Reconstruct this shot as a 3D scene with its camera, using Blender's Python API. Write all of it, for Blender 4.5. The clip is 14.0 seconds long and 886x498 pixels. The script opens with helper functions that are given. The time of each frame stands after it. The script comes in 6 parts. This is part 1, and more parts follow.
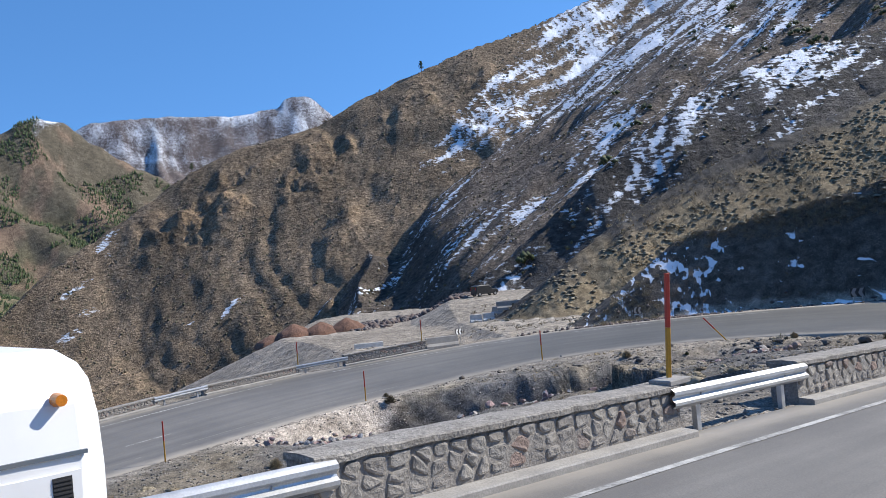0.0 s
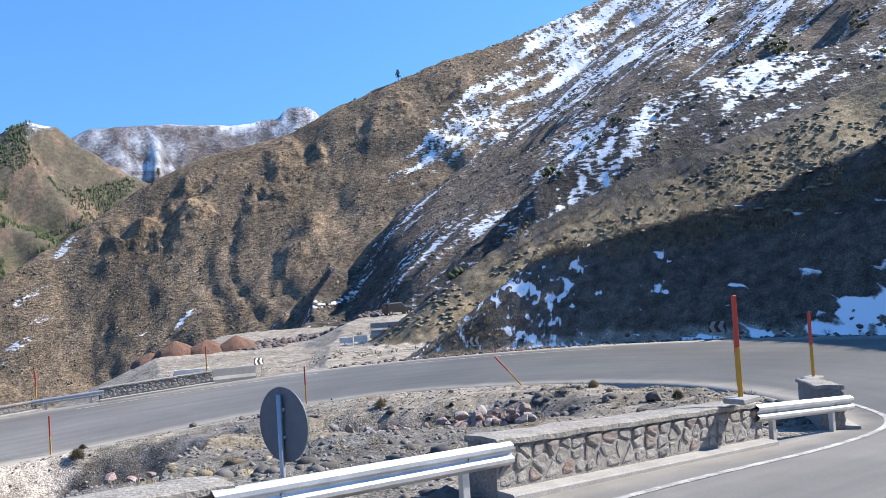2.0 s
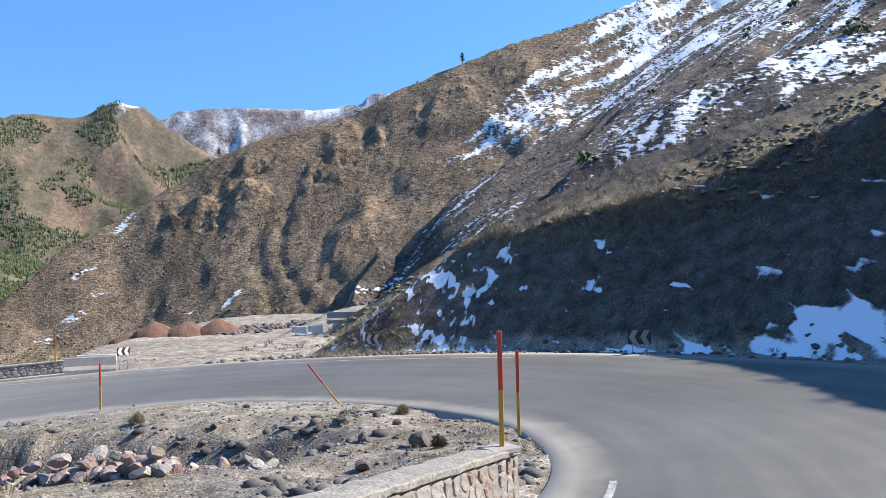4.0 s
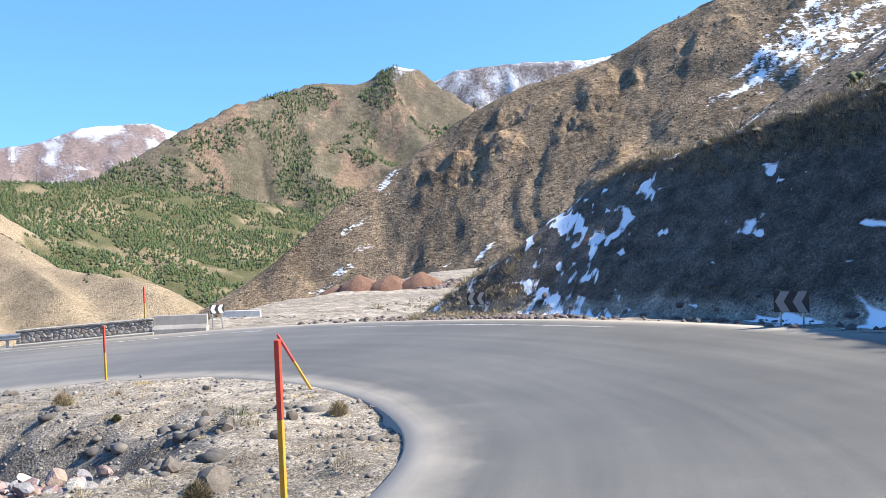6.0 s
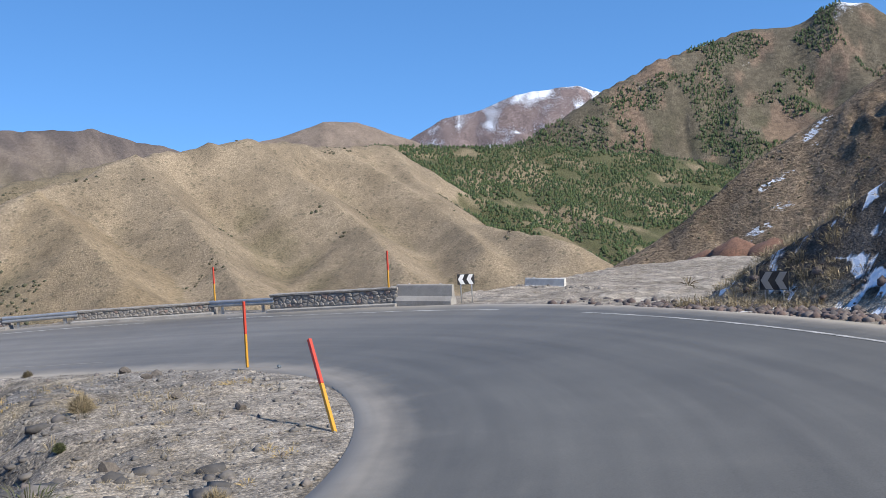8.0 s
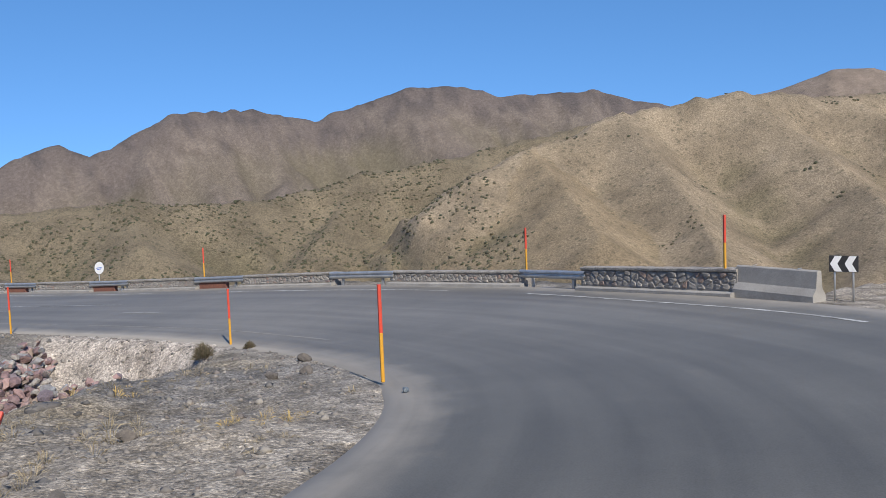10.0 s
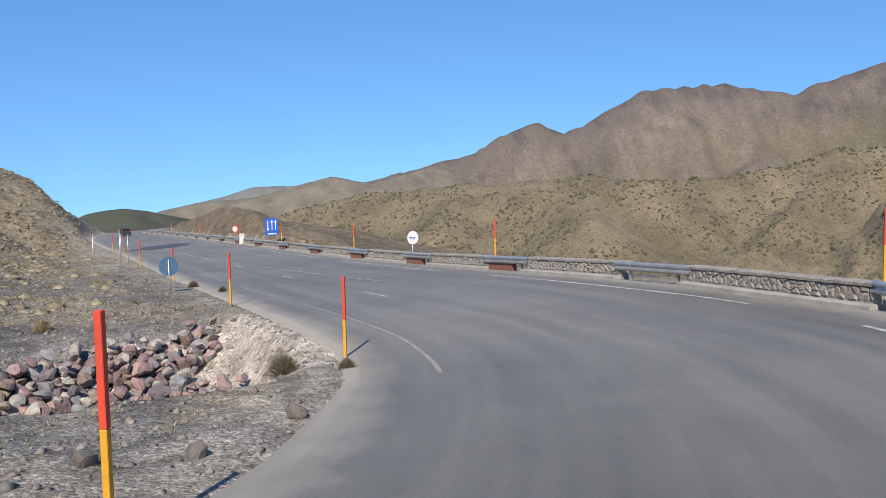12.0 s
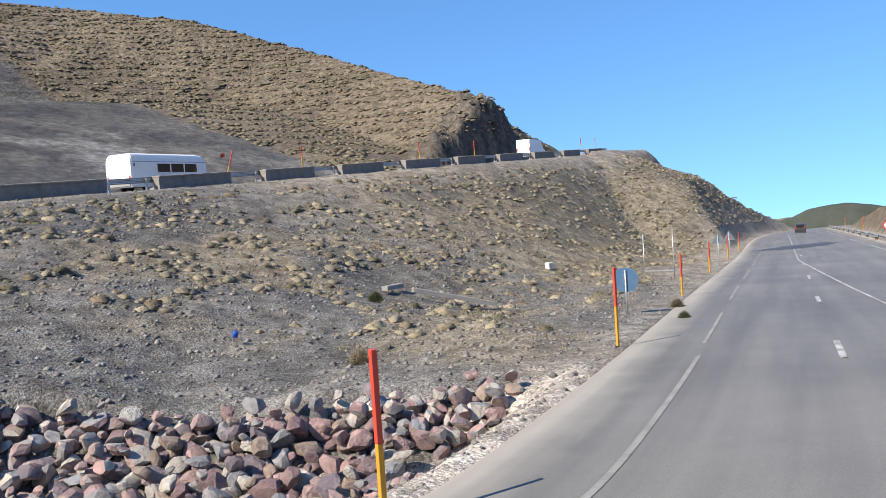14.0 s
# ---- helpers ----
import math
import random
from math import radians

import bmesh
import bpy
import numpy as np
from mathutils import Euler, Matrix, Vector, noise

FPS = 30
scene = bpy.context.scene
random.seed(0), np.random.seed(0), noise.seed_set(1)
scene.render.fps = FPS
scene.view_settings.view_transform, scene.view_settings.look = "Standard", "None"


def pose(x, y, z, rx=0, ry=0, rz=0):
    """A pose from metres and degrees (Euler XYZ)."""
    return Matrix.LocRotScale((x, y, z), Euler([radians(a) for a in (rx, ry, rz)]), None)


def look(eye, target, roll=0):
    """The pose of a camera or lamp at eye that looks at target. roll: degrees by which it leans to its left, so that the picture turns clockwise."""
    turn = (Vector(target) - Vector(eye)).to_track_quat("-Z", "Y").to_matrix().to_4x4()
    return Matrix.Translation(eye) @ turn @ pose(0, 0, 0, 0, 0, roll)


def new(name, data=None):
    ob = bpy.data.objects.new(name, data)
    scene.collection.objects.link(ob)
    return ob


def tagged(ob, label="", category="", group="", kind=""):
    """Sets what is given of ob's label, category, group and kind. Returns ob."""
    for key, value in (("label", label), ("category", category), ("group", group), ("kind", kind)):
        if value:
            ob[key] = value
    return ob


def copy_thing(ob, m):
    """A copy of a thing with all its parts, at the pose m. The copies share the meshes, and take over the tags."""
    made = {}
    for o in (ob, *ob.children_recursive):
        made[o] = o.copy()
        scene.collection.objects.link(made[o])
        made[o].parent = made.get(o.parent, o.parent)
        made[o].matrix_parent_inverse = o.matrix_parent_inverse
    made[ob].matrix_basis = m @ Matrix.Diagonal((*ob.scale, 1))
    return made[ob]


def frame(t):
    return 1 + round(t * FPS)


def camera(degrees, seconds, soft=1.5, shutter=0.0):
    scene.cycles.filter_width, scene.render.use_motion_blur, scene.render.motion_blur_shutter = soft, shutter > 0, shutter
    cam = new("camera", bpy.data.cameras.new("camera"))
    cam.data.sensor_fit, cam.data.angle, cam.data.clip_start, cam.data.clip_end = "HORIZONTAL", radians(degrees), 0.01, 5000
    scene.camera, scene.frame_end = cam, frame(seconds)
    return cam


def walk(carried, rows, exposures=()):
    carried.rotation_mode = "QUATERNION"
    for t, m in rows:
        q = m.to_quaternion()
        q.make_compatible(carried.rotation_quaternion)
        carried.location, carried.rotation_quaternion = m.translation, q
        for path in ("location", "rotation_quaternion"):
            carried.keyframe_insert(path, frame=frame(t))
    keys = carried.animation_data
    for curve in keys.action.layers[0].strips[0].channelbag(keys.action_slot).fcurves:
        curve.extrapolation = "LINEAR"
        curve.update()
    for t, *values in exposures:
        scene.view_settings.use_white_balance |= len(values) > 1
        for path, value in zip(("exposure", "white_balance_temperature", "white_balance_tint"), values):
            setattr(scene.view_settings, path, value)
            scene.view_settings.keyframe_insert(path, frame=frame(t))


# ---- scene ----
cam = camera(54.6, 14.0, 0.8)
PATH = [
    (0, (2.784, -4.32, 4.709), (2.645, -2.326, 4.745), -4.9),
    (0.3, (4.824, -2.139, 4.605), (4.686, -0.144, 4.636), -4.5),
    (0.5, (6.041, -1.049, 4.498), (5.905, 0.946, 4.536), -4.8),
    (1, (9.34, 2.169, 4.309), (9.205, 4.164, 4.347), -4.8),
    (1.5, (12.351, 5.154, 4.097), (12.213, 7.149, 4.149), -4.4),
    (2, (15.165, 7.813, 3.978), (15.024, 9.807, 4.047), -3.6),
    (2.2, (16.268, 8.904, 3.935), (16.128, 10.898, 4.006), -3.5),
    (4.3, (25.493, 20.132, 3.304), (25.085, 22.089, 3.35), -1.0),
    (5, (27.514, 24.028, 3.123), (26.878, 25.923, 3.158), -0.9),
    (5.5, (28.611, 27.004, 3.02), (27.825, 28.843, 3.029), -1.7),
    (6, (29.282, 30.067, 2.74), (28.348, 31.835, 2.703), -2.3),
    (6.5, (29.702, 33.147, 2.667), (28.59, 34.807, 2.58), -2.6),
    (7, (29.699, 36.182, 2.583), (28.398, 37.697, 2.483), -2.4),
    (7.5, (29.049, 39.248, 2.432), (27.574, 40.595, 2.346), -3.2),
    (8, (28.186, 42.019, 2.323), (26.533, 43.141, 2.232), -2.7),
    (8.7, (26.45, 45.707, 2.198), (24.596, 46.454, 2.125), -2.1),
    (10.8, (16.623, 54.356, 1.441), (14.652, 54.053, 1.293), -2.4),
    (11, (15.42, 54.863, 1.352), (13.464, 54.466, 1.215), -2.2),
    (11.5, (12.415, 55.913, 1.071), (10.554, 55.199, 0.917), -1.0),
    (11.7, (11.048, 56.138, 1.088), (9.229, 55.322, 0.929), -1.2),
    (12, (9.211, 56.516, 0.939), (7.458, 55.566, 0.776), -1.1),
    (12.5, (5.901, 56.639, 0.823), (4.368, 55.361, 0.695), -0.5),
    (13, (2.438, 56.299, 0.642), (1.085, 54.832, 0.509), -1.2),
    (13.3, (0.23, 55.694, 0.491), (-0.975, 54.104, 0.359), -1.7),
    (13.5, (-1.08, 55.441, 0.442), (-2.13, 53.743, 0.318), -2.2),
    (13.7, (-2.491, 54.847, 0.319), (-3.339, 53.039, 0.211), -2.9),
    (14, (-4.491, 54.081, 0.24), (-5.025, 52.156, 0.138), -3.8),
]
EXPOSURES = [(0, 0.62, 6500, 10), (0.5, 0.9, 6550, 10), (1, 1.05, 6550, 10), (1.5, 1.15, 6550, 10), (2.2, 1.15, 6550, 10), (4.3, 1.17, 6850, 10), (4.5, 1.1, 6900, 10), (5, 0.79, 6800, 10), (5.5, 0.85, 6750, 10), (6, 1.49, 6900, 10), (6.5, 1.06, 6750, 10), (7, 0.85, 6700, 10), (7.5, 0.68, 6600, 10), (8, 0.61, 6550, 10), (11, 0.33, 6750, 10), (12.5, 0.74, 6950, 10), (13.3, 0.9, 6900, 10), (14, 0.92, 7000, 10)]
walk(cam, [(t, look(eye, aim, lean)) for t, eye, aim, lean in PATH], EXPOSURES)

# ---------------------------------------------------------------- light
SUN_FROM = Vector((0.713, 0.249, 0.656)).normalized()
world = bpy.data.worlds.new("sky")
scene.world = world
world.use_nodes = True
wn = world.node_tree
sky = wn.nodes.new("ShaderNodeTexSky")
sky.sky_type = "NISHITA"
sky.sun_disc = False
sky.sun_elevation = math.asin(SUN_FROM.z)
sky.sun_rotation = math.atan2(SUN_FROM.x, SUN_FROM.y)
sky.altitude = 1900
sky.air_density = 1.0
sky.dust_density = 0.0
sky.ozone_density = 2.5
aim = wn.nodes.new("ShaderNodeTexCoord")
lift = wn.nodes.new("ShaderNodeMapping")
lift.inputs["Location"].default_value = (0, 0, 0.24)
unit = wn.nodes.new("ShaderNodeVectorMath")
unit.operation = "NORMALIZE"
wn.links.new(aim.outputs["Generated"], lift.inputs["Vector"])
wn.links.new(lift.outputs["Vector"], unit.inputs[0])
wn.links.new(unit.outputs["Vector"], sky.inputs["Vector"])
rich = wn.nodes.new("ShaderNodeHueSaturation")
rich.inputs["Saturation"].default_value = 1.21
wn.links.new(sky.outputs["Color"], rich.inputs["Color"])
wn.links.new(rich.outputs["Color"], wn.nodes["Background"].inputs["Color"])
wn.nodes["Background"].inputs["Strength"].default_value = 0.165
sun_data = bpy.data.lights.new("sun", "SUN")
sun_data.energy = 4.4
sun_data.angle = radians(0.53)
sun_data.color = (1.0, 0.95, 0.87)
sun = new("sun", sun_data)
sun.matrix_world = look((0, 0, 200), Vector((0, 0, 200)) - SUN_FROM)


# ---------------------------------------------------------------- materials
class Nodes:
    """A small builder for one procedural material."""

    def __init__(self, name):
        self.mat = bpy.data.materials.new(name)
        self.mat.use_nodes = True
        self.tree = self.mat.node_tree
        self.bsdf = self.tree.nodes["Principled BSDF"]
        self.coord = None

    def add(self, kind, **inputs):
        node = self.tree.nodes.new(kind)
        for key, value in inputs.items():
            self.put(node.inputs[key.replace("_", " ")], value)
        return node

    def put(self, socket, value):
        if isinstance(value, bpy.types.NodeSocket):
            self.tree.links.new(value, socket)
        elif isinstance(value, tuple) and len(value) == 3 and socket.type == "RGBA":
            socket.default_value = (*value, 1.0)
        else:
            socket.default_value = value

    def where(self):
        if self.coord is None:
            self.coord = self.tree.nodes.new("ShaderNodeTexCoord").outputs["Object"]
        return self.coord

    def noise(self, scale, detail=4.0, rough=0.55, stretch=None, vector=None):
        v = vector or self.where()
        if stretch:
            m = self.add("ShaderNodeMapping", Vector=v)
            m.inputs["Scale"].default_value = stretch
            v = m.outputs[0]
        n = self.add("ShaderNodeTexNoise", Vector=v, Scale=scale, Detail=detail, Roughness=rough)
        return n.outputs["Fac"]

    def cells(self, scale, feature="F1", rand=1.0):
        n = self.tree.nodes.new("ShaderNodeTexVoronoi")
        n.feature = feature
        self.put(n.inputs["Vector"], self.where())
        n.inputs["Scale"].default_value = scale
        n.inputs["Randomness"].default_value = rand
        return n

    def ramp(self, fac, lo, hi):
        m = self.add("ShaderNodeMapRange", Value=fac)
        m.inputs["From Min"].default_value, m.inputs["From Max"].default_value = lo, hi
        return m.outputs[0]

    def mix(self, fac, a, b, blend="MIX"):
        m = self.tree.nodes.new("ShaderNodeMix")
        m.data_type, m.blend_type = "RGBA", blend
        self.put(m.inputs[0], fac), self.put(m.inputs[6], a), self.put(m.inputs[7], b)
        return m.outputs[2]

    def math(self, op, a, b=0.0):
        m = self.tree.nodes.new("ShaderNodeMath")
        m.operation = op
        self.put(m.inputs[0], a), self.put(m.inputs[1], b)
        return m.outputs[0]

    def attr(self, name, kind="Fac"):
        a = self.tree.nodes.new("ShaderNodeAttribute")
        a.attribute_name = name
        return a.outputs[kind]

    def random(self):
        return self.tree.nodes.new("ShaderNodeObjectInfo").outputs["Random"]

    def island(self):
        return self.tree.nodes.new("ShaderNodeNewGeometry").outputs["Random Per Island"]

    def done(self, color, rough=0.8, bump=None, strength=0.4, distance=0.02, metal=0.0, specular=0.5):
        self.put(self.bsdf.inputs["Base Color"], color)
        self.put(self.bsdf.inputs["Roughness"], rough)
        self.put(self.bsdf.inputs["Metallic"], metal)
        self.put(self.bsdf.inputs["Specular IOR Level"], specular)
        if bump is not None:
            b = self.add("ShaderNodeBump", Height=bump, Strength=strength, Distance=distance)
            self.put(self.bsdf.inputs["Normal"], b.outputs[0])
        return self.mat


def plain(name, a, b, scale, rough=0.7, metal=0.0, grain=60.0, strength=0.25, distance=0.004, fine=0.25):
    """Two tones at a broad scale, a finer grain over both."""
    n = Nodes(name)
    big = n.ramp(n.noise(scale, 5.0, 0.6), 0.35, 0.65)
    col = n.mix(big, a, b)
    small = n.noise(grain, 3.0, 0.6)
    dark = n.mix(n.ramp(small, 0.3, 0.7), (1 - fine, 1 - fine, 1 - fine), (1 + fine * 0.4, 1 + fine * 0.4, 1 + fine * 0.4))
    col = n.mix(1.0, col, dark, "MULTIPLY")
    return n.done(col, rough, small, strength, distance, metal)


def make_ground():
    """Land: cover colour and snow come with the mesh, grain, stones, ledges and patches from noise at real size."""
    n = Nodes("ground")
    cover = n.attr("cover", "Color")
    near = n.attr("near")
    away = n.math("SUBTRACT", 1.0, near)
    rock = n.attr("rock")
    far_grain = n.noise(0.14, 9.0, 0.74)
    mid = n.noise(1.3, 6.0, 0.65)
    fine = n.noise(14.0, 5.0, 0.7)
    # small ledges along the slope, with tufts and stones on them
    ledge = n.noise(1.0, 4.0, 0.62, (0.55, 0.55, 1.5))
    tone = n.mix(n.ramp(far_grain, 0.40, 0.62), (0.6, 0.59, 0.575), (1.34, 1.32, 1.29))
    col = n.mix(n.math("MULTIPLY", n.math("ADD", rock, 0.16), 0.85), cover, n.mix(1.0, cover, tone, "MULTIPLY"))
    tone = n.mix(n.ramp(mid, 0.37, 0.63), (0.62, 0.61, 0.60), (1.32, 1.32, 1.32))
    col = n.mix(1.0, col, tone, "MULTIPLY")
    tone = n.mix(n.ramp(ledge, 0.41, 0.57), (0.55, 0.54, 0.53), (1.25, 1.24, 1.22))
    col = n.mix(n.math("MULTIPLY", n.math("MULTIPLY", away, 0.8), n.attr("ledges")), col, n.mix(1.0, col, tone, "MULTIPLY"))
    peb = n.cells(15.0)
    peb_tone = n.mix(n.ramp(n.math("ADD", peb.outputs["Color"], 0.0), 0.0, 1.0), (0.5, 0.5, 0.51), (1.5, 1.48, 1.45))
    col = n.mix(n.math("MULTIPLY", near, 0.85), col, n.mix(1.0, col, peb_tone, "MULTIPLY"))
    small = n.cells(38.0)
    col = n.mix(n.math("MULTIPLY", near, 0.9), col, n.mix(1.0, col, n.mix(small.outputs["Color"], (0.5, 0.5, 0.51), (1.5, 1.48, 1.45)), "MULTIPLY"))
    grit = n.mix(n.ramp(fine, 0.35, 0.66), (0.58, 0.58, 0.58), (1.34, 1.34, 1.34))
    col = n.mix(near, col, n.mix(1.0, col, grit, "MULTIPLY"))
    loam = n.ramp(n.noise(0.55, 5.0, 0.7), 0.48, 0.64)
    col = n.mix(n.math("MULTIPLY", n.math("MULTIPLY", loam, near), 0.6), col, n.mix(1.0, col, (0.62, 0.60, 0.57), "MULTIPLY"))
    bush = n.cells(0.24)
    size = n.ramp(n.noise(0.05, 3.0), 0.35, 0.7)
    dots = n.math("MULTIPLY", n.ramp(bush.outputs["Distance"], 0.30, 0.20), n.ramp(n.math("ADD", n.math("MULTIPLY", bush.outputs["Color"], 0.5), size), 0.35, 0.55))
    dots = n.math("MULTIPLY", dots, n.math("MULTIPLY", n.attr("scrub"), away))
    col = n.mix(n.math("MULTIPLY", dots, 0.5), col, (0.060, 0.058, 0.035))
    snow = n.attr("snow")
    breakup = n.math("ADD", n.math("MULTIPLY", n.noise(0.5, 6.0, 0.7), 0.5), n.math("MULTIPLY", n.noise(3.0, 4.0, 0.65), 0.2))
    breakup = n.math("ADD", breakup, n.math("MULTIPLY", n.noise(1.0, 5.0, 0.65, (0.8, 0.8, 2.6)), 0.4))
    wide = n.math("ADD", n.math("MULTIPLY", n.math("SUBTRACT", ledge, 0.5), 1.7), n.math("MULTIPLY", n.math("SUBTRACT", far_grain, 0.5), 0.9))
    breakup = n.math("ADD", breakup, n.math("MULTIPLY", wide, n.math("MULTIPLY", rock, away)))
    lying = n.ramp(n.math("ADD", snow, breakup), 1.0, 1.12)
    col = n.mix(lying, col, (0.83, 0.85, 0.88))
    crack = n.cells(0.11)
    block = n.cells(0.36)
    craggy = n.math("MULTIPLY", n.attr("crag"), n.math("ADD", n.math("MULTIPLY", crack.outputs["Distance"], 5.0), n.math("MULTIPLY", block.outputs["Distance"], 2.2)))
    h = n.math("ADD", n.math("MULTIPLY", n.math("MULTIPLY", far_grain, 3.0), n.math("MULTIPLY", rock, n.math("SUBTRACT", 1.02, near))), n.math("MULTIPLY", mid, n.math("SUBTRACT", 0.9, n.math("MULTIPLY", near, 0.72))))
    h = n.math("ADD", h, craggy)
    h = n.math("ADD", h, n.math("MULTIPLY", n.math("MULTIPLY", ledge, n.attr("ledges")), n.math("MULTIPLY", away, 0.55)))
    h = n.math("ADD", h, n.math("MULTIPLY", n.math("SUBTRACT", 1.0, peb.outputs["Distance"]), n.math("MULTIPLY", near, 0.03)))
    h = n.math("ADD", h, n.math("MULTIPLY", fine, n.math("MULTIPLY", near, 0.025)))
    h = n.math("MULTIPLY", h, n.math("SUBTRACT", 1.0, n.math("MULTIPLY", lying, 0.7)))
    return n.done(col, n.math("SUBTRACT", 0.95, n.math("MULTIPLY", lying, 0.35)), h, 0.8, 1.0, 0.0, 0.25)


def make_asphalt():
    """Worn asphalt: polished wheel tracks, pale dust towards the edges, patches and fine stone."""
    n = Nodes("asphalt")
    dust = n.attr("dust")
    big = n.noise(0.12, 5.0, 0.6)
    mid = n.noise(0.9, 5.0, 0.65)
    fine = n.noise(45.0, 3.0, 0.7)
    col = n.mix(n.ramp(big, 0.35, 0.65), (0.146, 0.136, 0.122), (0.186, 0.173, 0.154))
    newer = n.mix(n.ramp(big, 0.35, 0.65), (0.098, 0.095, 0.086), (0.128, 0.123, 0.110))
    col = n.mix(n.attr("newer"), col, newer)
    col = n.mix(1.0, col, n.mix(n.ramp(mid, 0.3, 0.7), (0.94, 0.94, 0.94), (1.06, 1.06, 1.055)), "MULTIPLY")
    col = n.mix(1.0, col, n.mix(n.ramp(fine, 0.3, 0.7), (0.82, 0.82, 0.82), (1.18, 1.18, 1.18)), "MULTIPLY")
    lay = n.ramp(n.math("ADD", dust, n.math("MULTIPLY", n.math("SUBTRACT", mid, 0.5), 0.75)), 0.1, 0.85)
    col = n.mix(lay, col, (0.285, 0.26, 0.226))
    flow = n.add("ShaderNodeCombineXYZ", X=n.attr("across"), Y=n.math("MULTIPLY", n.attr("length"), 0.045))
    streak = n.noise(1.1, 4.0, 0.6, None, flow.outputs[0])
    col = n.mix(1.0, col, n.mix(n.ramp(streak, 0.33, 0.67), (0.82, 0.82, 0.825), (1.14, 1.135, 1.125)), "MULTIPLY")
    drip = n.ramp(n.noise(0.6, 5.0, 0.7), 0.64, 0.74)
    col = n.mix(n.math("MULTIPLY", drip, 0.12), col, (0.07, 0.068, 0.066))
    return n.done(col, n.mix(lay, (0.62, 0.62, 0.62), (0.9, 0.9, 0.9)), fine, 0.25, 0.006, 0.0, 0.35)


GROUND = make_ground()
ASPHALT = make_asphalt()
def worn_paint():
    n = Nodes("road_paint")
    wear = n.ramp(n.math("ADD", n.math("MULTIPLY", n.noise(1.6, 5.0, 0.65), 0.6), n.math("MULTIPLY", n.noise(14.0, 4.0, 0.7), 0.4)), 0.42, 0.58)
    return n.done(n.mix(wear, (0.47, 0.46, 0.435), (0.20, 0.193, 0.18)), 0.8, n.noise(40.0), 0.2, 0.004)


PAINT_WHITE = worn_paint()
PAINT_DUSTY = plain("dusty_paint", (0.285, 0.27, 0.245), (0.205, 0.193, 0.175), 1.4, 0.85, 0.0, 14, 0.2, 0.004, 0.15)
CONCRETE = plain("concrete", (0.36, 0.34, 0.31), (0.27, 0.255, 0.235), 1.6, 0.9, 0.0, 35, 0.5, 0.01)
MASONRY = plain("masonry", (0.30, 0.275, 0.245), (0.22, 0.20, 0.18), 2.2, 0.92, 0.0, 25, 0.8, 0.02, 0.4)
STEEL = plain("galvanised_steel", (0.55, 0.56, 0.57), (0.42, 0.43, 0.44), 3.0, 0.42, 0.7, 50, 0.1, 0.002, 0.15)
RED = plain("red_paint", (0.60, 0.060, 0.032), (0.48, 0.06, 0.036), 6.0, 0.5, 0.0, 80, 0.15, 0.002, 0.2)
YELLOW = plain("yellow_paint", (0.62, 0.31, 0.025), (0.52, 0.26, 0.03), 6.0, 0.5, 0.0, 80, 0.15, 0.002, 0.2)


# ---------------------------------------------------------------- small builders
def mesh_from(verts, faces, name="mesh"):
    me = bpy.data.meshes.new(name)
    me.from_pydata([tuple(v) for v in verts], [], faces)
    me.update()
    return me


def part(name, bm, material, parent=None, label="", smooth=False):
    """Links a bmesh (or mesh) as one mesh object, under a thing or a part where one is given."""
    if isinstance(bm, bpy.types.Mesh):
        me = bm
    else:
        bmesh.ops.recalc_face_normals(bm, faces=bm.faces)
        me = bpy.data.meshes.new(name)
        bm.to_mesh(me)
        bm.free()
    if material and not me.materials:
        me.materials.append(material)
    if smooth:
        me.shade_smooth()
    ob = new(name, me)
    if parent:
        ob.parent = parent
    if label:
        ob["label"] = label
    return ob


def thing(name, m, label, category, group="", kind=""):
    ob = new(name)
    ob.empty_display_size = 0.2
    ob.matrix_world = m
    return tagged(ob, label, category, group, kind)


def box(bm, size, m=None, bevel=0.0):
    """Adds a box of that size with its base's middle at the origin of m."""
    ret = bmesh.ops.create_cube(bm, size=1.0)
    vs = ret["verts"]
    bmesh.ops.scale(bm, vec=size, verts=vs)
    bmesh.ops.translate(bm, vec=(0, 0, size[2] / 2), verts=vs)
    if m is not None:
        bmesh.ops.transform(bm, matrix=m, verts=vs)
    if bevel:
        es = {e for v in vs for e in v.link_edges}
        bmesh.ops.bevel(bm, geom=list(es), offset=bevel, segments=1, affect="EDGES", profile=0.5)
    return bm


def tube(bm, r1, r2, h, n=12, m=None):
    ret = bmesh.ops.create_cone(bm, cap_ends=True, segments=n, radius1=r1, radius2=r2, depth=h)
    bmesh.ops.translate(bm, vec=(0, 0, h / 2), verts=ret["verts"])
    if m is not None:
        bmesh.ops.transform(bm, matrix=m, verts=ret["verts"])
    return bm


def sweep(profile, stations, closed=False):
    """A mesh from a profile of (across, up) carried along stations of (place, across, up)."""
    verts, faces, n = [], [], len(profile)
    for p, a, u in stations:
        verts += [p + a * x + u * y for x, y in profile]
    last = n if closed else n - 1
    for i in range(len(stations) - 1):
        for j in range(last):
            k = (j + 1) % n
            faces.append((i * n + j, i * n + k, (i + 1) * n + k, (i + 1) * n + j))
    if closed:
        faces.append(tuple(range(n)))
        faces.append(tuple(range((len(stations) - 1) * n, len(stations) * n))[::-1])
    return mesh_from(verts, faces)


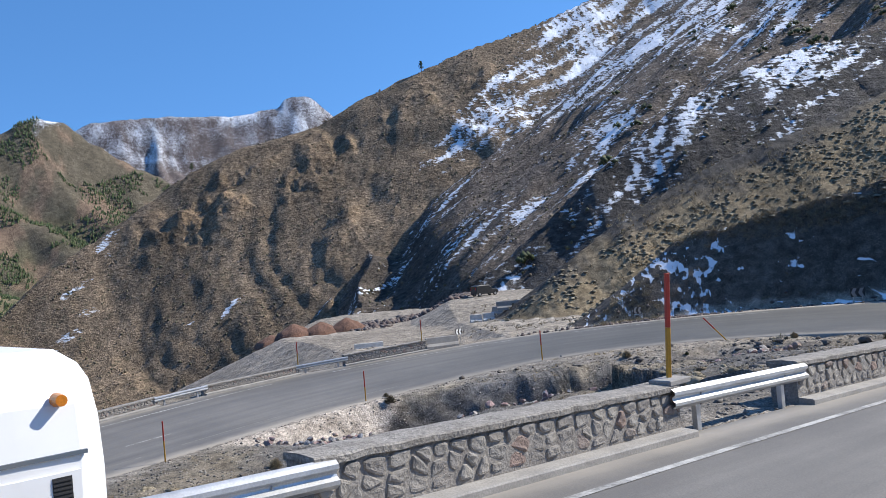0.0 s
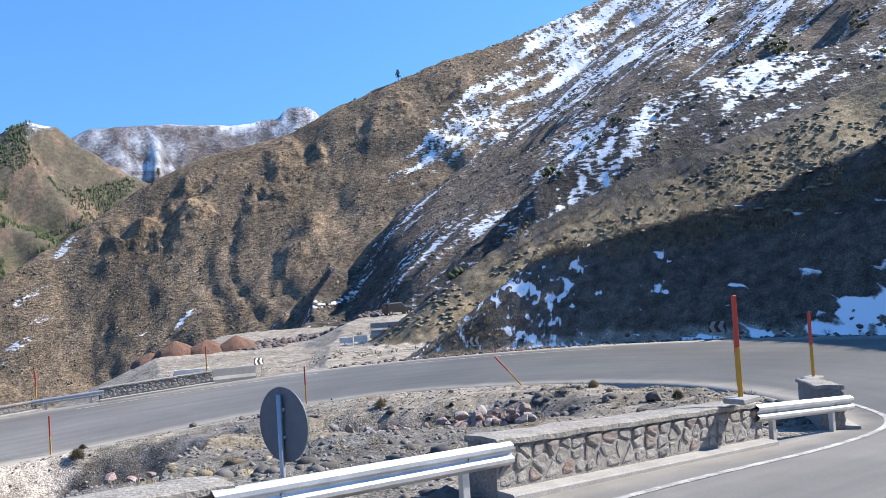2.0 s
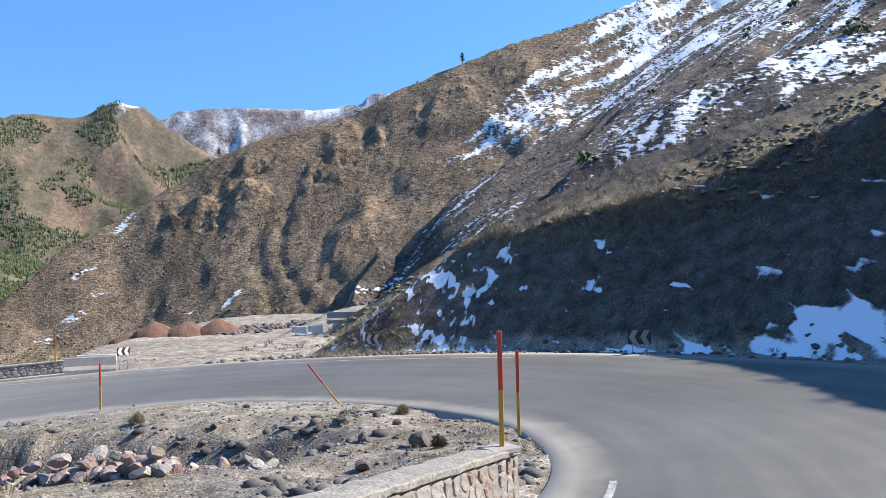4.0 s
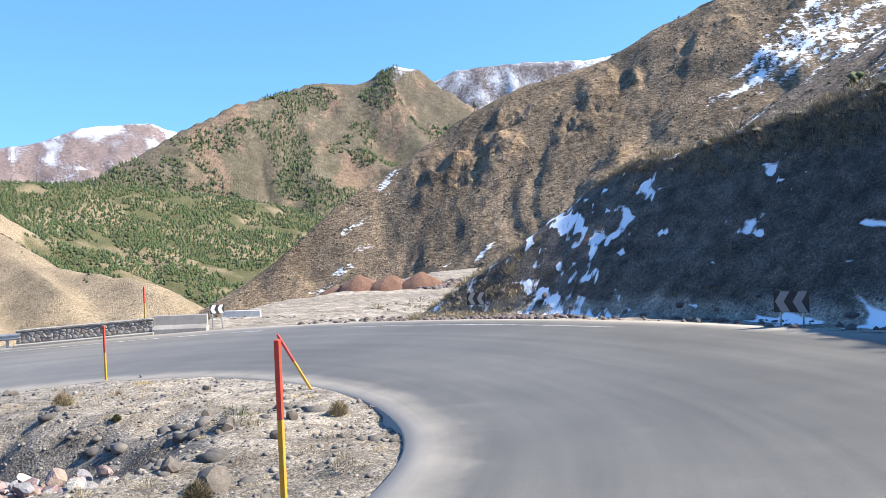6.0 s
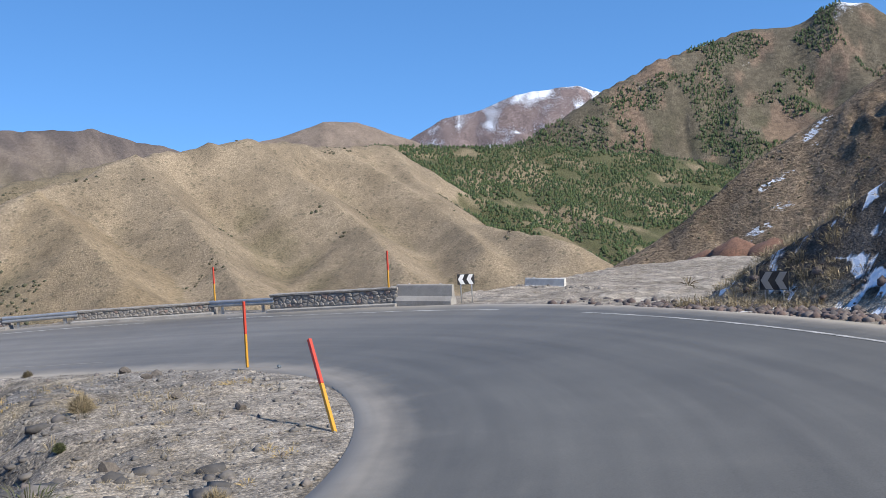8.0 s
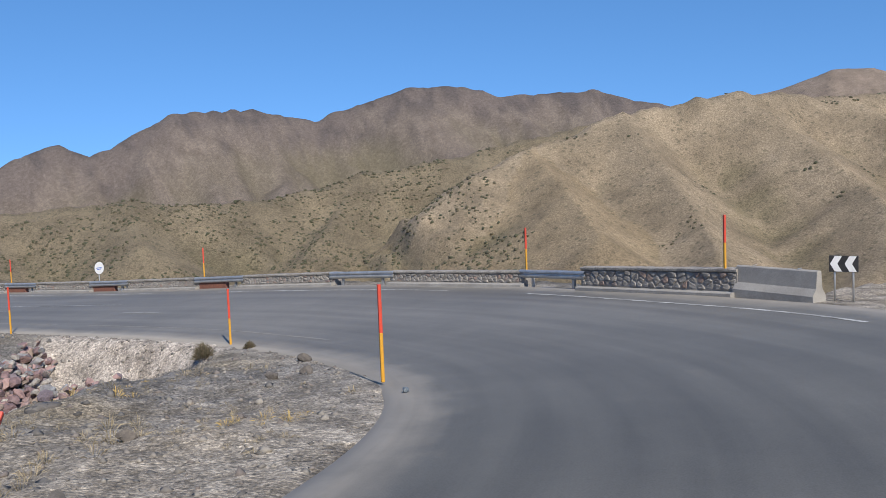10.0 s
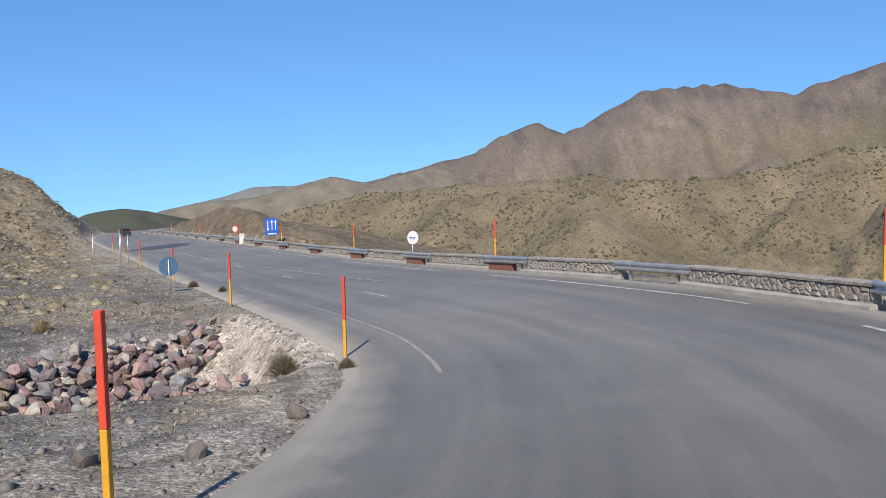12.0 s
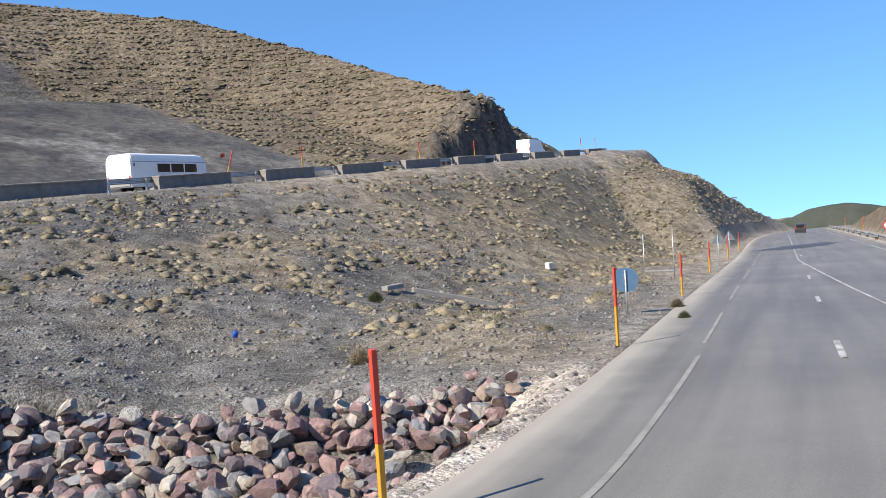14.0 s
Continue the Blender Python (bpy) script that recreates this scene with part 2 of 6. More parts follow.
# ---------------------------------------------------------------- plan of the road: pairs of kerb points, inner and outer side of the bend
ROAD = [
    ((-85.0, -118.0, 9.4), (-75.2, -118.0, 9.4)),
    ((-82.5, -92.0, 8.2), (-73.0, -95.0, 8.2)),
    ((-71.5, -69.9, 6.8), (-64.4, -76.7, 6.8)),
    ((-29.7, -26.9, 4.1), (-22.6, -33.7, 4.1)),
    ((-8.7, -5.3, 2.65), (-1.7, -12.1, 2.7)),
    ((5.2, 9.0, 1.80), (12.2, 2.2, 1.95)),
    ((15.4, 19.5, 1.05), (22.4, 12.6, 1.35)),
    ((19.7, 24.0, 0.6), (28.0, 18.4, 0.95)),
    ((22.2, 27.8, 0.15), (32.3, 24.5, 0.62)),
    ((23.45, 32.0, -0.30), (35.2, 31.5, 0.38)),
    ((23.55, 37.1, -0.60), (36.2, 39.0, 0.2)),
    ((21.95, 42.3, -0.80), (34.8, 46.0, 0.08)),
    ((18.6, 46.4, -1.05), (30.5, 52.3, -0.12)),
    ((14.5, 49.2, -1.30), (23.0, 58.2, -0.45)),
    ((9.5, 50.9, -1.60), (13.5, 62.0, -0.88)),
    ((4.5, 50.9, -2.00), (3.0, 62.9, -1.40)),
    ((0.0, 49.3, -2.40), (-5.0, 60.0, -1.80)),
    ((-5.0, 46.4, -2.85), (-13.7, 54.9, -2.28)),
    ((-10.0, 40.9, -3.15), (-19.65, 47.5, -2.62)),
    ((-24.4, 21.7, -4.20), (-33.95, 28.9, -3.86)),
    ((-45.0, -5.4, -5.55), (-54.55, 1.8, -5.15)),
    ((-95.0, -71.2, -8.6), (-104.55, -64.0, -8.2)),
    ((-149.0, -129.0, -11.8), (-156.0, -120.5, -11.4)),
    ((-240.0, -204.0, -16.5), (-246.2, -195.0, -16.1)),
]


def spline(pts, per):
    """Catmull-Rom through points, per steps each."""
    p = [Vector(q) for q in pts]
    p = [p[0] * 2 - p[1]] + p + [p[-1] * 2 - p[-2]]
    out = []
    for i in range(1, len(p) - 2):
        for j in range(per):
            t = j / per
            a, b, c, d = p[i - 1 : i + 3]
            out.append(0.5 * ((2 * b) + (c - a) * t + (2 * a - 5 * b + 4 * c - d) * t * t + (3 * b - a - 3 * c + d) * t ** 3))
    out.append(p[-2])
    return out


PER = 8
INNER = np.array([tuple(v) for v in spline([a for a, b in ROAD], PER)])
OUTER = np.array([tuple(v) for v in spline([b for a, b in ROAD], PER)])


# ---------------------------------------------------------------- land
TURNS = np.arange(65536) * (2 * np.pi / 65536)
GRAD_X, GRAD_Y = np.cos(TURNS).astype(np.float32), np.sin(TURNS).astype(np.float32)


def grad_turn(ix, iy, seed):
    h = (ix * 374761393 + iy * 668265263 + seed * 144665) & 0xFFFFFFFF
    h = ((h ^ (h >> 13)) * 1274126177) & 0xFFFFFFFF
    return (h ^ (h >> 16)) & 0xFFFF


def perlin(x, y, seed=0):
    """Gradient noise; the turns of the lattice are worked out once where the lattice is smaller than the places."""
    x, y = np.asarray(x, float), np.asarray(y, float)
    fx, fy = np.floor(x), np.floor(y)
    xi, yi = fx.astype(np.int64), fy.astype(np.int64)
    xf, yf = (x - fx).astype(np.float32), (y - fy).astype(np.float32)
    x0, y0 = int(xi.min()), int(yi.min())
    nx, ny = int(xi.max()) - x0 + 2, int(yi.max()) - y0 + 2
    if nx * ny < 2 * xi.size:
        gx, gy = np.meshgrid(np.arange(x0, x0 + nx), np.arange(y0, y0 + ny))
        lattice = grad_turn(gx, gy, seed).ravel()
        lx, ly = GRAD_X[lattice], GRAD_Y[lattice]
        at = ((yi - y0) * nx + (xi - x0)).astype(np.int32)

        def grad(ix, iy):
            k = at + (iy * nx + ix)
            return lx[k] * (xf - ix) + ly[k] * (yf - iy)
    else:
        def grad(ix, iy):
            k = grad_turn(xi + ix, yi + iy, seed)
            return GRAD_X[k] * (xf - ix) + GRAD_Y[k] * (yf - iy)

    u, v = xf ** 3 * (xf * (xf * 6 - 15) + 10), yf ** 3 * (yf * (yf * 6 - 15) + 10)
    n0 = grad(0, 0) * (1 - u) + grad(1, 0) * u
    n1 = grad(0, 1) * (1 - u) + grad(1, 1) * u
    return ((n0 * (1 - v) + n1 * v) * 1.5).astype(float)


def fbm(x, y, octaves=4, seed=0, gain=0.5):
    out, amp = 0, 1.0
    for i in range(octaves):
        out = out + amp * perlin(x * 2 ** i, y * 2 ** i, seed + i)
        amp *= gain
    return out


def step(v, a, b):
    t = np.clip((v - a) / (b - a), 0, 1)
    return t * t * (3 - 2 * t)


# crests: name, points, slope, depth of the gullies, their spacing, flat half width, earth colour
CRESTS = {
    "rock_ridge": ([(-202, 306, -12.0), (-193.2, 315, -2.7), (-181.3, 334, 15.8), (-170.5, 347, 25.6), (-148.8, 364, 43.9), (-133.7, 374, 56.1), (-114.1, 380, 64.6), (-78.5, 389, 73.7), (-54.4, 396, 86.6), (-28.6, 403, 97.6), (-5.0, 411, 107.8), (14.8, 421, 114.6), (32.7, 430, 122.4), (57.7, 442, 134.2), (110.5, 464, 160.4), (193.6, 479, 194.6)], 0.74, 7.0, 44, 0, (0.205, 0.155, 0.106)),
    "snow_spur": ([(-7.1, 154.8, -3.5), (2.0, 160.5, 3.4), (11.0, 164.6, 10.2), (22.8, 168.9, 20.4), (41.5, 177.0, 33.4), (58.6, 184.2, 41.4), (74.5, 189.5, 46.0), (96.0, 193.0, 48.5), (130, 198, 52.0)], 0.75, 2.2, 12, 0, (0.098, 0.091, 0.085)),
    "grass_spur": ([(9.8, 93.6, 3.2), (17.3, 99.0, 8.1), (31.8, 106.3, 14.6), (41.3, 108.6, 17.4), (55.9, 113.6, 22.6), (110, 120, 44)], 0.72, 1.5, 14, 0, (0.225, 0.18, 0.115)),
    "cut_bank": ([(17.2, 69.2, 4.4), (20.4, 67.5, 5.4), (24.6, 65.4, 7.0), (28.6, 63.3, 8.3), (35.4, 59.3, 11.7), (42, 55, 15.3), (70, 44, 30)], 0.8, 0.6, 8, 0, (0.105, 0.09, 0.075)),
    "cone_mountain": ([(-900, 640, 40), (-803, 751, 87.5), (-781, 848, 140.7), (-765, 932, 183.8), (-748, 1011, 208), (-738, 1082, 233), (-675, 1125, 232), (-631, 1152, 256), (-602, 1169, 249), (-564, 1167, 217), (-501, 1165, 176.2), (-411, 1149, 126.1)], 0.5, 46, 120, 0, (0.118, 0.10, 0.07)),
    "mesa": ([(-1381, 2077, 352), (-1138, 2220, 436), (-1073, 2252, 466), (-897, 2328, 480), (-739, 2383, 471), (-606, 2421, 488), (-590, 2424, 519), (-519, 2440, 521), (-505, 2443, 500), (-440, 2456, 452), (-273, 2480, 359)], 0.55, 80, 150, 0, (0.15, 0.125, 0.12)),
    "red_peak": ([(-2523, 1616, 227), (-2436, 1748, 311), (-2367, 1843, 331), (-2281, 1953, 383), (-2150, 2101, 398), (-2096, 2156, 374), (-2000, 2248, 292), (-1856, 2372, 201)], 0.5, 60, 160, 0, (0.20, 0.155, 0.148)),
    "forest_hill": ([(-593, 402, 58.4), (-596, 471, 56.1), (-585, 551, 56.9), (-565, 604, 52.6), (-541, 656, 45.2), (-512, 707, 37.2)], 0.36, 12, 80, 0, (0.2, 0.16, 0.1)),
    "brown_hill": ([(-451, 92.8, 11.2), (-469, 116.3, 17.9), (-498, 173.1, 38.7), (-508, 213, 44.5), (-513, 259, 53.1), (-518, 298, 50.0), (-508, 360, 47.8)], 0.42, 62, 75, 0, (0.245, 0.194, 0.132)),
    "brown_spur": ([(-508, 360, 47.8), (-445, 347, 18.9), (-381, 335, -6.3), (-291, 335, -17.4)], 0.5, 16, 50, 0, (0.245, 0.194, 0.132)),
    "dark_hill": ([(-1377, 561, 115.8), (-1344, 642, 134.4), (-1309, 716, 160.2), (-1284, 765, 157.6), (-1237, 844, 123.5)], 0.45, 30, 120, 0, (0.21, 0.165, 0.13)),
    "massif": ([(-1512, -1236, -35.3), (-1654, -1046, -7.4), (-1781, -824, 55.6), (-1868, -753, 109.0), (-1888, -706, 116.5), (-1908, -653, 92.6), (-2011, -493, 192.7), (-2151, -324, 205), (-2221, -188.0, 181.3), (-2226, -128.6, 209), (-2232, -40.6, 229), (-2234, 61.4, 260), (-2229, 189.0, 259), (-2220, 299, 227), (-2184, 522, 233), (-2138, 703, 184.4)], 0.42, 130, 190, 0, (0.155, 0.126, 0.104)),
    "front_hill": ([(-469, -333, -22.0), (-488, -272, -8.2), (-487, -192.4, -5.2), (-478, -110.7, -0.7), (-488, -75.1, -6.2)], 0.33, 32, 65, 0, (0.168, 0.136, 0.09)),
    "front_hill_b": ([(-488, -75.1, -6.2), (-538, -30.8, -0.8), (-584, 21.8, 12.5), (-622, 115.7, 29.4), (-647, 208, 50.4), (-654, 259, 56.3)], 0.36, 50, 80, 0, (0.168, 0.136, 0.09)),
    "west_far": ([(-900, -1300, -70), (-998, -1065, -57.2), (-1069, -997, -35.1), (-1134, -926, -27.8), (-1215, -825, 4.9), (-1255, -766, -9.3), (-1487, -768, 21.7)], 0.3, 20, 120, 0, (0.165, 0.145, 0.112)),
    "wood_far": ([(-859, -1053, -56.4), (-879, -1039, -45.1), (-903, -1019, -40.2), (-920, -1004, -38.2), (-942, -985, -42.5), (-964, -965, -50.0), (-994, -935, -60.4)], 0.3, 18, 110, 0, (0.062, 0.068, 0.05)),
    "blue_far": ([(-2758, -2842, -130.4), (-2922, -2676, -84.0), (-3025, -2562, -36.3), (-3151, -2408, -36.5), (-3253, -2272, -83.7)], 0.3, 30, 200, 0, (0.16, 0.16, 0.15)),
    "upper_hill": ([(110, -150, 73.0), (58.7, -136.0, 53.4), (38.9, -131.3, 46.2), (13.9, -130.4, 43.4), (-5.2, -121.4, 39.2), (-23.6, -105.3, 30.6), (-36.8, -82.7, 21.4), (-44.0, -61.9, 14.9), (-44.4, -51.1, 12.6), (-45.4, -46.5, 8.6)], 0.40, 3.0, 18, 0, (0.168, 0.136, 0.096)),
    "nose": ([(-55, -53, 6.2), (-62.9, -60.4, 6.6), (-73.6, -68.3, 4.3), (-96.8, -83.4, 0.2), (-128, -107, -3.9), (-140, -116, -6.5)], 0.5, 2, 15, 0, (0.28, 0.21, 0.135)),
    "terrace": ([(9, 69, -1.7), (4, 95, -2.2), (1, 122, -1.1), (1, 136, -0.7)], 0.42, 0.5, 20, 7, (0.31, 0.28, 0.238)),
    "low_terrace": ([(0, 75, -2.5), (-8, 94, -2.9), (-17, 115, -3.8), (-17, 136, -2.8)], 0.4, 0.5, 20, 12, (0.30, 0.268, 0.226)),
    "spur_b": ([(-507, 252, 52.2), (-451, 269, 23.9), (-383, 269, -4.4), (-312, 252, -25.5)], 0.55, 6, 40, 0, (0.245, 0.194, 0.132)),
    "spur_c": ([(-494, 180.2, 42), (-430, 185.2, 9.3), (-357, 181.8, -18.8), (-317, 174, -29)], 0.55, 6, 40, 0, (0.245, 0.194, 0.132)),
    "spur_d": ([(-503, 320, 47.6), (-451, 333, 22.6), (-382, 328, -4.1), (-323, 307, -18.6)], 0.55, 6, 40, 0, (0.245, 0.194, 0.132)),
    "spur_e": ([(-466, 119.7, 20.0), (-393, 128.3, -2.6), (-331, 129.6, -21)], 0.55, 6, 40, 0, (0.24, 0.185, 0.118)),
    "spur_f": ([(-622, 115.3, 28.3), (-544, 86.8, -5.2), (-464, 66.8, -28.4)], 0.5, 6, 40, 0, (0.175, 0.14, 0.093)),
    "spur_g": ([(-584, 21.4, 11.6), (-502, 1.5, -18.7), (-440, -7.9, -34.1)], 0.5, 6, 40, 0, (0.168, 0.136, 0.09)),
    "spur_h": ([(-643, 179.9, 40.3), (-543, 167.2, -4.7), (-446, 142, -35)], 0.5, 6, 40, 0, (0.175, 0.14, 0.093)),
    "spur_i": ([(-477, -111, -1.4), (-413, -84, -21.3)], 0.5, 6, 40, 0, (0.168, 0.136, 0.09)),
    "spur_j": ([(-487, -192.8, -5.8), (-408, -171.3, -21.7)], 0.5, 6, 40, 0, (0.168, 0.136, 0.09)),
}
NAMES = list(CRESTS)
SPURS = [k for k in NAMES if k.startswith("spur_")]


def crest_height(x, y, pts):
    """Height of a crest line as felt at each place, the distance to it and the way along."""
    near = np.full(x.shape, 1e9)
    along = np.zeros_like(x)
    total, weight = np.zeros_like(x), np.zeros_like(x)
    run = 0.0
    for (ax, ay, az), (bx, by, bz) in zip(pts[:-1], pts[1:]):
        dx, dy = bx - ax, by - ay
        length = math.hypot(dx, dy)
        t = np.clip(((x - ax) * dx + (y - ay) * dy) / length ** 2, 0, 1)
        d = np.hypot(x - ax - dx * t, y - ay - dy * t)
        m = d < near
        near = np.where(m, d, near)
        along = np.where(m, run + length * t, along)
        w = length / (d + 1.0) ** 4
        total += w * (az + (bz - az) * t)
        weight += w
        run += length
    return total / weight, near, along


def nearest_edge(x, y, edge):
    """Signed distance to an edge line of the road (positive to its left hand) and the edge's height there."""
    best = np.full(x.shape, 1e9)
    side, z, idx = np.ones_like(x), np.zeros_like(x), np.zeros_like(x)
    for i in range(len(edge) - 1):
        ax, ay, az = edge[i]
        bx, by, bz = edge[i + 1]
        dx, dy = bx - ax, by - ay
        ll = dx * dx + dy * dy
        t = np.clip(((x - ax) * dx + (y - ay) * dy) / ll, 0, 1)
        ex, ey = x - ax - dx * t, y - ay - dy * t
        d = ex * ex + ey * ey
        m = d < best
        best = np.where(m, d, best)
        side = np.where(m, np.sign(dx * ey - dy * ex), side)
        z = np.where(m, az + (bz - az) * t, z)
        idx = np.where(m, i + t, idx)
    return np.sqrt(best) * np.where(side == 0, 1, side), z, idx


GULLY = [(-9.3, 41.6, -4.5), (-4, 41.0, -4.9), (2, 40.3, -4.6), (8, 40.0, -3.7), (13.5, 40.2, -2.3)]


RAVINE_Y = [215, 245, 299, 325, 343, 352, 385, 416, 440]
RAVINE_X = [-36, -42, -49, -50, -41, -33, -10, 13, 30]


def crag_mask(x, y):
    """Where the ridge breaks into bare crags: a broad outcrop on its shoulder and a band along its crest."""
    a = np.exp(-(((x + 122) / 34) ** 2 + ((y - 352) / 17) ** 2) ** 1.5)
    b = 0.75 * np.exp(-(((x + 72) / 26) ** 2 + ((y - 366) / 22) ** 2) ** 1.5)
    c = 0.5 * np.exp(-(((x + 20) / 40) ** 2 + ((y - 385) / 16) ** 2) ** 1.5)
    e = 0.6 * np.exp(-(((x + 56) / 7) ** 2 + ((y - 300) / 40) ** 2) ** 1.5)
    return np.clip(a + b + c + e, 0, 1) * step(fbm(x / 22, y / 22, 3, 85), -0.45, 0.15)


def wild_land(x, y):
    """Mountains and valleys, before the road was cut into them. Also which crest each place belongs to, its distance and way along."""
    shape = x.shape
    z = -62 + 10 * fbm(x / 160, y / 160, 3, 5)
    z = z - np.minimum(0.16 * np.maximum(0, np.hypot(x, y) - 750), 420) * step(-y, 0, 500)
    who = np.full(shape, -1)
    dist, along, crease = np.full(shape, 50.0), np.zeros(shape), np.zeros(shape)
    for i, name in enumerate(NAMES):
        pts, slope, gully, wl, flat, _ = CRESTS[name]
        px, py = [p[0] for p in pts], [p[1] for p in pts]
        far = (max(p[2] for p in pts) + 90) / (0.78 * slope) + 60
        sel = np.nonzero((x > min(px) - far) & (x < max(px) + far) & (y > min(py) - far) & (y < max(py) + far))[0]
        if not len(sel):
            continue
        qx, qy, qz = x[sel], y[sel], z[sel]
        c, d, s = crest_height(qx, qy, pts)
        c = c + 0.006 * np.maximum(0, np.hypot(qx, qy) - 800)
        run = np.maximum(0, d - flat)
        warp = 0.35 * fbm(qx / (wl * 2.2), qy / (wl * 2.2), 3, 40 + i)
        lx, ly = pts[-1][0] - pts[0][0], pts[-1][1] - pts[0][1]
        s = ((qx - pts[0][0]) * lx + (qy - pts[0][1]) * ly) / math.hypot(lx, ly)
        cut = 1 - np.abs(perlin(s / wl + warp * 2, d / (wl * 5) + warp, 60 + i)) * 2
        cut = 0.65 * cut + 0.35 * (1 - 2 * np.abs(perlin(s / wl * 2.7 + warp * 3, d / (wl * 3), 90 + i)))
        h = c - slope * run * (1 - 0.22 * run / (run + 8 * wl)) - gully * (0.5 + 0.5 * cut) * step(run, 0, 1.4 * wl)
        h += 0.05 * gully * fbm(qx / (wl * 0.35), qy / (wl * 0.35), 3, 20 + i)
        m = h > qz
        soft = 0.3 if flat or name == "upper_hill" else min(0.12 * wl, 9.0)
        z[sel] = 0.5 * (qz + h + np.sqrt((qz - h) ** 2 + soft * soft))
        who[sel] = np.where(m, i, who[sel])
        dist[sel], along[sel] = np.where(m, d, dist[sel]), np.where(m, s, along[sel])
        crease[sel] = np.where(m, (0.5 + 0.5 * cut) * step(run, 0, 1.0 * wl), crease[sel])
    # the long slope right of the rocky ridge, falling to the ravine
    across, down = x * 0.62 - y * 0.78, (x + 33.6) * 0.78 + (y - 293) * 0.62
    c, d, s = crest_height(x, y, CRESTS["rock_ridge"][0])
    warp = fbm(x / 60, y / 60, 3, 77)
    h = 15 + 0.6 * down + 6 * perlin(across / 28 + warp * 0.5, down / 160, 78) + 2.5 * perlin(across / 9 + warp, down / 70, 79)
    rib = np.interp(y, RAVINE_Y, RAVINE_X) + 5 * fbm(x / 25, y / 25, 2, 81)
    right = x - rib
    h = h - 9 * np.exp(-(((right - 13) / 11) ** 2)) * step(-y, -375, -330) - (0.4 + 0.9 * step(-y, -350, -315)) * np.maximum(0, 2 - right)
    h = np.minimum(h, c - 0.12 * d)
    m = (h > z) & (y > 215)
    z = np.where(m, h, z)
    who = np.where(m, len(NAMES), who)
    dist, along = np.where(m, d, dist), np.where(m, s, along)
    # broken rock on the ridge and the spurs
    rocky = (who == NAMES.index("rock_ridge")) | (who == len(NAMES))
    broken = np.abs(fbm(x / 17, y / 17, 4, 80, 0.6))
    z = np.where(rocky, z + (1.2 * broken - 0.4) * step(dist, 0, 25) * np.where(who == len(NAMES), 0.4, 1.0), z)
    k = crag_mask(x, y) * (who == NAMES.index("rock_ridge")) * step(dist, 2, 16)
    bluff = 9 * np.abs(perlin(x / 24 - y / 90, y / 42, 82)) + 5 * np.abs(perlin(x / 9 - y / 40, y / 17, 83)) + 1.2 * fbm(x / 5, y / 5, 3, 84)
    z = z + k * (bluff - 2.0)
    level = (z + 7 * perlin(x / 34, y / 34, 90) + 2.5 * perlin(x / 9, y / 9, 91)) / 9.5
    part_up = level - np.floor(level)
    z = z + 0.28 * k * 9.5 * (step(part_up, 0.5, 0.9) - part_up)
    return z, who, dist, along, crease


N_A, N_B = 10 * PER, 12 * PER


